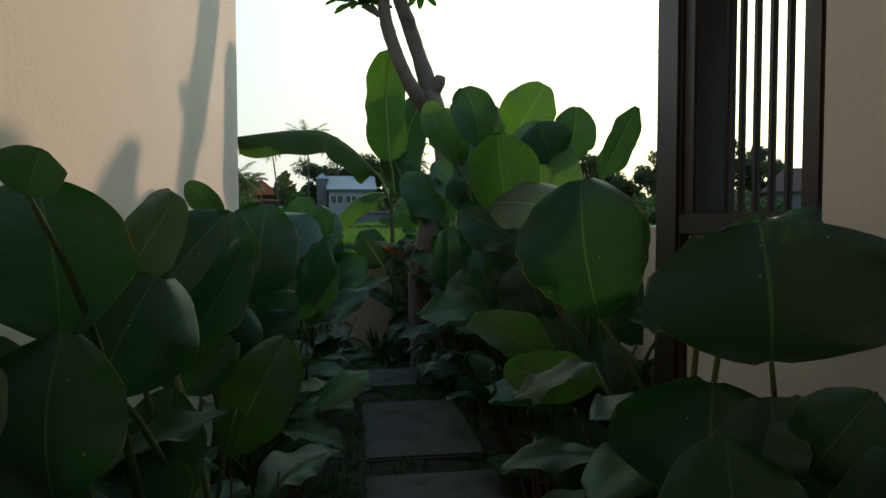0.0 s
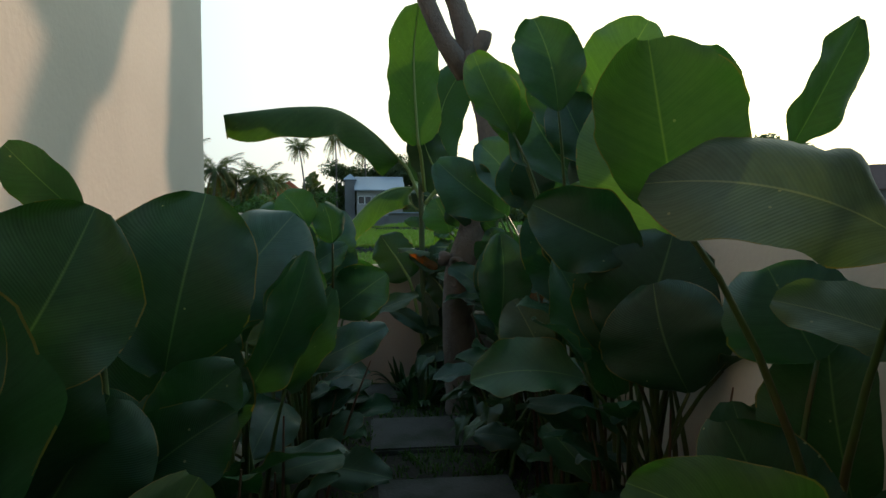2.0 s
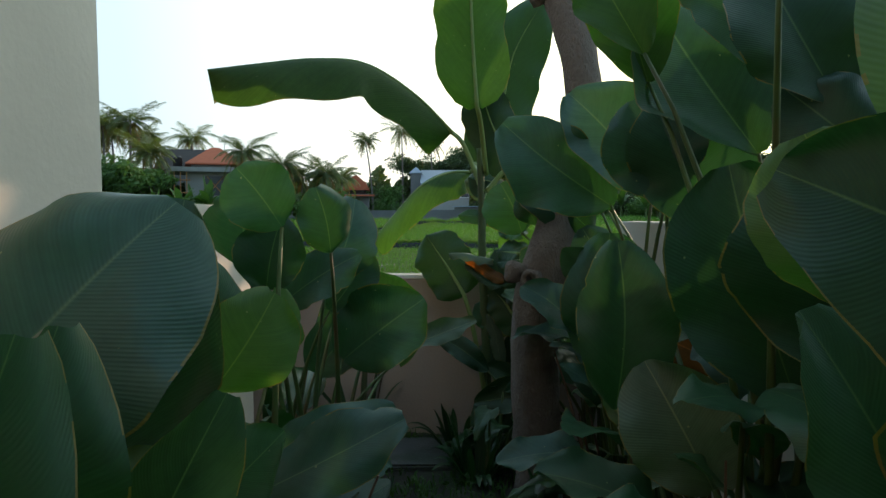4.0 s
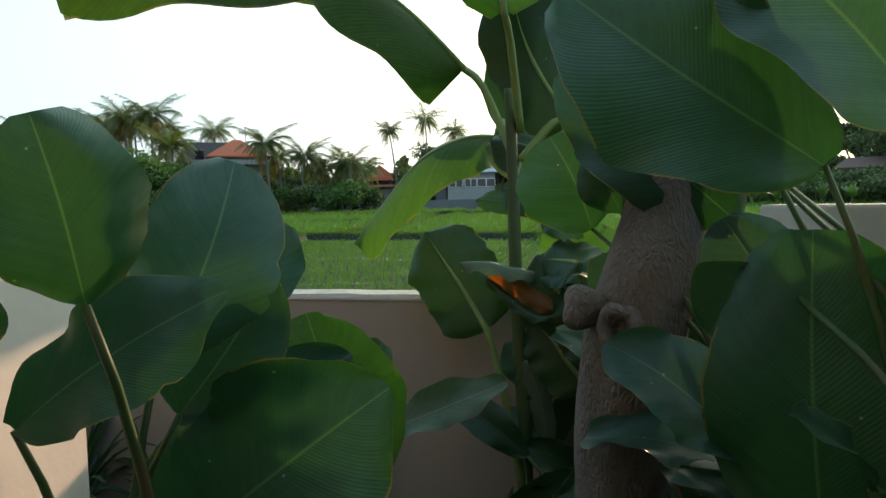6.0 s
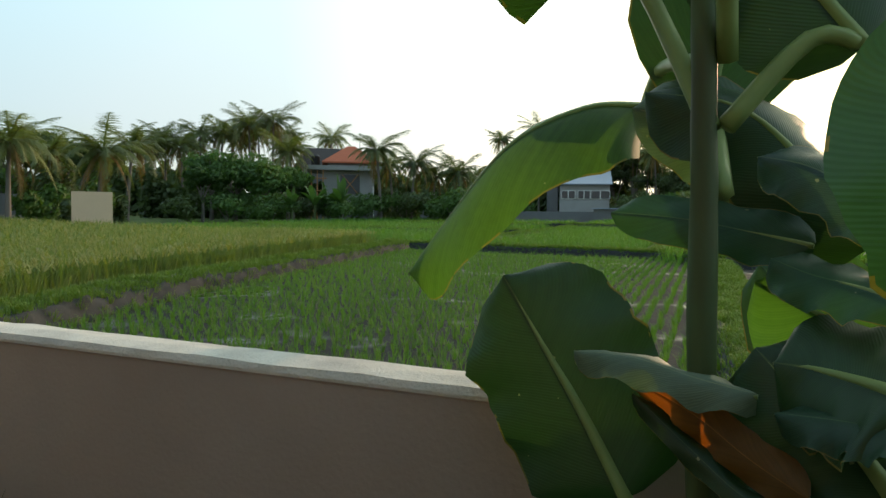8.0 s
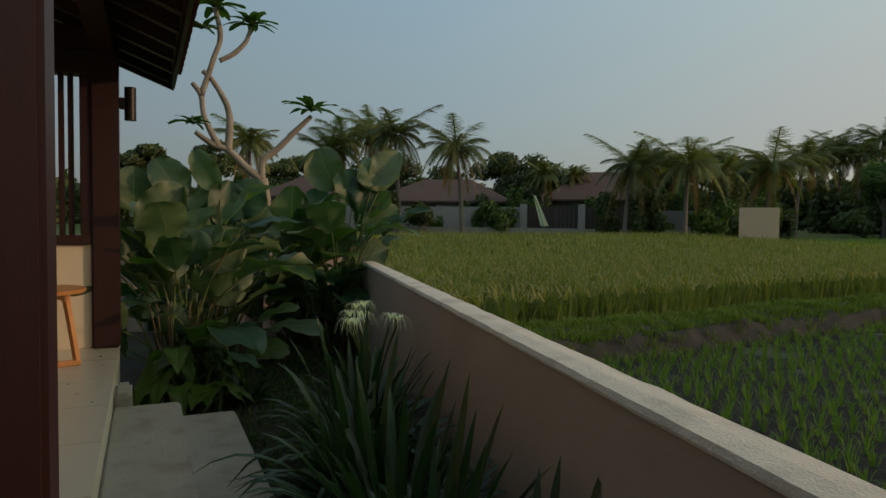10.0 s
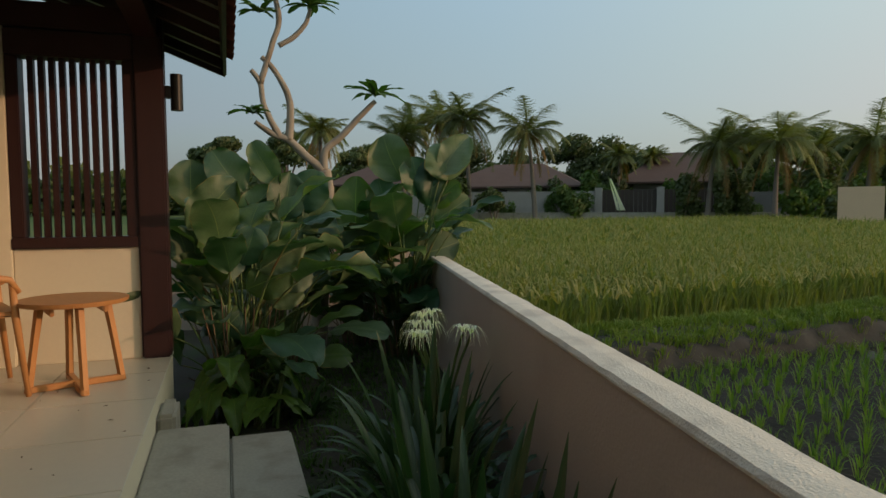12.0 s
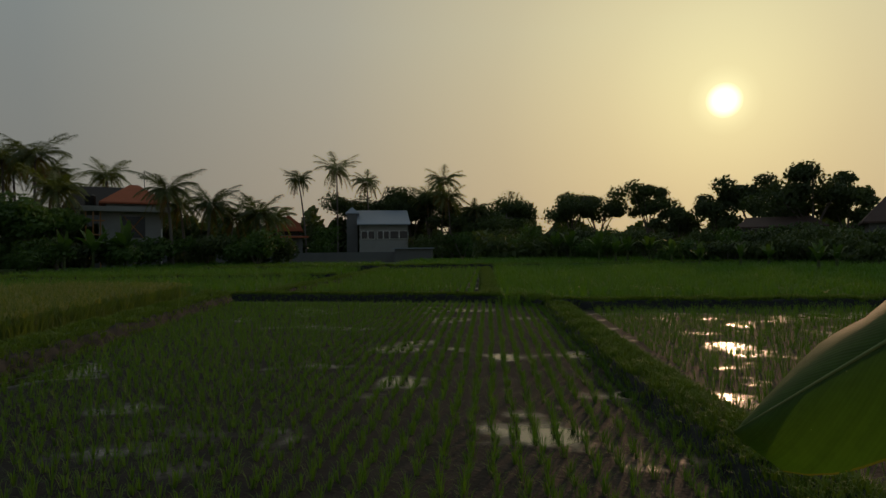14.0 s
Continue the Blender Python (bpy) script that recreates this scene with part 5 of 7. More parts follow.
# ---- old frangipani tree by the path's end ----
def bark_material():
    m = material("tree_bark", (0.2, 0.165, 0.14), 0.95, 0.35, 7.0, 50.0, 1.0, stain=(0.1, 0.08, 0.07), stain_scale=5.0)
    n, l = m.node_tree.nodes, m.node_tree.links
    vor = n.new("ShaderNodeTexVoronoi")
    vor.feature = "DISTANCE_TO_EDGE"
    vor.inputs["Scale"].default_value = 70.0
    tc = n.new("ShaderNodeTexCoord")
    mp = n.new("ShaderNodeMapping")
    mp.inputs["Scale"].default_value = (1, 1, 0.38)
    l.new(tc.outputs["Object"], mp.inputs["Vector"])
    bend = n.new("ShaderNodeTexNoise")
    bend.inputs["Scale"].default_value, bend.inputs["Detail"].default_value = 22.0, 4.0
    l.new(mp.outputs[0], bend.inputs["Vector"])
    warp = n.new("ShaderNodeVectorMath")
    warp.operation = "MULTIPLY_ADD"
    warp.inputs[1].default_value = (0.05, 0.05, 0.05)
    l.new(bend.outputs["Color"], warp.inputs[0])
    l.new(mp.outputs[0], warp.inputs[2])
    l.new(warp.outputs[0], vor.inputs["Vector"])
    bp = n.new("ShaderNodeBump")
    bp.inputs["Strength"].default_value, bp.inputs["Distance"].default_value = 0.8, 0.013
    l.new(vor.outputs["Distance"], bp.inputs["Height"])
    old = n["Principled BSDF"].inputs["Normal"].links[0].from_socket
    l.new(old, bp.inputs["Normal"])
    l.new(bp.outputs[0], n["Principled BSDF"].inputs["Normal"])
    return m


BARK = bark_material()
ROSETTE = leaf_material("frangipani_leaf", (0.07, 0.13, 0.03), ribs=18.0, through=0.35)


def smooth_path(pts, k=5):
    """Catmull-Rom through the points and radii."""
    out = []
    p = [Vector(q) for q in pts]
    for i in range(len(p) - 1):
        a, b, c, d = p[max(i - 1, 0)], p[i], p[i + 1], p[min(i + 2, len(p) - 1)]
        for j in range(k):
            t = j / k
            out.append(0.5 * ((2 * b) + (c - a) * t + (2 * a - 5 * b + 4 * c - d) * t * t + (3 * b - a - 3 * c + d) * t ** 3))
    out.append(p[-1])
    return out


def limb(name, pts, radii, parent, mat, sides=16, wobble=0.18):
    q = smooth_path([Vector((*p, r)) for p, r in zip(pts, radii)])
    return part(name, tube(bmesh.new(), [v.xyz for v in q], [max(0.002, v.w) for v in q], sides, wobble), mat, parent, smooth=True)


def rosette(parent, centre, up, size, count, seed, mat):
    r = random.Random(seed)
    up = Vector(up).normalized()
    for i in range(count):
        a = 2.4 * i
        side = up.orthogonal().normalized()
        side = Matrix.Rotation(a, 3, up) @ side
        out = (side + up * r.uniform(0.1, 1.0)).normalized()
        c = Vector(centre)
        me = blade_mesh(size * r.uniform(0.7, 1.1), size * 0.26, 0.1, 0.2, n=8, m=4, seed=i + seed, shape="paddle")
        ob = mesh_part("leaf", me, mat, parent)
        ob.matrix_basis = oriented(c, c + out, up + side * 0.1)


tree = empty("frangipani_tree", Matrix.Translation((0.62, 5.42, 0)))
tagged(tree, "old frangipani tree with rough grey bark and a hollow knot", "tree")
limb('trunk', [(0.03, 0.02, -0.1), (0.0, -0.02, 0.3), (-0.02, -0.1, 0.7), (0.02, -0.14, 1.06), (0.08, -0.11, 1.26), (0.1, -0.08, 1.41), (0.2, -0.05, 1.78), (0.18, -0.05, 2.12), (0.07, 0.01, 2.52)], [0.14, 0.115, 0.11, 0.115, 0.098, 0.09, 0.085, 0.085, 0.1], tree, BARK, 32, 0.14)
limb('limb', [(0.09, 0.01, 2.5), (-0.01, 0.0, 2.8), (-0.11, -0.0, 3.11), (-0.21, -0.01, 3.41), (-0.29, 0.03, 3.83)], [0.09, 0.07, 0.065, 0.06, 0.05], tree, BARK, 16, 0.2)
limb('limb', [(0.04, 0.01, 2.4), (-0.1, -0.1, 2.58), (-0.23, -0.12, 2.88), (-0.32, -0.13, 3.18), (-0.35, -0.13, 3.62)], [0.08, 0.065, 0.06, 0.055, 0.045], tree, BARK, 16, 0.2)
limb('stub', [(0.09, 0.01, 2.52), (0.15, -0.04, 2.6), (0.17, -0.04, 2.66)], [0.075, 0.06, 0.05], tree, BARK, 14, 0.3)
bm = bmesh.new()
# the knot: a swollen collar round a hollow
kc, kd = Vector((-0.03, -0.285, 1.075)), Vector((-0.2, -0.95, 0.18)).normalized()
ks = kd.cross(Vector((0, 0, 1))).normalized()
kq = ks.cross(kd)
prof = [(0.1, -0.17), (0.07, -0.1), (0.054, -0.045), (0.046, -0.012), (0.037, 0.0), (0.027, -0.004), (0.02, -0.02), (0.017, -0.045), (0.004, -0.055)]
rings = []
for rad, dep in prof:
    ring = []
    for k in range(24):
        a = 2 * math.pi * k / 24
        rr = rad * (1 + 0.22 * noise.noise((math.cos(a) * 1.8, math.sin(a) * 1.8, rad * 20)))
        ring.append(bm.verts.new(kc + ks * rr * math.cos(a) + kq * rr * 1.05 * math.sin(a) + kd * (dep + 0.012 * noise.noise((math.cos(a) * 3, math.sin(a) * 3, dep * 30)))))
    rings.append(ring)
for a, b in zip(rings, rings[1:]):
    for k in range(24):
        bm.faces.new((a[k], a[(k + 1) % 24], b[(k + 1) % 24], b[k]))
part("knot", bm, BARK, tree, "swollen knot with a dark hollow", True)
bm = bmesh.new()
bmesh.ops.create_icosphere(bm, subdivisions=4, radius=0.05, matrix=Matrix.Translation((-0.103, -0.216, 1.109)))
for v in bm.verts:
    v.co += v.normal * 0.02 * noise.noise(v.co * 14)
part("burl", bm, BARK, tree, smooth=True)
rosette(tree, (-0.52, -0.16, 3.28), (0, 0.1, 1), 0.3, 13, 60, ROSETTE)
rosette(tree, (-0.29, 0.03, 3.83), (0, 0.1, 1), 0.36, 13, 61, ROSETTE)
rosette(tree, (-0.35, -0.13, 3.62), (0, 0.1, 1), 0.36, 13, 62, ROSETTE)
rosette(tree, (-0.0, -0.05, 3.4), (0, 0.1, 1), 0.28, 13, 63, ROSETTE)
rosette(tree, (-0.61, -0.22, 3.44), (0, 0.1, 1), 0.36, 13, 64, ROSETTE)
limb('twig', [(-0.34, -0.13, 3.18), (-0.52, -0.15, 3.27)], [0.03, 0.02], tree, BARK, 10)
limb('twig', [(-0.19, -0.01, 3.39), (-0.0, -0.05, 3.4)], [0.03, 0.02], tree, BARK, 10)
limb('twig', [(-0.34, -0.13, 3.32), (-0.61, -0.22, 3.44)], [0.035, 0.025], tree, BARK, 10)

# ---- banana plant at the wall ----
SHEATH = material("banana_sheath", (0.1, 0.1, 0.045), 0.6, 0.4, 6.0, 30.0, 0.3, tint=(0.07, 0.12, 0.04), stain=(0.05, 0.03, 0.02), stain_scale=5.0, stretch=(1, 1, 0.3))
banana = empty("banana_plant", Matrix.Translation((0.3, 6.0, 0)))
tagged(banana, "banana plant with broad green leaves by the garden wall", "plant")
part("pseudostem", tube(bmesh.new(), smooth_path([(0, 0, -0.05), (0.0, 0.0, 0.5), (-0.02, -0.01, 1.0), (-0.03, 0, 1.5), (-0.04, 0, 1.75)]),
                        [0.03 - 0.0007 * i for i in range(21)], 14, 0.2), SHEATH, banana, smooth=True)


def banana_leaf(path, width, face, mat, torn=0.0, droop=0.1, stalk_from=None, name="leaf"):
    """A long blade bent along a path of points."""
    pts = smooth_path(path, 6)
    n = len(pts) - 1
    m = 10
    bm = bmesh.new()
    uv = bm.loops.layers.uv.new("UVMap")
    rows = []
    f = Vector(face)
    for i, p in enumerate(pts):
        t = i / n
        d = (pts[min(i + 1, n)] - pts[max(i - 1, 0)]).normalized()
        z = (f - d * f.dot(d)).normalized()
        x = d.cross(z)
        w = min(1.0, (t * 6 + 0.05) ** 0.6) * min(1.0, ((1 - t) * 4 + 0.01) ** 0.5)
        row = []
        for j in range(m + 1):
            s = 2 * j / m - 1
            k = 1 + (0.06 + 0.05 * abs(s) ** 3) * noise.noise((t * 9, s, width * 9))
            o = x * s * w * width / 2 * k + z * (-droop * width * abs(s) ** 1.7 + (0.008 + 0.016 * width) * math.sin(t * 22 + s * 2) * abs(s) ** 2)
            row.append((bm.verts.new(p + o), (t, j / m)))
        rows.append(row)
    for i, (a, b) in enumerate(zip(rows, rows[1:])):
        for j in range(m):
            if torn and noise.noise((i * 3.1, 7.0 if j >= m // 2 else 2.0, width)) > 1 - torn and (j < 3 or j > m - 4):
                continue
            fc = bm.faces.new((a[j][0], a[j + 1][0], b[j + 1][0], b[j][0]))
            for lp, q in zip(fc.loops, (a[j][1], a[j + 1][1], b[j + 1][1], b[j][1])):
                lp[uv].uv = q
    ob = part(name, bm, mat, banana, smooth=True)
    rib = [pts[0]] + pts[2:]
    if stalk_from:
        rib = smooth_path([stalk_from, Vector(stalk_from).lerp(pts[0], 0.6) + Vector((0, 0, 0.06)), pts[0]], 4) + pts[1:]
    part("midrib", tube(bmesh.new(), [q - f * 0.004 for q in rib], [min(0.017, 0.055 * width) * (1 - 0.85 * i / len(rib)) for i in range(len(rib))], 6), STEM_PALE, banana, smooth=True)
    return ob


STEM_PALE = material("banana_midrib", (0.2, 0.27, 0.08), 0.45, 0.2, 5.0, 30.0, 0.05)
banana_leaf([(-0.02, -0.25, 1.94), (-0.05, -0.21, 2.35), (-0.06, -0.16, 2.69), (-0.02, -0.16, 3.03)], 0.4, (0.3, -1, 0.1), BANANA, stalk_from=(0.0, 0.0, 1.6))
banana_leaf([(-0.23, 0.19, 1.87), (-0.43, 0.05, 2.08), (-0.67, -0.12, 2.23), (-0.90, -0.30, 2.23), (-1.18, -0.42, 2.19), (-1.41, -0.55, 2.14)], 0.42, (0.1, -0.4, 1), BANANA, droop=0.42, stalk_from=(-0.02, 0.0, 1.5))
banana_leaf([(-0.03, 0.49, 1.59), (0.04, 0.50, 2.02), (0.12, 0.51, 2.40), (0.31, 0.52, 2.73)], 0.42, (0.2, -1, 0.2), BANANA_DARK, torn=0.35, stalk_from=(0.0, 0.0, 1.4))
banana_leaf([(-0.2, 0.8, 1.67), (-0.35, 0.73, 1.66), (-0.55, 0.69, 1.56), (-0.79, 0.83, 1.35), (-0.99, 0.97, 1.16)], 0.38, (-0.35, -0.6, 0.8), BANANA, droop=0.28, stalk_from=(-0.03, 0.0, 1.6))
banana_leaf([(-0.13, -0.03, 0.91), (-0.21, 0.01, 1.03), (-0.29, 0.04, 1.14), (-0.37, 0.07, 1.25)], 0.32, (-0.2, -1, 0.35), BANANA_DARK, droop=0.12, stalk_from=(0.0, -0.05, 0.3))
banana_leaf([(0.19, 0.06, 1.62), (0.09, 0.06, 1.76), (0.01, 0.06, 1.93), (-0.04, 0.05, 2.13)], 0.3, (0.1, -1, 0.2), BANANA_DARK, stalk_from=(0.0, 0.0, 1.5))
banana_leaf([(0.11, -0.15, 1.00), (0.04, -0.11, 1.03), (-0.03, -0.07, 1.07), (-0.12, -0.05, 1.11)], 0.065, (-0.3, -1, 0.3), DRY, droop=0.15)
banana_leaf([(0.11, -0.17, 0.98), (0.04, -0.13, 0.98), (-0.04, -0.09, 1.03), (-0.12, -0.06, 1.09)], 0.04, (-0.3, -0.7, 0.9), BANANA_DARK, droop=0.3)
banana_leaf([(0.05, -0.11, 1.12), (-0.03, -0.09, 1.13), (-0.12, -0.08, 1.15), (-0.21, -0.07, 1.15)], 0.07, (0, -0.5, 1), LEAF_PALE, droop=0.35)
banana_leaf([(0.13, 0.05, 1.32), (0.04, 0.09, 1.34), (-0.07, 0.13, 1.36), (-0.19, 0.16, 1.37)], 0.1, (0, -0.9, 0.4), LEAF_DARK, droop=0.12)
banana_leaf([(0.21, -0.12, 1.26), (0.17, -0.06, 1.27), (0.12, -0.00, 1.28), (0.07, 0.03, 1.30)], 0.1, (0, -0.8, 0.6), LEAF_DARK, droop=0.2)
banana_leaf([(0.15, 0.20, 1.31), (0.07, 0.22, 1.41), (-0.03, 0.26, 1.53), (-0.17, 0.28, 1.58)], 0.2, (-0.2, -1, 0.1), LEAF_PALE, droop=0.15)
banana_leaf([(0.22, 0.11, 1.32), (0.13, 0.15, 1.45), (0.02, 0.19, 1.56), (-0.14, 0.22, 1.60)], 0.22, (0.3, -0.8, 0.5), BANANA_DARK, droop=0.3)
banana_leaf([(0.23, -0.02, 1.34), (0.19, 0.01, 1.39), (0.12, 0.04, 1.44), (0.05, 0.07, 1.46)], 0.12, (0.2, -0.8, 0.5), LEAF_BLUE, droop=0.2)
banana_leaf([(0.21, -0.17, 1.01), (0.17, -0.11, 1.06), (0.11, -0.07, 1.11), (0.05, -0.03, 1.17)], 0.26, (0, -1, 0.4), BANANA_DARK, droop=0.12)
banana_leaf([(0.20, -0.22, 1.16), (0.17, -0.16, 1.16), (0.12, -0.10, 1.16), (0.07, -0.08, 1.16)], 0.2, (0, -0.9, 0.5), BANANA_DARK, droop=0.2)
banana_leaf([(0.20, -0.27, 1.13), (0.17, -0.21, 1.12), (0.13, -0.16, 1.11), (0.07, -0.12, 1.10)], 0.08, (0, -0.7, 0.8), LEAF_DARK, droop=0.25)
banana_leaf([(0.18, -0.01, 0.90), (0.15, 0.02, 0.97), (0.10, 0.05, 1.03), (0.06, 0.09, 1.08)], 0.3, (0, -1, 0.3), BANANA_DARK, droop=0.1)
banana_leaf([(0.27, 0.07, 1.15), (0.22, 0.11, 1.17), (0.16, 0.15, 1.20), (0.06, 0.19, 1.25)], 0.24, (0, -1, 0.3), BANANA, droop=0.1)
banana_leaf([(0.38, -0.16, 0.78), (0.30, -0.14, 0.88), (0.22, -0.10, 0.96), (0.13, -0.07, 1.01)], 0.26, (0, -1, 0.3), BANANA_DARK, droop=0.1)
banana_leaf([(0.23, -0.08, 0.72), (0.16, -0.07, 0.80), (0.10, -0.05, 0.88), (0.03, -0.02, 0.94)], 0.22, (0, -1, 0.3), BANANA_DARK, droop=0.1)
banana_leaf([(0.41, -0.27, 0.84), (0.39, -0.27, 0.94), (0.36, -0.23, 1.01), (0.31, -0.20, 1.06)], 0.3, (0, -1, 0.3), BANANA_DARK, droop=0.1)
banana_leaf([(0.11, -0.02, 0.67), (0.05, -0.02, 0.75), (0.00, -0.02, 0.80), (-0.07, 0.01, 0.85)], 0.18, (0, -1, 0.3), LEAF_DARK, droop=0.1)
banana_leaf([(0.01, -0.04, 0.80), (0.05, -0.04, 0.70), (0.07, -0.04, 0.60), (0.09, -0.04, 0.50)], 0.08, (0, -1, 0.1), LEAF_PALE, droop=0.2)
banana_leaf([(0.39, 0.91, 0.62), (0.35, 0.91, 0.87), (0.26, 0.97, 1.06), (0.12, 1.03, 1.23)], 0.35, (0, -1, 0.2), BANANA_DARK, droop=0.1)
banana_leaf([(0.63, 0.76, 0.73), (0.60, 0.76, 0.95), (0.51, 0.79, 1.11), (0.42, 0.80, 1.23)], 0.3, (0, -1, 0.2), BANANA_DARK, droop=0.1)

# dark low leaves crowding the foot of the banana and the tree
def crowd(xy, seed, count, lo, hi, size, spread, mats, label):
    ob = empty("heliconia_plant", Matrix.Translation((xy[0], xy[1], 0)))
    tagged(ob, label, "plant", "heliconia clumps")
    r = random.Random(seed)
    for i in range(count):
        a = r.uniform(math.pi * 0.95, math.pi * 2.05)
        d = Vector((math.cos(a), math.sin(a), 0))
        b = ob.location + d * r.uniform(0, spread) + Vector((r.uniform(-spread, spread), r.uniform(-0.1, 0.25), r.uniform(lo, hi)))
        L = size * r.uniform(0.7, 1.3)
        tip = b + (Vector((r.uniform(-1, 1), r.uniform(-0.5, 0.2), r.uniform(-0.2, 0.9)))).normalized() * L
        leaf(ob, b, tip, (r.uniform(-.4, .4), -1, r.uniform(0.2, 1.2)), L * r.uniform(0.35, 0.55), r.uniform(0.05, 0.16), r.choice(mats), 0.2)
    return ob


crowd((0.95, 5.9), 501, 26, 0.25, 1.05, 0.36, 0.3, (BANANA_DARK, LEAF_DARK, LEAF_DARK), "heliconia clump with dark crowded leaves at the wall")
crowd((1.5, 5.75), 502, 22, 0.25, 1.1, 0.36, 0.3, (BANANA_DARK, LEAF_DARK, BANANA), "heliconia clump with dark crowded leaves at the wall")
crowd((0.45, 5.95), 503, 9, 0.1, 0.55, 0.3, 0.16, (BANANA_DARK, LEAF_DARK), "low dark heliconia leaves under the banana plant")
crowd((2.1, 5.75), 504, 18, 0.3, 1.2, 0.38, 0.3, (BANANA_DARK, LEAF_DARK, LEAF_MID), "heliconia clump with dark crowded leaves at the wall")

# ---- strap-leaved lilies along the wall ----
STRAP = leaf_material("lily_leaf", (0.035, 0.075, 0.025), ribs=6.0, through=0.25, rough=0.35)
PETAL = material("lily_petal", (0.8, 0.8, 0.76), 0.6, 0.05, 10.0, 50.0, 0.0, through=0.4)


def lily(xy, count, size, seed, flowers=0, label="clump of dark strap-leaved lilies by the garden wall", mat=None):
    ob = empty("spider_lily", Matrix.Translation((xy[0], xy[1], 0)))
    tagged(ob, label, "plant", "lily clumps")
    r = random.Random(seed)
    for i in range(count):
        a = r.uniform(0, 2 * math.pi)
        out = Vector((math.cos(a), math.sin(a), 0))
        L = size * r.uniform(0.6, 1.15)
        k = r.uniform(0.25, 1.0)
        p0 = out * 0.06
        path = [p0 + out * (L * k * t * 0.75) + Vector((0, 0, L * (t * (1.15 - 0.25 * k) - (0.75 * k) * t ** 2.2))) for t in (i / 7 for i in range(8))]
        side = Vector((-out.y, out.x, 0))
        bm = bmesh.new()
        uv = bm.loops.layers.uv.new("UVMap")
        prev = None
        for j, p in enumerate(path):
            t = j / 7
            w = 0.018 * (0.7 + t) * (1 - t ** 3) + 0.001
            row = [(bm.verts.new(p - side * w), (t, 0)), (bm.verts.new(p - Vector((0, 0, 0.35 * w)) + out * 0.2 * w), (t, .5)), (bm.verts.new(p + side * w), (t, 1))]
            if prev:
                for q in range(2):
                    fc = bm.faces.new((prev[q][0], prev[q + 1][0], row[q + 1][0], row[q][0]))
                    for lp, c in zip(fc.loops, (prev[q][1], prev[q + 1][1], row[q + 1][1], row[q][1])):
                        lp[uv].uv = c
            prev = row
        part("leaf", bm, mat or STRAP, ob, smooth=True)
    for i in range(flowers):
        a = r.uniform(0, 2 * math.pi)
        c = Vector((0.16 * math.cos(a), 0.16 * math.sin(a), size * r.uniform(0.95, 1.1)))
        part("flower_stalk", tube(bmesh.new(), bezier((0, 0, 0), (0.02, 0, c.z * 0.6), c, 5), [0.008] * 6, 6), STEM, ob)
        bm = bmesh.new()
        for k in range(16):
            b = 2.4 * k
            o = Vector((math.cos(b), math.sin(b), 0))
            s = Vector((-o.y, o.x, 0)) * 0.004
            last = None
            for t in (0, 0.25, 0.5, 0.75, 1.0):
                q = c + o * 0.1 * t + Vector((0, 0, 0.06 * math.sin(2.6 * t) + 0.01 - 0.08 * t * t))
                now = (bm.verts.new(q - s * (1.1 - t)), bm.verts.new(q + s * (1.1 - t)))
                if last:
                    bm.faces.new((last[0], last[1], now[1], now[0]))
                last = now
        part("flower", bm, PETAL, ob, "white spidery flower head")
    return ob


lily((-4.25, 5.9), 60, 0.8, 31, 9, "clump of strap-leaved lilies with white spidery flowers")
lily((-3.75, 5.75), 84, 0.95, 32)
lily((-3.2, 5.72), 84, 0.98, 33)
lily((-2.65, 5.78), 80, 0.96, 34)
lily((-2.2, 5.8), 74, 0.9, 35)
lily((-1.7, 5.95), 44, 0.82, 36)
lily((-1.1, 6.02), 20, 0.72, 37)
lily((-0.5, 6.05), 16, 0.56, 38)
lily((0.3, 5.55), 30, 0.36, 39, 0, "low dark arching strap leaves beside the path")
lily((0.75, 4.95), 30, 0.36, 40, 0, "low dark arching strap leaves beside the path")
lily((0.15, 5.9), 24, 0.4, 41, 0, "low dark arching strap leaves beside the path")
lily((-5.45, 5.06), 30, 0.34, 42, 0, "small dark tuft of strap leaves by the steps")

# ---- low heart-leaved plants ----
HEART = leaf_material("heart_leaf", (0.05, 0.1, 0.035), ribs=7.0, through=0.25, rough=0.35)
HEART_BRIGHT = leaf_material("heart_leaf_bright", (0.11, 0.2, 0.035), ribs=7.0, through=0.4)


def heart_plant(xy, count, high, size, seed, mat, label):
    ob = empty("heart_leaf_plant", Matrix.Translation((xy[0], xy[1], 0)))
    tagged(ob, label, "plant", "heart-leaved plants")
    r = random.Random(seed)
    for i in range(count):
        a = r.uniform(0, 2 * math.pi)
        d = Vector((math.cos(a), math.sin(a), 0))
        b = ob.location + d * r.uniform(0.03, 0.24) + Vector((0, 0, high * r.uniform(0.35, 1.0)))
        tip = b + (d * 0.8 + Vector((0, 0, r.uniform(-0.9, 0.0)))).normalized() * size * r.uniform(0.7, 1.2)
        leaf(ob, b, tip, (d.x * 0.5, d.y * 0.5, 1), size * 0.85, 0.1, mat, 0.15, "heart", wave=0.05)
    return ob


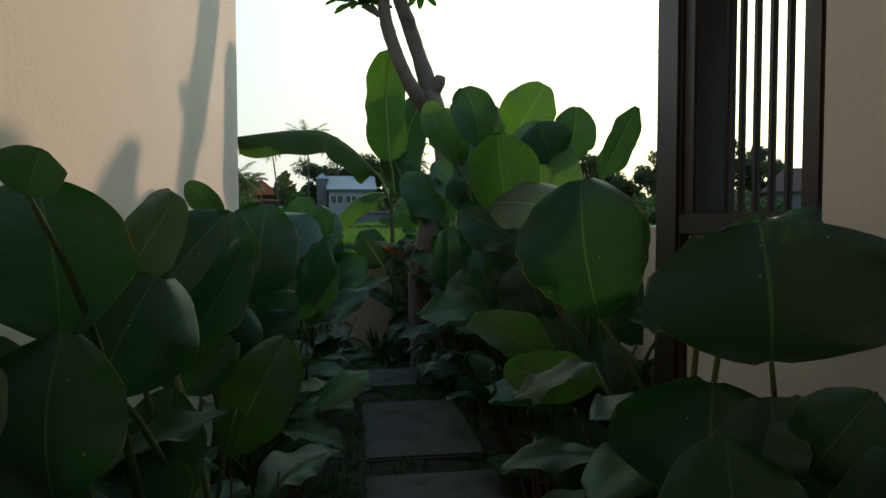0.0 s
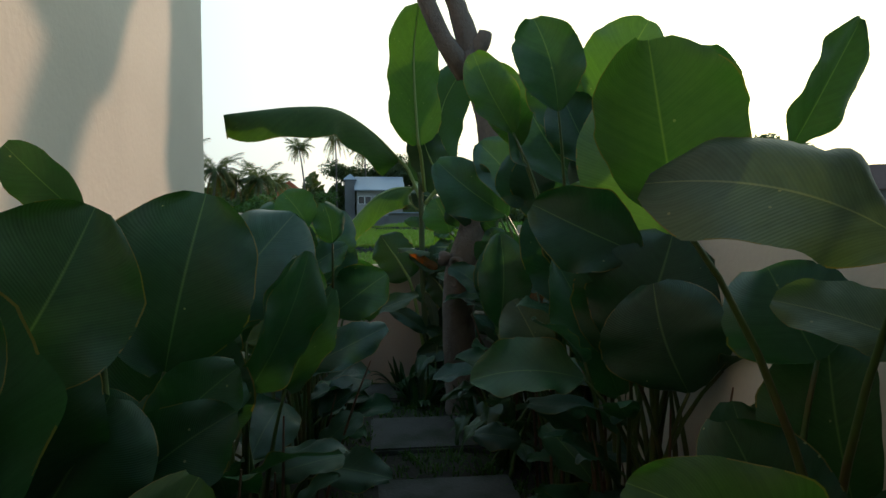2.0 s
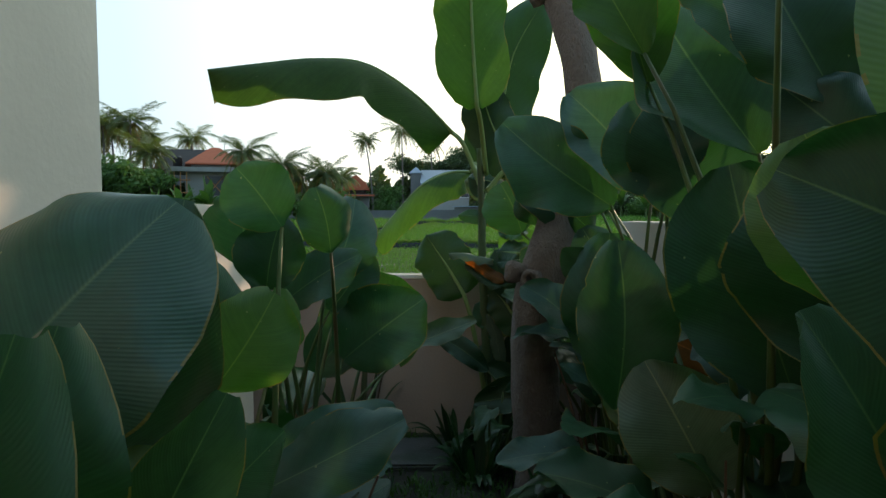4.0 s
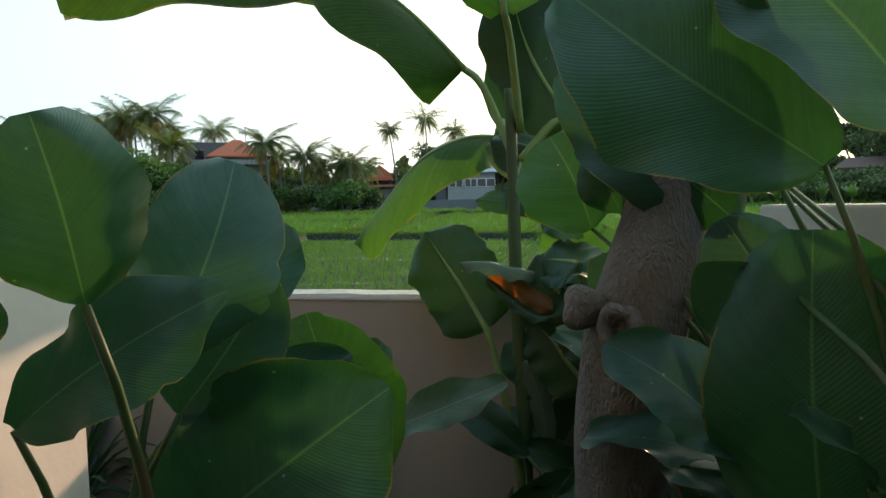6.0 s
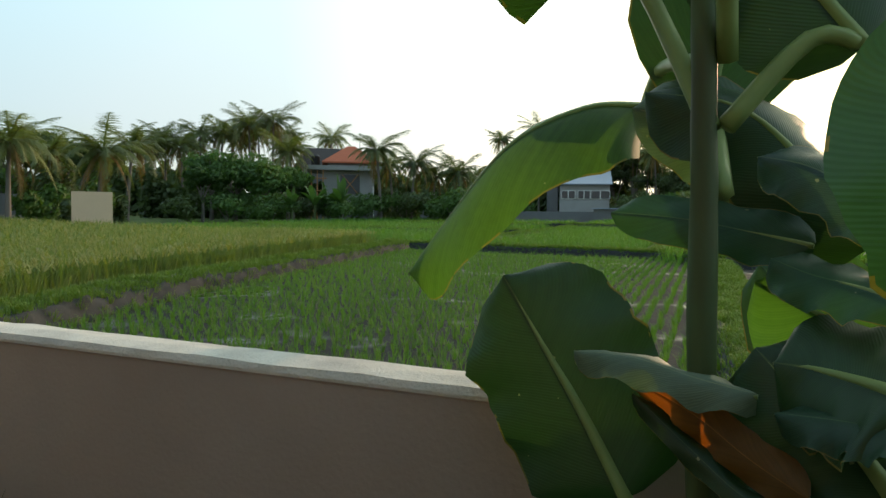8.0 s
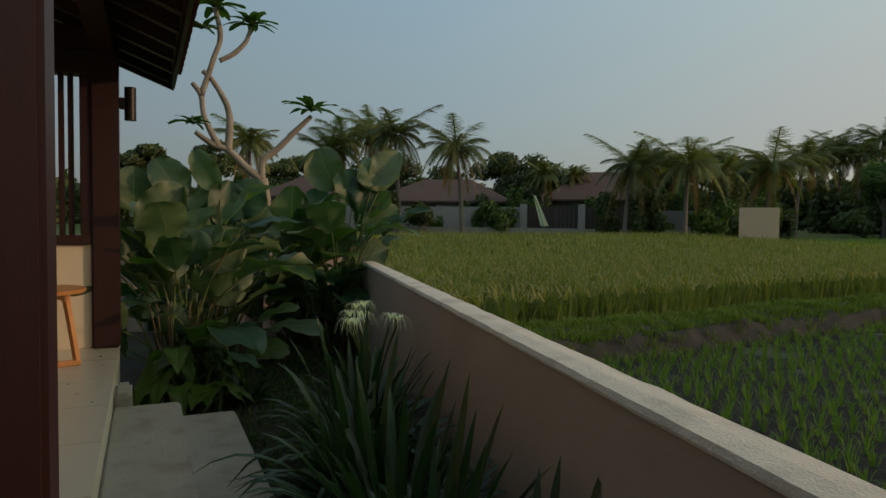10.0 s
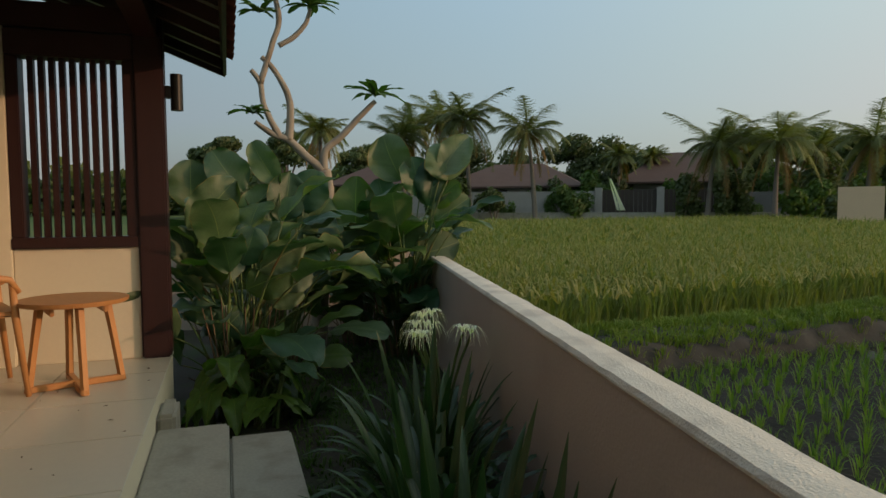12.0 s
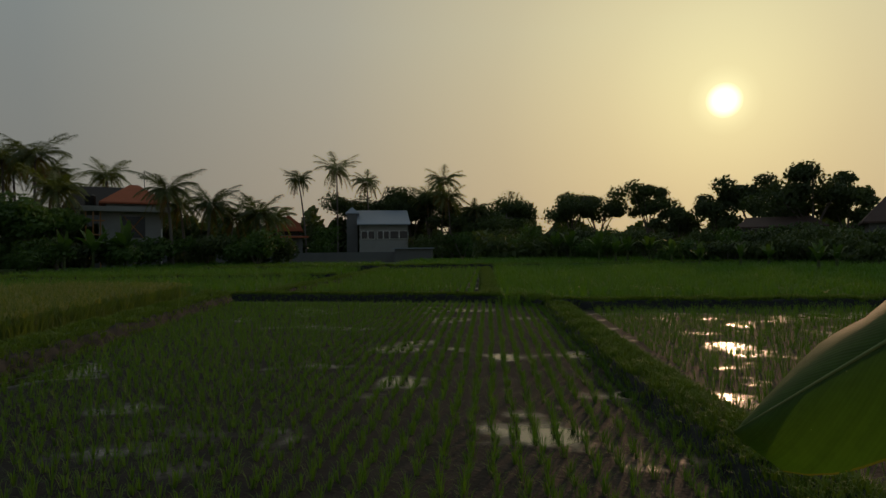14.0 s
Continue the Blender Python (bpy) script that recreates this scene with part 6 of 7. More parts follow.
heart_plant((0.85, 4.75), 12, 0.5, 0.2, 81, HEART, "low dark heart-leaved plant by the path")
heart_plant((0.95, 4.35), 10, 0.45, 0.19, 82, HEART, "low dark heart-leaved plant by the path")
heart_plant((0.45, 5.75), 9, 0.45, 0.18, 83, HEART, "low dark heart-leaved plant under the tree")
heart_plant((-5.4, 4.55), 18, 0.5, 0.25, 84, HEART_BRIGHT, "bright green taro-like plant beside the steps")
heart_plant((-5.3, 4.82), 16, 0.4, 0.22, 85, HEART_BRIGHT, "bright green taro-like plant beside the steps")
heart_plant((-5.75, 4.75), 14, 0.6, 0.26, 86, HEART, "dark heart-leaved plant at the foot of the clump")

# ---- far corner of the garden ----
end_wall = boxed("wall_garden_end", (-9.3, -9.15, 3.0, 6.3, -0.1, 1.0), WALL_PAINT, None)
tagged(end_wall, "low rendered wall closing the garden", "wall", kind="structure")
corner_a = calathea((-5.9, 4.55), 'tall calathea clump with large paddle leaves in the garden corner')
leaf(corner_a, (-5.73, 4.21, 1.36), (-5.74, 4.54, 1.72), (0.91, 0.31, 0.26), 0.33, 0.06, LEAF_SAGE, 0.12)
leaf(corner_a, (-5.75, 4.29, 0.94), (-5.75, 4.57, 1.22), (0.95, 0.17, 0.26), 0.30, 0.06, LEAF_PALE, 0.12)
leaf(corner_a, (-5.80, 4.61, 0.89), (-5.79, 4.93, 1.06), (0.95, -0.16, 0.26), 0.33, 0.06, LEAF_LIT, 0.12)
leaf(corner_a, (-5.81, 4.70, 1.03), (-5.79, 5.03, 1.22), (0.90, 0.35, 0.26), 0.25, 0.06, LEAF_SAGE, 0.12)
leaf(corner_a, (-5.83, 4.84, 0.89), (-5.80, 5.09, 0.99), (0.94, 0.21, 0.26), 0.19, 0.06, LEAF_PALE, 0.12)
leaf(corner_a, (-5.71, 4.14, 0.99), (-5.71, 4.35, 1.13), (0.85, 0.46, 0.26), 0.22, 0.06, LEAF_SAGE, 0.12)
leaf(corner_a, (-5.78, 4.47, 1.08), (-5.71, 4.40, 1.40), (0.80, 0.54, 0.26), 0.33, 0.06, LEAF_LIT, 0.12)
leaf(corner_a, (-5.73, 4.21, 1.08), (-5.67, 4.16, 1.36), (0.90, 0.34, 0.26), 0.28, 0.06, LEAF_SAGE, 0.12)
leaf(corner_a, (-5.79, 4.57, 1.08), (-5.76, 4.67, 1.35), (0.96, 0.14, 0.26), 0.28, 0.06, LEAF_DARK, 0.12)
leaf(corner_a, (-5.72, 4.16, 0.72), (-5.71, 4.39, 0.77), (0.96, -0.07, 0.26), 0.22, 0.06, LEAF_DARK, 0.12)
leaf(corner_a, (-5.82, 4.74, 0.80), (-5.79, 5.02, 0.87), (0.96, -0.05, 0.26), 0.25, 0.06, LEAF_SAGE, 0.12)
leaf(corner_a, (-5.76, 4.38, 0.53), (-5.74, 4.57, 0.71), (0.87, 0.42, 0.26), 0.33, 0.06, LEAF_DARK, 0.12)
leaf(corner_a, (-5.81, 4.65, 0.47), (-5.78, 4.84, 0.38), (0.96, 0.11, 0.26), 0.25, 0.06, LEAF_SAGE, 0.12)
corner_b = calathea((-6.9, 4.7), 'tall calathea clump with large paddle leaves in the garden corner')
leaf(corner_b, (-7.12, 4.71, 1.72), (-7.04, 4.47, 2.11), (0.92, -0.29, 0.26), 0.27, 0.06, LEAF_SAGE, 0.12)
leaf(corner_b, (-7.08, 4.37, 1.38), (-7.06, 4.61, 1.72), (0.96, -0.14, 0.26), 0.31, 0.06, LEAF_SAGE, 0.12)
leaf(corner_b, (-7.08, 4.38, 1.66), (-7.00, 4.17, 2.05), (0.87, 0.42, 0.26), 0.41, 0.06, LEAF_DARK, 0.12)
leaf(corner_b, (-7.14, 4.88, 1.44), (-7.10, 5.06, 1.86), (0.96, -0.08, 0.26), 0.41, 0.06, LEAF_DARK, 0.12)
leaf(corner_b, (-7.14, 4.97, 1.32), (-7.10, 5.17, 1.60), (0.96, -0.09, 0.26), 0.31, 0.06, LEAF_SAGE, 0.12)
leaf(corner_b, (-7.00, 3.94, 1.50), (-6.95, 3.95, 1.94), (0.94, 0.21, 0.26), 0.41, 0.06, LEAF_SAGE, 0.12)
leaf(corner_b, (-7.12, 4.71, 1.38), (-7.08, 4.83, 1.83), (0.90, 0.35, 0.26), 0.41, 0.06, LEAF_DARK, 0.12)
leaf(corner_b, (-7.12, 4.65, 1.21), (-7.07, 4.72, 1.60), (0.90, 0.36, 0.26), 0.48, 0.06, LEAF_DARK, 0.12)
leaf(corner_b, (-7.13, 4.82, 1.32), (-7.10, 5.05, 1.24), (0.96, -0.07, 0.26), 0.38, 0.06, LEAF_SAGE, 0.12)
leaf(corner_b, (-7.16, 5.40, 1.03), (-7.10, 5.57, 1.32), (0.92, -0.28, 0.26), 0.41, 0.06, LEAF_DARK, 0.12)
corner_c = calathea((-7.4, 5.9), 'tall calathea clump with large paddle leaves in the garden corner')
leaf(corner_c, (-7.48, 6.38, 1.78), (-7.44, 6.34, 2.16), (0.93, 0.27, 0.26), 0.51, 0.06, LEAF_SAGE, 0.12)
leaf(corner_c, (-7.54, 5.91, 1.79), (-7.50, 5.70, 2.23), (0.86, -0.45, 0.26), 0.44, 0.06, LEAF_SAGE, 0.12)
leaf(corner_c, (-7.49, 6.32, 1.87), (-7.40, 6.60, 2.22), (0.93, 0.25, 0.26), 0.33, 0.06, LEAF_PALE, 0.12)
leaf(corner_c, (-7.52, 6.09, 1.61), (-7.47, 6.05, 2.02), (0.92, 0.30, 0.26), 0.40, 0.06, LEAF_DARK, 0.12)
leaf(corner_c, (-7.50, 6.24, 1.49), (-7.42, 6.46, 1.78), (0.82, -0.51, 0.26), 0.36, 0.06, LEAF_LIT, 0.12)
leaf(corner_c, (-7.54, 5.91, 1.03), (-7.49, 5.88, 1.43), (0.91, -0.33, 0.26), 0.51, 0.06, LEAF_SAGE, 0.12)
leaf(corner_c, (-7.51, 6.18, 1.31), (-7.40, 6.58, 1.60), (0.96, 0.13, 0.26), 0.33, 0.06, LEAF_SAGE, 0.12)
leaf(corner_c, (-7.52, 6.06, 1.00), (-7.42, 6.47, 1.16), (0.95, 0.15, 0.26), 0.36, 0.06, LEAF_PALE, 0.12)
leaf(corner_c, (-7.51, 6.18, 1.52), (-7.45, 6.26, 1.99), (0.92, 0.28, 0.26), 0.36, 0.06, LEAF_DARK, 0.12)
leaf(corner_c, (-7.56, 5.43, 1.22), (-7.51, 5.43, 1.82), (0.96, -0.14, 0.26), 0.44, 0.06, LEAF_LIT, 0.12)
leaf(corner_c, (-7.54, 5.76, 1.31), (-7.50, 5.64, 1.79), (0.92, -0.31, 0.26), 0.36, 0.06, LEAF_DARK, 0.12)
leaf(corner_c, (-7.53, 5.97, 0.76), (-7.47, 6.12, 0.95), (0.96, 0.04, 0.26), 0.36, 0.06, LEAF_DARK, 0.12)
leaf(corner_c, (-7.53, 5.95, 0.70), (-7.47, 6.12, 0.59), (0.92, 0.31, 0.26), 0.33, 0.06, DRY, 0.12)
corner_d = calathea((-8.0, 5.5), 'tall calathea clump with large paddle leaves in the garden corner')
for i, clump in enumerate((corner_a, corner_b, corner_c, corner_d)):
    undergrowth(clump, 46, 0.6, 0.3, 1.4, 0.5, 90 + i, (LEAF_SAGE, LEAF_LIT, LEAF_DARK, LEAF_SAGE, LEAF_DARK))
small_tree = empty("frangipani_tree", Matrix.Translation((-7.9, 5.0, 0)))
tagged(small_tree, "young bare-limbed frangipani tree with leaf tufts at its tips", "tree")
PALE_BARK = material("pale_bark", (0.27, 0.245, 0.2), 0.85, 0.25, 6.0, 40.0, 0.4, stain=(0.2, 0.16, 0.12), stain_scale=5.0)
limb('trunk', [(0, 0, -0.1)] + [(-0.2, 0.11, 1.56), (-0.2, 0.09, 1.92)], [0.09, 0.08, 0.07], small_tree, PALE_BARK, 12)
limb('limb', [(-0.2, 0.08, 1.92), (-0.19, -0.09, 2.06), (-0.18, -0.28, 2.24), (-0.16, -0.44, 2.3), (-0.14, -0.63, 2.43)], [0.05, 0.045, 0.04, 0.035, 0.025], small_tree, PALE_BARK, 10)
limb('limb', [(-0.18, -0.28, 2.24), (-0.18, -0.26, 2.52), (-0.18, -0.29, 2.75), (-0.16, -0.43, 3.0), (-0.15, -0.55, 3.12)], [0.045, 0.04, 0.035, 0.03, 0.025], small_tree, PALE_BARK, 10)
limb('limb', [(-0.17, -0.38, 2.28), (-0.15, -0.53, 2.59), (-0.15, -0.57, 2.84), (-0.14, -0.66, 2.98)], [0.04, 0.03, 0.03, 0.025], small_tree, PALE_BARK, 10)
limb('limb', [(-0.15, -0.57, 2.84), (-0.16, -0.43, 3.28), (-0.17, -0.36, 3.53), (-0.16, -0.42, 3.84)], [0.035, 0.03, 0.03, 0.025], small_tree, PALE_BARK, 10)
limb('limb', [(-0.17, -0.37, 3.25), (-0.18, -0.21, 3.35), (-0.19, -0.08, 3.5), (-0.2, -0.03, 3.66)], [0.03, 0.028, 0.025, 0.02], small_tree, PALE_BARK, 10)
limb('limb', [(-0.2, 0.09, 1.92), (-0.2, 0.11, 2.14), (-0.21, 0.27, 2.28), (-0.21, 0.47, 2.49), (-0.2, 0.66, 2.68)], [0.045, 0.04, 0.038, 0.034, 0.025], small_tree, PALE_BARK, 10)
rosette(small_tree, (-0.2, 0.67, 2.74), (0, 0.1, 1), 0.34, 15, 100, ROSETTE)
rosette(small_tree, (-0.13, -0.66, 2.52), (0, 0.1, 1), 0.25, 15, 101, ROSETTE)
rosette(small_tree, (-0.2, -0.03, 3.69), (0, 0.1, 1), 0.32, 15, 102, ROSETTE)
rosette(small_tree, (-0.16, -0.42, 3.84), (0, 0.1, 1), 0.36, 15, 103, ROSETTE)
rosette(small_tree, (-0.15, -0.57, 3.59), (0, 0.1, 1), 0.25, 15, 104, ROSETTE)
fl = mesh_part("fallen_leaf", blade_mesh(0.4, 0.17, 0.12, 0.15, seed=5), LEAF_PALE)
fl.matrix_basis = pose(-6.75, 5.1, 0.09, 4, 6, 60)
tagged(fl, "pale dry leaf lying on the lawn", "leaf")

# ---- distance: palms, trees, houses ----
FROND = material("palm_frond", (0.09, 0.125, 0.05), 0.5, 0.4, 0.7, 6.0, 0.0, tint=(0.15, 0.16, 0.06), through=0.3, per_object=0.6)
FROND_DRY = material("palm_frond_dry", (0.16, 0.11, 0.04), 0.8, 0.4, 0.7, 6.0, 0.0, through=0.2)
PALM_BARK = material("palm_bark", (0.16, 0.14, 0.12), 0.9, 0.35, 5.0, 30.0, 0.5, stretch=(1, 1, 6))
CROWN = material("tree_leaves", (0.06, 0.088, 0.045), 0.6, 0.4, 0.5, 4.0, 0.0, tint=(0.075, 0.1, 0.035), through=0.25, per_object=0.5)
CROWN_LIGHT = material("shrub_leaves", (0.075, 0.13, 0.035), 0.6, 0.4, 0.6, 4.0, 0.0, through=0.3, per_object=0.5)


def frond_geometry(verts, faces, root, out, length, droop, r, leaflets=56):
    side = Vector((-out.y, out.x, 0))
    spine = []
    for i in range(9):
        t = i / 8
        spine.append(root + out * length * (t * (1 - 0.25 * droop * t)) + Vector((0, 0, length * ((1.2 - droop) * 0.92 * t - (0.42 + 0.5 * droop) * t * t))))
    for i in range(8):
        a, b = spine[i], spine[i + 1]
        w = 0.035 * (1 - i / 9)
        k = len(verts)
        verts += [a - side * w, a + side * w, b + side * w * 0.85, b - side * w * 0.85]
        faces.append((k, k + 1, k + 2, k + 3))
    for j in range(leaflets):
        t = 0.1 + 0.9 * (j + 0.5) / leaflets
        f = t * 8
        i = min(7, int(f))
        p = spine[i].lerp(spine[i + 1], f - i)
        d = (spine[i + 1] - spine[i]).normalized()
        ll = length * 0.33 * (math.sin(math.pi * (0.15 + 0.8 * t)) ** 0.7) * r.uniform(0.8, 1.15)
        for s in (-1, 1):
            e = p + (side * s * 0.7 + d * 0.65 + Vector((0, 0, -0.25 - 0.3 * droop + r.uniform(-0.3, 0.25)))).normalized() * ll
            w = d * (0.019 + 0.01 * r.random())
            k = len(verts)
            verts += [p - w, p + w, e]
            faces.append((k, k + 1, k + 2))


def palm_kind(seed, height, fronds=27, reach=2.6, lean=0.4, radius=0.11):
    """A coconut palm: ringed leaning trunk, arching fronds, some dry ones hanging."""
    r = random.Random(seed)
    ob = empty("coconut_palm")
    a = r.uniform(0, 6.28)
    top = Vector((lean * math.cos(a), lean * math.sin(a), height))
    pts = bezier((0, 0, -0.3), (lean * 0.1 * math.cos(a), lean * 0.1 * math.sin(a), height * 0.5), top, 14)
    part("trunk", tube(bmesh.new(), pts, [radius * (1.35 - 0.65 * i / 14 + 0.06 * (i % 2)) for i in range(15)], 9), PALM_BARK, ob, smooth=True)
    for dry in (False, True):
        vs, fs = [], []
        n = 5 if dry else fronds
        for i in range(n):
            b = 2.4 * i + r.uniform(-0.3, 0.3)
            droop = r.uniform(1.25, 1.5) if dry else max(0.02, 1.12 * (i / n) ** 0.95 + r.uniform(-0.2, 0.15))
            frond_geometry(vs, fs, top + Vector((0, 0, 0.1)), Vector((math.cos(b), math.sin(b), 0)), reach * r.uniform(0.7, 1.15) * (0.8 if dry else 1), droop, r)
        me = bpy.data.meshes.new("fronds")
        me.from_pydata([tuple(v) for v in vs], [], fs)
        mesh_part("dry_fronds" if dry else "fronds", me, FROND_DRY if dry else FROND, ob)
    return tagged(ob, "coconut palm with arching fronds at the edge of the fields", "palm", "palms round the fields")


PALMS = {}


def palm(x, y, height, kind=0, reach=2.6, lean=0.4):
    """Stands a palm on the land; alike ones share their meshes."""
    key = (kind, round(height / 0.8), reach)
    if key not in PALMS:
        PALMS[key] = palm_kind(kind * 17 + round(height), round(height / 0.8) * 0.8, reach=reach, lean=lean)
        ob = PALMS[key]
        ob.matrix_basis = pose(x, y, lift(x, y), 0, 0, kind * 70)
        return ob
    return copy_thing(PALMS[key], pose(x, y, lift(x, y), 0, 0, (x * 37 + y * 11) % 360))


def crown_mesh(r, blobs, leaves, size):
    """Many small leaf pieces scattered over uneven clumps."""
    vs, fs = [], []
    for c, rad in blobs:
        for _ in range(leaves):
            d = Vector((r.gauss(0, 1), r.gauss(0, 1), r.gauss(0, 1))).normalized()
            p = c + Vector((d.x * rad.x, d.y * rad.y, d.z * rad.z)) * (r.random() ** 0.33) * r.uniform(0.85, 1.12)
            n = (d + Vector((r.gauss(0, .6), r.gauss(0, .6), r.gauss(0, .6)))).normalized()
            s = n.orthogonal().normalized() * size * r.uniform(0.6, 1.3)
            q = n.cross(s) * 0.6
            k = len(vs)
            vs += [p - s, p - q, p + s, p + q]
            fs.append((k, k + 1, k + 2, k + 3))
    me = bpy.data.meshes.new("crown")
    me.from_pydata([tuple(v) for v in vs], [], fs)
    return me


def tree_at(x, y, height, width, seed, mat=None, leaves=420, label="broad dark-leaved tree at the far edge of the fields", base=0.25, size=0.17, name="broadleaf_tree"):
    r = random.Random(seed)
    ob = empty(name, pose(x, y, lift(x, y)))
    tips = []
    fork = Vector((0, 0, height * base))
    part("trunk", tube(bmesh.new(), [(0, 0, -0.3), (0.05, 0, height * base * 0.5), fork], [0.035 * height, 0.028 * height, 0.022 * height], 8), PALM_BARK, ob)
    for i in range(6):
        a = 1.05 * i + r.uniform(-0.4, 0.4)
        tip = Vector((0.36 * width * math.cos(a) * r.uniform(0.5, 1), 0.36 * width * math.sin(a) * r.uniform(0.5, 1), height * r.uniform(0.6, 0.88)))
        tips.append(tip)
        part("limb", tube(bmesh.new(), bezier(fork, fork.lerp(tip, 0.5) + Vector((0, 0, height * 0.06)), tip, 4), [0.014 * height, 0.011 * height, 0.008 * height, 0.006 * height, 0.003 * height], 6), PALM_BARK, ob)
    blobs = []
    for tip in tips + [Vector((0, 0, height * 0.85))]:
        for _ in range(2):
            s = width * r.uniform(0.13, 0.24)
            blobs.append((tip + Vector((r.uniform(-1, 1) * s, r.uniform(-1, 1) * s, r.uniform(-0.6, 0.5) * s)), Vector((s, s, s * 0.7))))
    mesh_part("crown", crown_mesh(r, blobs, leaves, size), mat or CROWN, ob)
    return tagged(ob, label, "tree", "trees round the fields")


def bush_at(x, y, height, width, seed, mat=None, size=0.14, leaves=260, label="dense green shrub at the field's edge"):
    r = random.Random(seed)
    ob = empty("shrub", pose(x, y, lift(x, y)))
    blobs = [(Vector((r.uniform(-.35, .35) * width, r.uniform(-.35, .35) * width, height * r.uniform(0.25, 0.75))), Vector((width * 0.24, width * 0.24, height * 0.26))) for _ in range(7)]
    mesh_part("foliage", crown_mesh(r, blobs, leaves, size), mat or CROWN_LIGHT, ob)
    for i in range(5):
        a = 1.3 * i
        part("stem", tube(bmesh.new(), [(0, 0, -0.2), (0.2 * width * math.cos(a), 0.2 * width * math.sin(a), height * 0.5)], [0.05, 0.03], 5), PALM_BARK, ob)
    return tagged(ob, label, "shrub", "shrubs round the fields")


def far_banana(x, y, height, seed):
    r = random.Random(seed)
    ob = empty("banana_plant", pose(x, y, lift(x, y)))
    vs, fs = [], []
    for i in range(9):
        a = 2.4 * i
        o = Vector((math.cos(a), math.sin(a), 0))
        s = Vector((-o.y, o.x, 0))
        L = height * r.uniform(0.5, 0.75)
        k0 = r.uniform(0.15, 1.0)
        last = None
        for j in range(6):
            t = j / 5
            p = Vector((0, 0, height * 0.4)) + o * L * k0 * t * 0.8 + Vector((0, 0, L * (t * 1.05 - 0.75 * k0 * t * t)))
            w = s * (0.16 * height / 2 * math.sin(math.pi * (0.08 + 0.88 * t)) ** 0.6)
            k = len(vs)
            vs += [p - w, p + w]
            if last is not None:
                fs.append((last, last + 1, k + 1, k))
            last = k
    me = bpy.data.meshes.new("leaves")
    me.from_pydata([tuple(v) for v in vs], [], fs)
    mesh_part("leaves", me, CROWN_LIGHT, ob)
    part("pseudostem", tube(bmesh.new(), [(0, 0, -0.2), (0, 0, height * 0.45)], [0.1, 0.06], 7), STEM, ob)
    return tagged(ob, "banana plant with long leaves at the field's edge", "plant", "far banana plants")


ROOF_RED = material("red_roof_tiles", (0.4, 0.12, 0.06), 0.85, 0.3, 2.0, 12.0, 0.5, stretch=(1, 1, 4))
ROOF_BROWN = material("brown_roof_tiles", (0.1, 0.065, 0.055), 0.85, 0.35, 1.5, 10.0, 0.6, stain=(0.1, 0.07, 0.06), stain_scale=0.8)
ROOF_METAL = material("grey_metal_sheet", (0.3, 0.34, 0.4), 0.5, 0.15, 1.0, 14.0, 0.2, stretch=(8, 1, 1))
FAR_WALL = material("far_wall_paint", (0.33, 0.325, 0.31), 0.85, 0.15, 1.0, 8.0, 0.2, stain=(0.29, 0.28, 0.26), stain_scale=0.7)
FAR_WALL_GREY = material("grey_block_wall", (0.17, 0.17, 0.17), 0.9, 0.25, 1.0, 6.0, 0.3, stain=(0.15, 0.15, 0.15), stain_scale=0.6)
DARK_OPENING = material("dark_window_glass", (0.03, 0.035, 0.04), 0.15, 0.2, 1.0, 5.0, 0.0, spec=0.6)
WHITE_FRAME = material("white_frame", (0.75, 0.75, 0.72), 0.5, 0.08, 3.0, 30.0, 0.05)
GATE = material("dark_gate_boards", (0.05, 0.04, 0.035), 0.6, 0.3, 2.0, 20.0, 0.2, stretch=(6, 6, 1))


def hip_roof(name, w, d, z0, z1, mat, parent, ridge=0.3, over=0.4, thick=0.12):
    bm = bmesh.new()
    a, b = w / 2 + over, d / 2 + over
    low = [bm.verts.new((x, y, z0 + dz)) for dz in (0, thick) for x, y in ((-a, -b), (a, -b), (a, b), (-a, b))]
    k = ridge * w / 2
    top = [bm.verts.new((-k, 0, z1)), bm.verts.new((k, 0, z1))]
    bmesh.ops.convex_hull(bm, input=bm.verts)
    return part(name, bm, mat, parent)


def window_part(house, x, y, z, w, h, panes=2, frame=None):
    f = part("window", box(bmesh.new(), x - w / 2, x + w / 2, y - 0.06, y + 0.02, z, z + h, 0.01), frame or WHITE_FRAME, house)
    gap = w / panes
    for i in range(panes):
        part("pane", box(bmesh.new(), x - w / 2 + gap * i + 0.06, x - w / 2 + gap * (i + 1) - 0.06, y - 0.09, y - 0.05, z + 0.07, z + h - 0.07), DARK_OPENING, f)
    return f


def house_at(x, y, turn, name="house"):
    return empty(name, pose(x, y, lift(x, y), 0, 0, turn))


# unfinished house with the red hip roof
h = house_at(-29.6, 55.5, 32)
boxed("wall", (-2.6, 2.6, 0, 5, -0.3, 2.0), FAR_WALL_GREY, h, "dark grey lower storey")
boxed("wall", (-2.3, 2.3, 0.3, 4.7, 2.0, 4.35), FAR_WALL, h)
boxed("canopy", (-3.6, 2.9, -0.5, 5.2, 4.35, 4.75), FAR_WALL, h, "flat concrete canopy slab")
r1 = hip_roof("roof", 4.4, 4.4, 5.0, 6.75, ROOF_RED, h, 0.15)
r1.matrix_basis = pose(0.3, 2.5, 0)
boxed("wall", (-1.8, 2.4, 0.4, 4.6, 4.75, 5.0), FAR_WALL, h)
part("window", box(bmesh.new(), -0.7, 1.0, 0.22, 0.3, 2.3, 4.0, 0.02), DARK_OPENING, h)
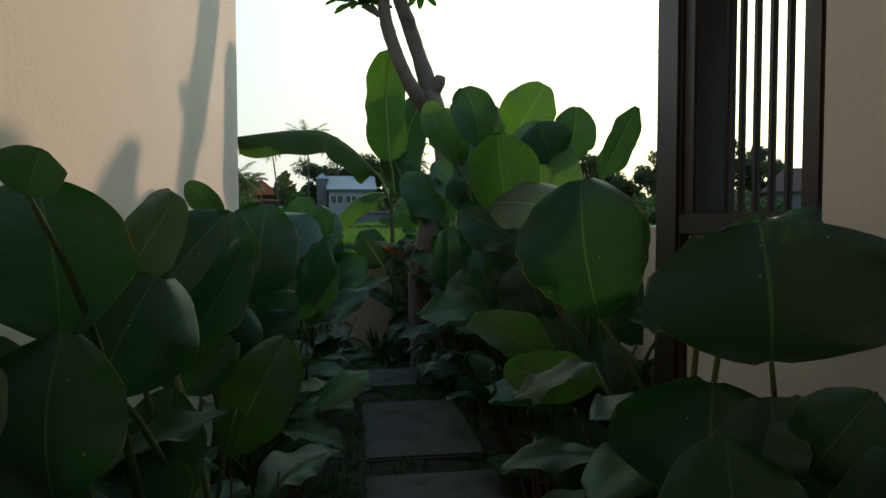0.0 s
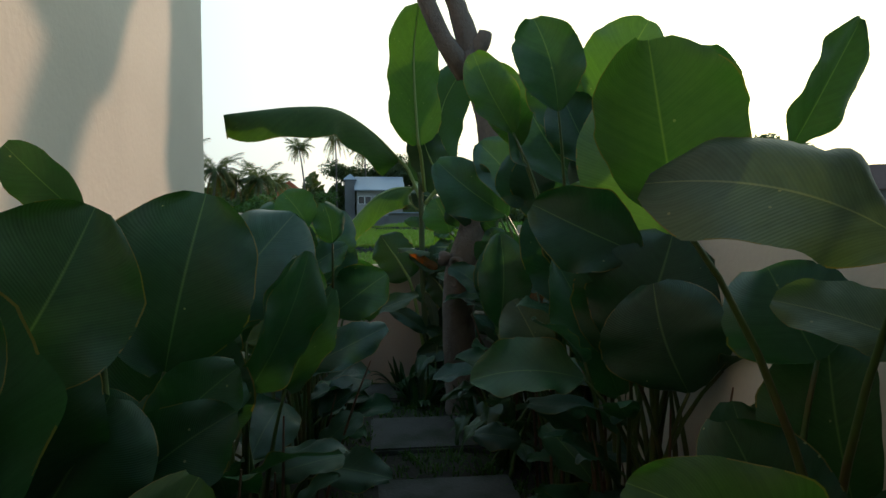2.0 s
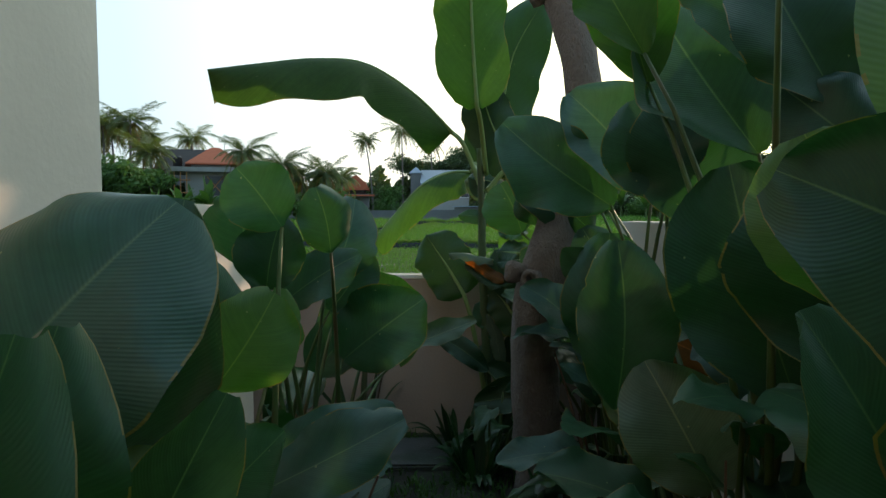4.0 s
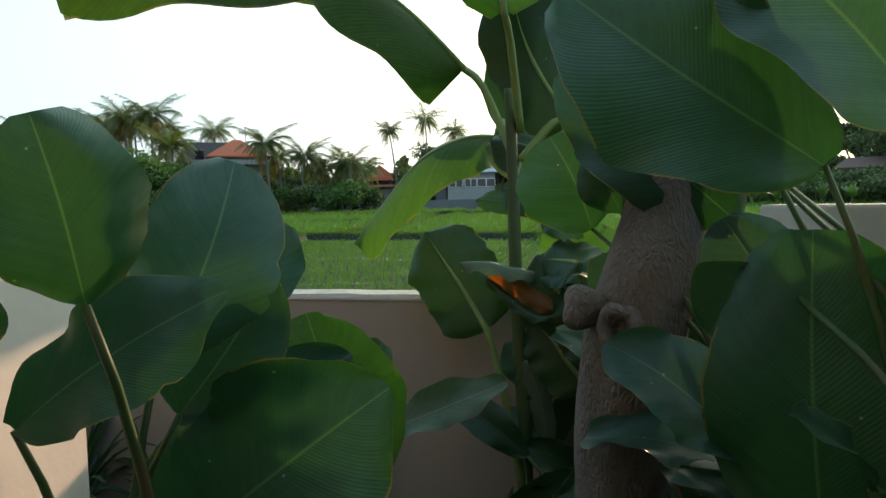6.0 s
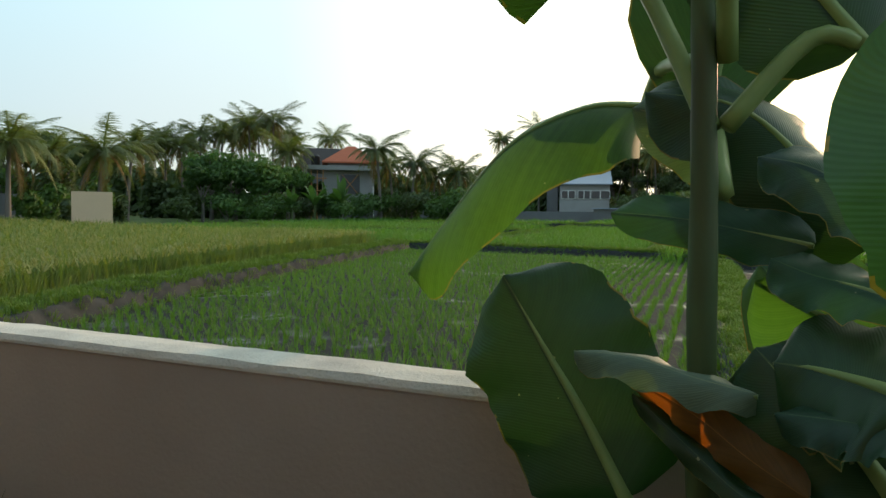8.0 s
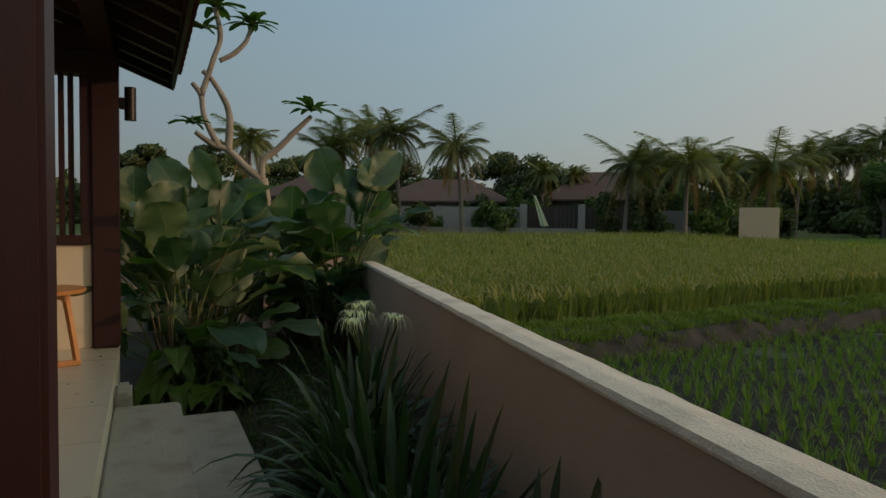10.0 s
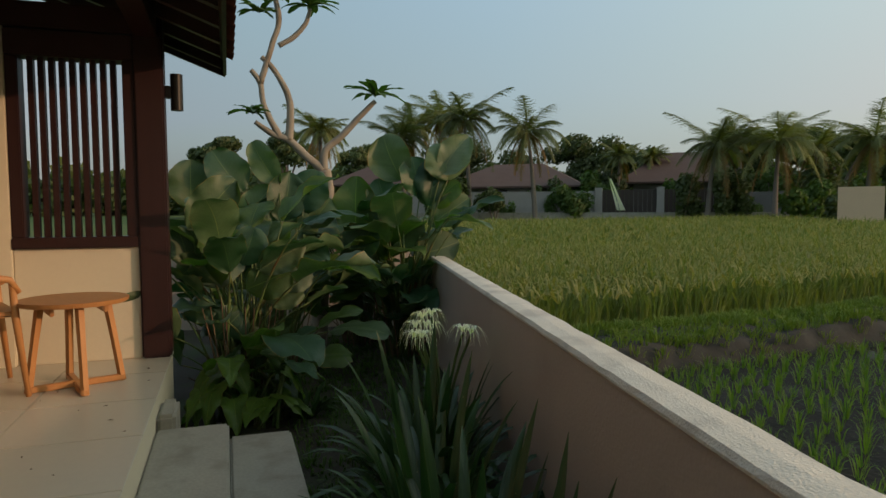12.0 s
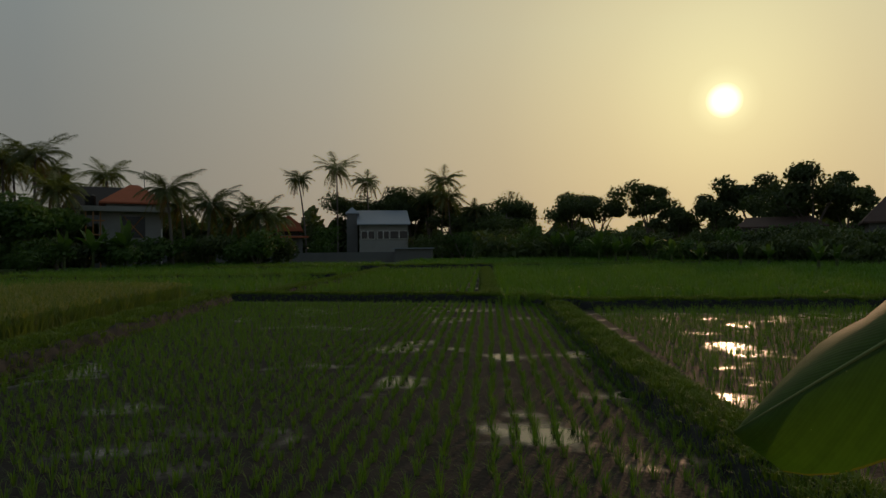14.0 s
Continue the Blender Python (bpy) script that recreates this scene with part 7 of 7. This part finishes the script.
for s in (-1, 1):
    part("scaffold_pole", tube(bmesh.new(), [(0.15 - 0.7 * s, 0.15, 2.3), (0.15 + 0.7 * s, 0.15, 4.0)], [0.04, 0.04], 5), TEAK, h)
for px in (-3.2, -2.7, -2.2):
    part("scaffold_pole", tube(bmesh.new(), [(px, -0.4, -0.2), (px, -0.4, 4.3)], [0.05, 0.05], 5), TEAK, h)
for pz in (1.4, 2.5, 3.6):
    part("scaffold_pole", tube(bmesh.new(), [(-3.4, -0.42, pz), (-1.9, -0.42, pz)], [0.05, 0.05], 5), TEAK, h)
part("pipe", tube(bmesh.new(), [(2.2, -0.05, 0), (2.2, -0.05, 3.0)], [0.06, 0.06], 6), WHITE_FRAME, h, "white downpipe")
part("water_tank", tube(bmesh.new(), [(-2.9, 2, 4.75), (-2.9, 2, 4.9), (-2.9, 2, 5.7), (-2.9, 2, 5.85)], [0.35, 0.4, 0.4, 0.2], 12), BLACK, h, "dark water tank on the canopy")
part("aerial", tube(bmesh.new(), [(1.1, 2.5, 6.5), (1.1, 2.5, 8.0)], [0.03, 0.02], 5), BLACK, h)
tagged(h, "unfinished grey house with a red hip roof and scaffolding", "house")
h = house_at(-35.5, 62, 32)
boxed("wall", (-3, 3, 0, 4, -0.3, 5.0), FAR_WALL_GREY, h)
hip_roof("roof", 6.5, 4, 5.0, 7.3, GATE, h, 0.8).matrix_basis = pose(0, 2, 0)
tagged(h, "house with a dark pitched roof behind the palms", "house")

# white house with the metal roof
h = house_at(-14.3, 86, 11)
boxed("wall", (-3.0, 3.0, 0, 5, 1.0, 4.55), FAR_WALL, h)
boxed("wall", (-3.2, 3.4, -0.2, 5.2, -0.5, 1.0), FAR_WALL_GREY, h, "grey block base")
bm = bmesh.new()
for xx in (-3.3, 3.3):
    for yy, zz in ((-0.6, 4.5), (-0.6, 4.62), (5.6, 6.6), (5.6, 6.72)):
        bm.verts.new((xx, yy, zz))
bmesh.ops.convex_hull(bm, input=bm.verts)
part("roof", bm, ROOF_METAL, h, "grey-blue sheet metal roof")
for wx, ww in ((-1.95, 1.7), (-0.05, 1.5), (1.9, 2.3)):
    window_part(h, wx, -0.02, 2.75, ww, 1.05, 2)
boxed("wall", (-4.6, -3.25, 1.5, 3.5, -0.5, 6.0), FAR_WALL_GREY, h, "narrow tower beside the house")
hip_roof("tower_roof", 1.4, 2.0, 6.0, 6.9, ROOF_METAL, h, 0.05, 0.15).matrix_basis = pose(-3.9, 2.5, 0)
tagged(h, "white house with strip windows and a metal roof", "house")
h = house_at(-24.8, 81, 16)
boxed("wall", (-1.6, 1.6, 0, 4, -0.5, 3.2), FAR_WALL_GREY, h)
boxed("wall", (-1.2, 1.2, 0.3, 3.6, 3.2, 4.2), TIMBER, h, "dark red upper storey")
bm = bmesh.new()
for yy in (-0.4, 4.2):
    for xx, zz in ((-1.7, 3.7), (-1.25, 4.6), (0, 5.6), (1.25, 4.6), (1.7, 3.7)):
        bm.verts.new((xx, yy, zz))
bmesh.ops.convex_hull(bm, input=bm.verts)
part("roof", bm, ROOF_RED, h, "curved red gable roof")
boxed("canopy", (-2.3, 2.3, -0.9, 0.4, 2.9, 3.1), ROOF_RED, h)
for wx in (-0.6, 0.6):
    window_part(h, wx, 0.28, 3.4, 0.8, 0.8, 1, TIMBER)
tagged(h, "small dark red gabled house", "house")
h = house_at(22.5, 60.5, -20)
boxed("wall", (-3, 3, 0, 4, -0.3, 2.6), FAR_WALL_GREY, h)
hip_roof("roof", 6, 4, 2.6, 3.6, ROOF_BROWN, h, 0.8).matrix_basis = pose(0, 2, 0)
for wx in (-1.9, -0.6):
    window_part(h, wx, -0.02, 1.5, 0.6, 1.1, 1)
tagged(h, "low grey house half hidden by trees", "house")
h = house_at(27, 50, -25)
boxed("wall", (-3, 3, 0, 4, -0.3, 2.6), FAR_WALL_GREY, h)
hip_roof("roof", 6, 4, 2.6, 4.6, ROOF_BROWN, h, 0.6).matrix_basis = pose(0, 2, 0)
tagged(h, "house with a brown tiled roof", "house")
far_wall = empty("wall_far_field")
tagged(far_wall, "dark block wall behind the far paddies", "wall", kind="structure")
boxed("wall_body", (-33, -8, 77.5, 77.8, 0.3, 2.1), FAR_WALL_GREY, far_wall)
shed = empty("shed", pose(-9.5, 76, 1.0))
boxed("wall", (-2.0, 2.0, 0, 2, -0.3, 1.4), FAR_WALL_GREY, shed)
boxed("roof", (-2.2, 2.2, -0.3, 2.2, 1.4, 1.5), ROOF_METAL, shed)
tagged(shed, "low block shed with a flat sheet roof", "shed")
pole = empty("utility_pole", pose(1.0, 90, 1.0))
part("pole", tube(bmesh.new(), [(0, 0, -0.3), (0, 0, 6.0)], [0.14, 0.11], 8), PALM_BARK, pole)
boxed("crossarm", (-0.8, 0.8, -0.06, 0.06, 5.3, 5.45), PALM_BARK, pole)
part("cable", tube(bmesh.new(), bezier((-0.7, 0, 5.5), (-6, 0, 4.9), (-12, 0, 5.2), 8), [0.03] * 9, 4), BLACK, pole)
part("cable", tube(bmesh.new(), bezier((0.7, 0, 5.5), (6, 0, 5.0), (12, 0, 5.3), 8), [0.03] * 9, 4), BLACK, pole)
tagged(pole, "utility pole with a crossarm and cables", "pole")

# compound across the ripe field: wall, gates, brown roofs
comp = pose(-38.3, 23.6, 0.85, 0, 0, 65)
cw = empty("wall_compound", comp)
tagged(cw, "pale compound wall with a low concrete kerb at the field", "wall", kind="structure")
boxed("wall_body", (-16.5, -3.9, 0, 0.2, -0.4, 1.65), FAR_WALL, cw)
boxed("wall_body", (3.7, 9.5, 0, 0.2, -0.4, 1.5), FAR_WALL_GREY, cw)
boxed("kerb", (-17, 10.5, -1.6, -1.35, -0.6, 0.33), CONCRETE, cw)
for gx in (-3.65, 0.0, 3.45):
    p = boxed("gate_pillar", (gx - 0.22, gx + 0.22, -0.2, 0.25, -0.4, 1.85), FAR_WALL, None)
    p.matrix_basis = comp
    tagged(p, "pale square gate pillar", "pillar", "gate pillars")
for a, b in ((-3.42, -0.23), (0.23, 3.22)):
    g = empty("gate", comp @ pose((a + b) / 2, 0, 0))
    n = 12
    w = (b - a) / n
    for i in range(n):
        boxed("board", (-(b - a) / 2 + i * w + 0.008, -(b - a) / 2 + (i + 1) * w - 0.008, -0.02, 0.02, -0.3, 1.7), GATE, g, bevel=0)
    tagged(g, "dark boarded double gate in the compound wall", "gate", "compound gates")
for hx, hy, w, d, z0, z1 in ((-10, 7, 9, 7, 2.0, 3.9), (1.5, 8, 7, 7, 2.2, 4.5), (-20, 9, 9, 7, 2.4, 4.6)):
    h = empty("house", comp @ pose(hx, hy, 0))
    boxed("wall", (-w / 2 + .3, w / 2 - .3, -d / 2 + .3, d / 2 - .3, -0.5, z0), FAR_WALL, h)
    hip_roof("roof", w, d, z0, z1, ROOF_BROWN, h, 0.4, 0.7)
    window_part(h, -1.0, -d / 2 + 0.28, 0.6, 1.6, 1.3, 2, TIMBER)
    tagged(h, "low house with a brown tiled hip roof behind the wall", "house", "compound houses")
flag = empty("banner", comp @ pose(-2.7, -0.9, 0))
part("banner_pole", tube(bmesh.new(), bezier((0.55, 0, -0.4), (0.2, 0, 1.4), (-0.35, 0, 2.5), 8), [0.03] * 9, 5), STEM_PALE, flag)
bm = bmesh.new()
cl = [[bm.verts.new((-0.3 + 0.5 * t + s * (0.16 + 0.34 * t), 0.03 * math.sin(6 * t + s), 2.35 - 1.9 * t)) for s in (0, 1)] for t in (i / 8 for i in range(9))]
for a, b in zip(cl, cl[1:]):
    bm.faces.new((a[0], a[1], b[1], b[0]))
part("cloth", bm, CURTAIN, flag, "limp white cloth")
tagged(flag, "white banner on a bent bamboo pole", "banner")
block = boxed("wall_stub", (-0.78, 0.78, 0, 0.25, -0.3, 1.1), material("stub_render", (0.6, 0.45, 0.3), 0.9, 0.12, 2.0, 20.0, 0.2), None)
block.matrix_basis = pose(-24.2, 25.1, 1.15, 0, 0, 50)
tagged(block, "short stretch of cream rendered wall at the field's corner", "wall", kind="structure")

def far_woods(name, a0, a1, r0, r1, height, count, seed, mat, size):
    """Distant undergrowth and woods: leaf pieces in an uneven band."""
    r = random.Random(seed)
    vs, fs = [], []
    for _ in range(count):
        a = radians(r.uniform(a0, a1))
        d = r.uniform(r0, r1)
        x, y = -0.5 - d * math.sin(a), 5.5 + d * math.cos(a)
        top = height * (0.65 + 0.5 * noise.noise((a * 14, seed, 0)) + 0.3 * noise.noise((a * 45, seed, 5)))
        z = lift(x, y) + max(0.3, top) * r.random() ** 0.8
        n = Vector((r.gauss(0, 1), r.gauss(0, 1), r.gauss(0, 1))).normalized()
        s = n.orthogonal().normalized() * size * r.uniform(0.6, 1.4)
        q = n.cross(s) * 0.6
        p = Vector((x, y, z))
        k = len(vs)
        vs += [p - s, p - q, p + s, p + q]
        fs.append((k, k + 1, k + 2, k + 3))
    me = bpy.data.meshes.new(name)
    me.from_pydata([tuple(v) for v in vs], [], fs)
    return tagged(mesh_part(name, me, mat), "dark band of distant trees and undergrowth", "woods", kind="stuff")


far_woods("far_woods", 8, 62, 92, 110, 9.5, 34000, 1, CROWN, 0.5)
far_woods("far_woods", -60, 8, 92, 112, 7.0, 24000, 2, CROWN, 0.5)
far_woods("far_woods", 62, 130, 62, 80, 6.0, 22000, 3, CROWN, 0.45)
far_woods("undergrowth", 24, 47, 60, 68, 5.0, 22000, 4, CROWN, 0.3)
far_woods("undergrowth", -40, 2, 64, 76, 3.6, 14000, 5, CROWN, 0.32)
far_woods("undergrowth", 48, 58, 45, 50, 2.4, 5000, 6, CROWN, 0.25)
# planting inside the compound, seen over its wall
for k, (lx, ly, hh, ww) in enumerate(((-14, 2.2, 2.6, 3.0), (-7.4, 2.4, 2.9, 2.4), (-5.2, 2.6, 3.3, 2.6), (-2.6, 3.0, 3.7, 3.2), (0.8, 2.2, 2.7, 1.8), (4.3, 1.8, 3.4, 2.4), (6.4, 1.4, 4.3, 3.2), (8.6, 0.8, 4.0, 3.0), (10.6, 0.4, 3.0, 2.6))):
    at = comp @ Vector((lx, ly, 0))
    bush_at(at.x, at.y, hh, ww, 700 + k, CROWN if k % 2 else CROWN_LIGHT, label="dark garden shrub behind the compound wall")
for k, (lx, hh) in enumerate(((-24, 6.5), (-17, 6.0), (-12.5, 5.2), (-6, 6.2), (-2.5, 5.4), (5.5, 6.0), (9, 6.6), (13, 6.4))):
    at = comp @ Vector((lx, 14.5, 0))
    tree_at(at.x, at.y, hh, 6.0, 720 + k, label="dark leafy tree behind the compound houses")
for k, (lx, ly, hh) in enumerate(((-9.3, -0.8, 1.5), (-6.3, -0.7, 1.9), (-4.7, -0.8, 1.7), (-13, -0.8, 1.0), (5.0, -0.8, 1.4))):
    at = comp @ Vector((lx, ly, 0))
    bush_at(at.x, at.y, hh, 1.1, 740 + k, size=0.09, leaves=120, label="thin young shrub in front of the compound wall")
palm(-38.7, 8.2, 4.6, 0, 2.5, 0.4)
palm(-42.5, 10.5, 6.5, 1, 2.3, 0.4)
palm(-36.3, 11.6, 5.4, 2, 2.5, 0.4)
palm(-34.6, 14.8, 4.4, 3, 2.5, 0.4)
palm(-41.6, 22.2, 3.9, 1, 1.4, 0.4)
palm(-44.6, 25.4, 4.3, 0, 1.4, 0.4)
palm(-33.1, 23.7, 3.7, 0, 2.5, 0.4)
palm(-30.6, 25.8, 3.8, 1, 2.5, 0.4)
palm(-31.4, 31.4, 4.2, 2, 2.5, 0.4)
palm(-38.2, 28.8, 4.8, 3, 2.0, 0.4)
palm(-35.4, 31.2, 4.3, 0, 2.0, 0.4)
palm(-34.9, 36.5, 5.2, 1, 2.2, 0.4)
palm(-40.4, 8.6, 5.5, 1, 2.0, 0.4)
palm(-34.5, 3.7, 4.5, 3, 2.0, 0.4)
palm(-44.2, 10.8, 6.8, 0, 2.0, 0.4)
palm(-46.0, 48.4, 6.8, 0, 2.7, 0.4)
palm(-47.7, 52.4, 7.1, 1, 2.7, 0.4)
palm(-45.2, 52.1, 6.6, 2, 2.7, 0.4)
palm(-46.7, 56.1, 7.7, 3, 2.7, 0.4)
palm(-44.1, 55.7, 7.8, 0, 2.7, 0.4)
palm(-45.9, 59.4, 8.8, 1, 2.7, 0.4)
palm(-40.6, 56.0, 8.8, 2, 2.7, 0.4)
palm(-37.8, 55.6, 8.8, 3, 2.7, 0.4)
palm(-43.6, 61.3, 8.7, 0, 2.7, 0.4)
palm(-38.9, 59.8, 7.8, 1, 2.7, 0.4)
palm(-40.0, 68.6, 8.5, 2, 2.7, 0.4)
palm(-32.8, 51.8, 5.7, 3, 2.7, 0.4)
palm(-51.3, 54.5, 6.4, 2, 2.7, 0.4)
palm(-51.4, 60.0, 7.2, 0, 2.7, 0.4)
palm(-46.4, 61.6, 7.7, 3, 2.7, 0.4)
palm(-42.8, 64.3, 8.1, 2, 2.7, 0.4)
palm(-24.5, 52.0, 5.4, 0, 2.5, 0.4)
palm(-23.6, 55.8, 4.6, 1, 2.5, 0.4)
palm(-23.2, 59.3, 4.2, 2, 2.2, 0.4)
palm(-19.6, 57.4, 4.0, 3, 2.5, 0.4)
palm(-20.1, 62.5, 4.3, 1, 2.0, 0.4)
palm(-26.3, 57.8, 5.1, 3, 2.2, 0.4)
palm(-24.7, 88.3, 10.4, 0, 2.3, 1.0)
palm(-21.3, 91.3, 12.2, 1, 3.1, 0.4)
palm(-17.2, 92.1, 10.6, 2, 2.9, 0.4)
palm(-7.5, 91.4, 10.2, 3, 3.2, 0.4)
palm(-6.1, 89.4, 8.4, 1, 2.9, 0.4)
palm(-9.4, 95.2, 9.2, 0, 2.9, 0.4)
palm(-3.2, 89.6, 6.3, 2, 2.3, 0.4)
tree_at(-20.4, 95.6, 9.8, 8.7, 200)
tree_at(-14.7, 96.6, 10.4, 7.2, 201)
tree_at(-12.2, 98.9, 10.1, 7.3, 202)
tree_at(-4.7, 97.5, 7.7, 7.2, 203)
tree_at(1.4, 93.5, 8.2, 8.4, 204)
tree_at(-0.9, 89.6, 6.3, 7.3, 205)
tree_at(-12.0, 96.7, 10.0, 7.2, 220)
tree_at(-9.4, 95.0, 10.2, 5.4, 221)
tree_at(-6.2, 93.2, 8.0, 6.8, 222)
tree_at(-2.4, 91.3, 6.9, 6.7, 223)
tree_at(1.7, 93.3, 8.1, 6.8, 224)
tree_at(8.3, 82.8, 8.1, 6.7, 225)
tree_at(11.5, 82.3, 7.8, 6.7, 226)
tree_at(16.5, 79.2, 8.8, 6.2, 227)
tree_at(18.8, 76.6, 5.3, 5.1, 228)
tree_at(21.2, 71.6, 6.6, 6.6, 229)
tree_at(24.3, 70.5, 8.2, 5.7, 230)
tree_at(25.4, 61.3, 7.8, 8.0, 231)
tree_at(28.5, 62.0, 6.0, 5.5, 232)
tree_at(24.8, 66.0, 5.8, 5.7, 233)
tree_at(27.9, 57.8, 2.6, 3.6, 234)
tree_at(-34.0, 45.9, 4.9, 5.4, 240, CROWN_LIGHT, base=0.35, leaves=200)
tree_at(-36.7, 46.3, 5.4, 4.7, 241, CROWN_LIGHT, base=0.35, leaves=200)
tree_at(-32.3, 47.2, 4.8, 4.9, 242, CROWN_LIGHT, base=0.35, leaves=200)
tree_at(-34.5, 42.9, 4.3, 3.5, 243, CROWN_LIGHT, base=0.35, leaves=200)
tree_at(-32.0, 49.9, 4.5, 4.2, 244, CROWN_LIGHT, base=0.35, leaves=200)
tree_at(-49.3, -5.5, 2.8, 6.5, 250)
tree_at(-51.5, -4.7, 6.2, 4.0, 251)
tree_at(-60.2, -0.7, 7.7, 4.7, 252)
tree_at(-60.5, 5.6, 6.2, 3.6, 253)
bush_at(-35.2, 42.2, 2.6, 3.9, 300, CROWN)
bush_at(-33.1, 44.1, 2.4, 4.7, 301)
bush_at(-29.6, 44.3, 2.4, 4.6, 302)
bush_at(-28.3, 47.6, 2.6, 3.9, 303, CROWN)
bush_at(-26.5, 48.7, 2.4, 3.9, 304)
bush_at(-25.1, 51.7, 2.4, 4.9, 305)
bush_at(-23.1, 53.8, 2.6, 5.0, 306, CROWN)
bush_at(-20.6, 54.9, 2.8, 4.6, 307)
bush_at(-18.7, 53.5, 3.0, 4.0, 308)
bush_at(-18.2, 56.8, 2.6, 3.3, 309, CROWN)
bush_at(-21.0, 83.1, 4.7, 4.8, 310)
bush_at(-5.3, 85.5, 4.1, 7.6, 311)
bush_at(-1.5, 83.6, 3.3, 6.7, 312, CROWN)
bush_at(2.5, 81.5, 2.8, 5.9, 313)
bush_at(-8.5, 85.0, 3.9, 5.5, 330, CROWN)
bush_at(-4.3, 83.3, 4.1, 6.1, 331)
bush_at(-0.3, 79.3, 4.0, 6.4, 332, CROWN)
bush_at(3.2, 75.2, 4.0, 6.0, 333)
bush_at(6.6, 68.9, 3.3, 5.5, 334, CROWN)
bush_at(9.1, 62.4, 3.0, 5.0, 335)
bush_at(11.8, 59.8, 2.7, 5.3, 336, CROWN)
bush_at(13.0, 53.3, 1.9, 4.3, 337)
bush_at(14.8, 50.6, 1.9, 4.6, 338, CROWN)
bush_at(17.8, 51.6, 1.8, 4.7, 339)
bush_at(18.8, 48.9, 1.6, 3.7, 340, CROWN)
bush_at(20.1, 46.1, 1.4, 4.0, 341)
bush_at(20.6, 43.5, 1.0, 3.4, 342, CROWN)
bush_at(8.8, 66.5, 2.2, 4.8, 343)
bush_at(16.8, 62.6, 2.9, 6.2, 344, CROWN)
bush_at(19.7, 59.4, 2.7, 6.0, 345)
bush_at(23.0, 58.0, 3.1, 6.0, 346, CROWN)
bush_at(25.1, 54.8, 2.5, 5.8, 347)
bush_at(-36.4, 11.2, 2.7, 1.6, 360, CROWN)
bush_at(-36.5, 10.1, 3.0, 1.9, 361)
bush_at(-40.0, 13.7, 2.2, 2.1, 362, CROWN)
bush_at(-39.7, 18.6, 2.4, 2.5, 363)
bush_at(-33.5, 25.0, 2.8, 2.3, 364, CROWN)
bush_at(-31.5, 28.0, 2.5, 2.6, 365)
bush_at(-27.4, 26.8, 1.5, 1.2, 366, CROWN)
bush_at(-40.9, 21.3, 2.4, 2.2, 367)
bush_at(-35.3, 23.8, 2.7, 2.0, 368, CROWN)
far_banana(5.8, 62.9, 3.1, 400)
far_banana(7.2, 56.6, 2.7, 401)
far_banana(8.9, 54.3, 2.5, 402)
far_banana(10.4, 54.0, 2.6, 403)
far_banana(10.3, 47.8, 1.9, 404)
far_banana(10.7, 43.5, 1.6, 405)
far_banana(12.7, 42.8, 1.6, 406)
far_banana(14.0, 42.3, 1.6, 407)
far_banana(14.4, 37.7, 1.6, 408)
far_banana(16.0, 39.2, 1.6, 409)
far_banana(7.7, 52.5, 2.2, 410)
far_banana(4.8, 65.0, 2.9, 411)
far_banana(-25.8, 48.0, 3.4, 420)
far_banana(-26.9, 46.1, 3.2, 421)
far_banana(-27.7, 44.4, 2.7, 422)
far_banana(-27.2, 48.3, 3.0, 423)
bush_at(17.8, 51.6, 2.8, 4.7, 380, CROWN)
bush_at(20.3, 50.5, 2.9, 5.2, 381, CROWN)
bush_at(21.8, 47.4, 2.6, 5.0, 382, CROWN)
bush_at(17.4, 47.4, 2.0, 3.6, 383, CROWN)
bush_at(19.9, 46.2, 1.9, 4.0, 384, CROWN)
bush_at(20.6, 43.5, 1.5, 3.4, 385, CROWN)
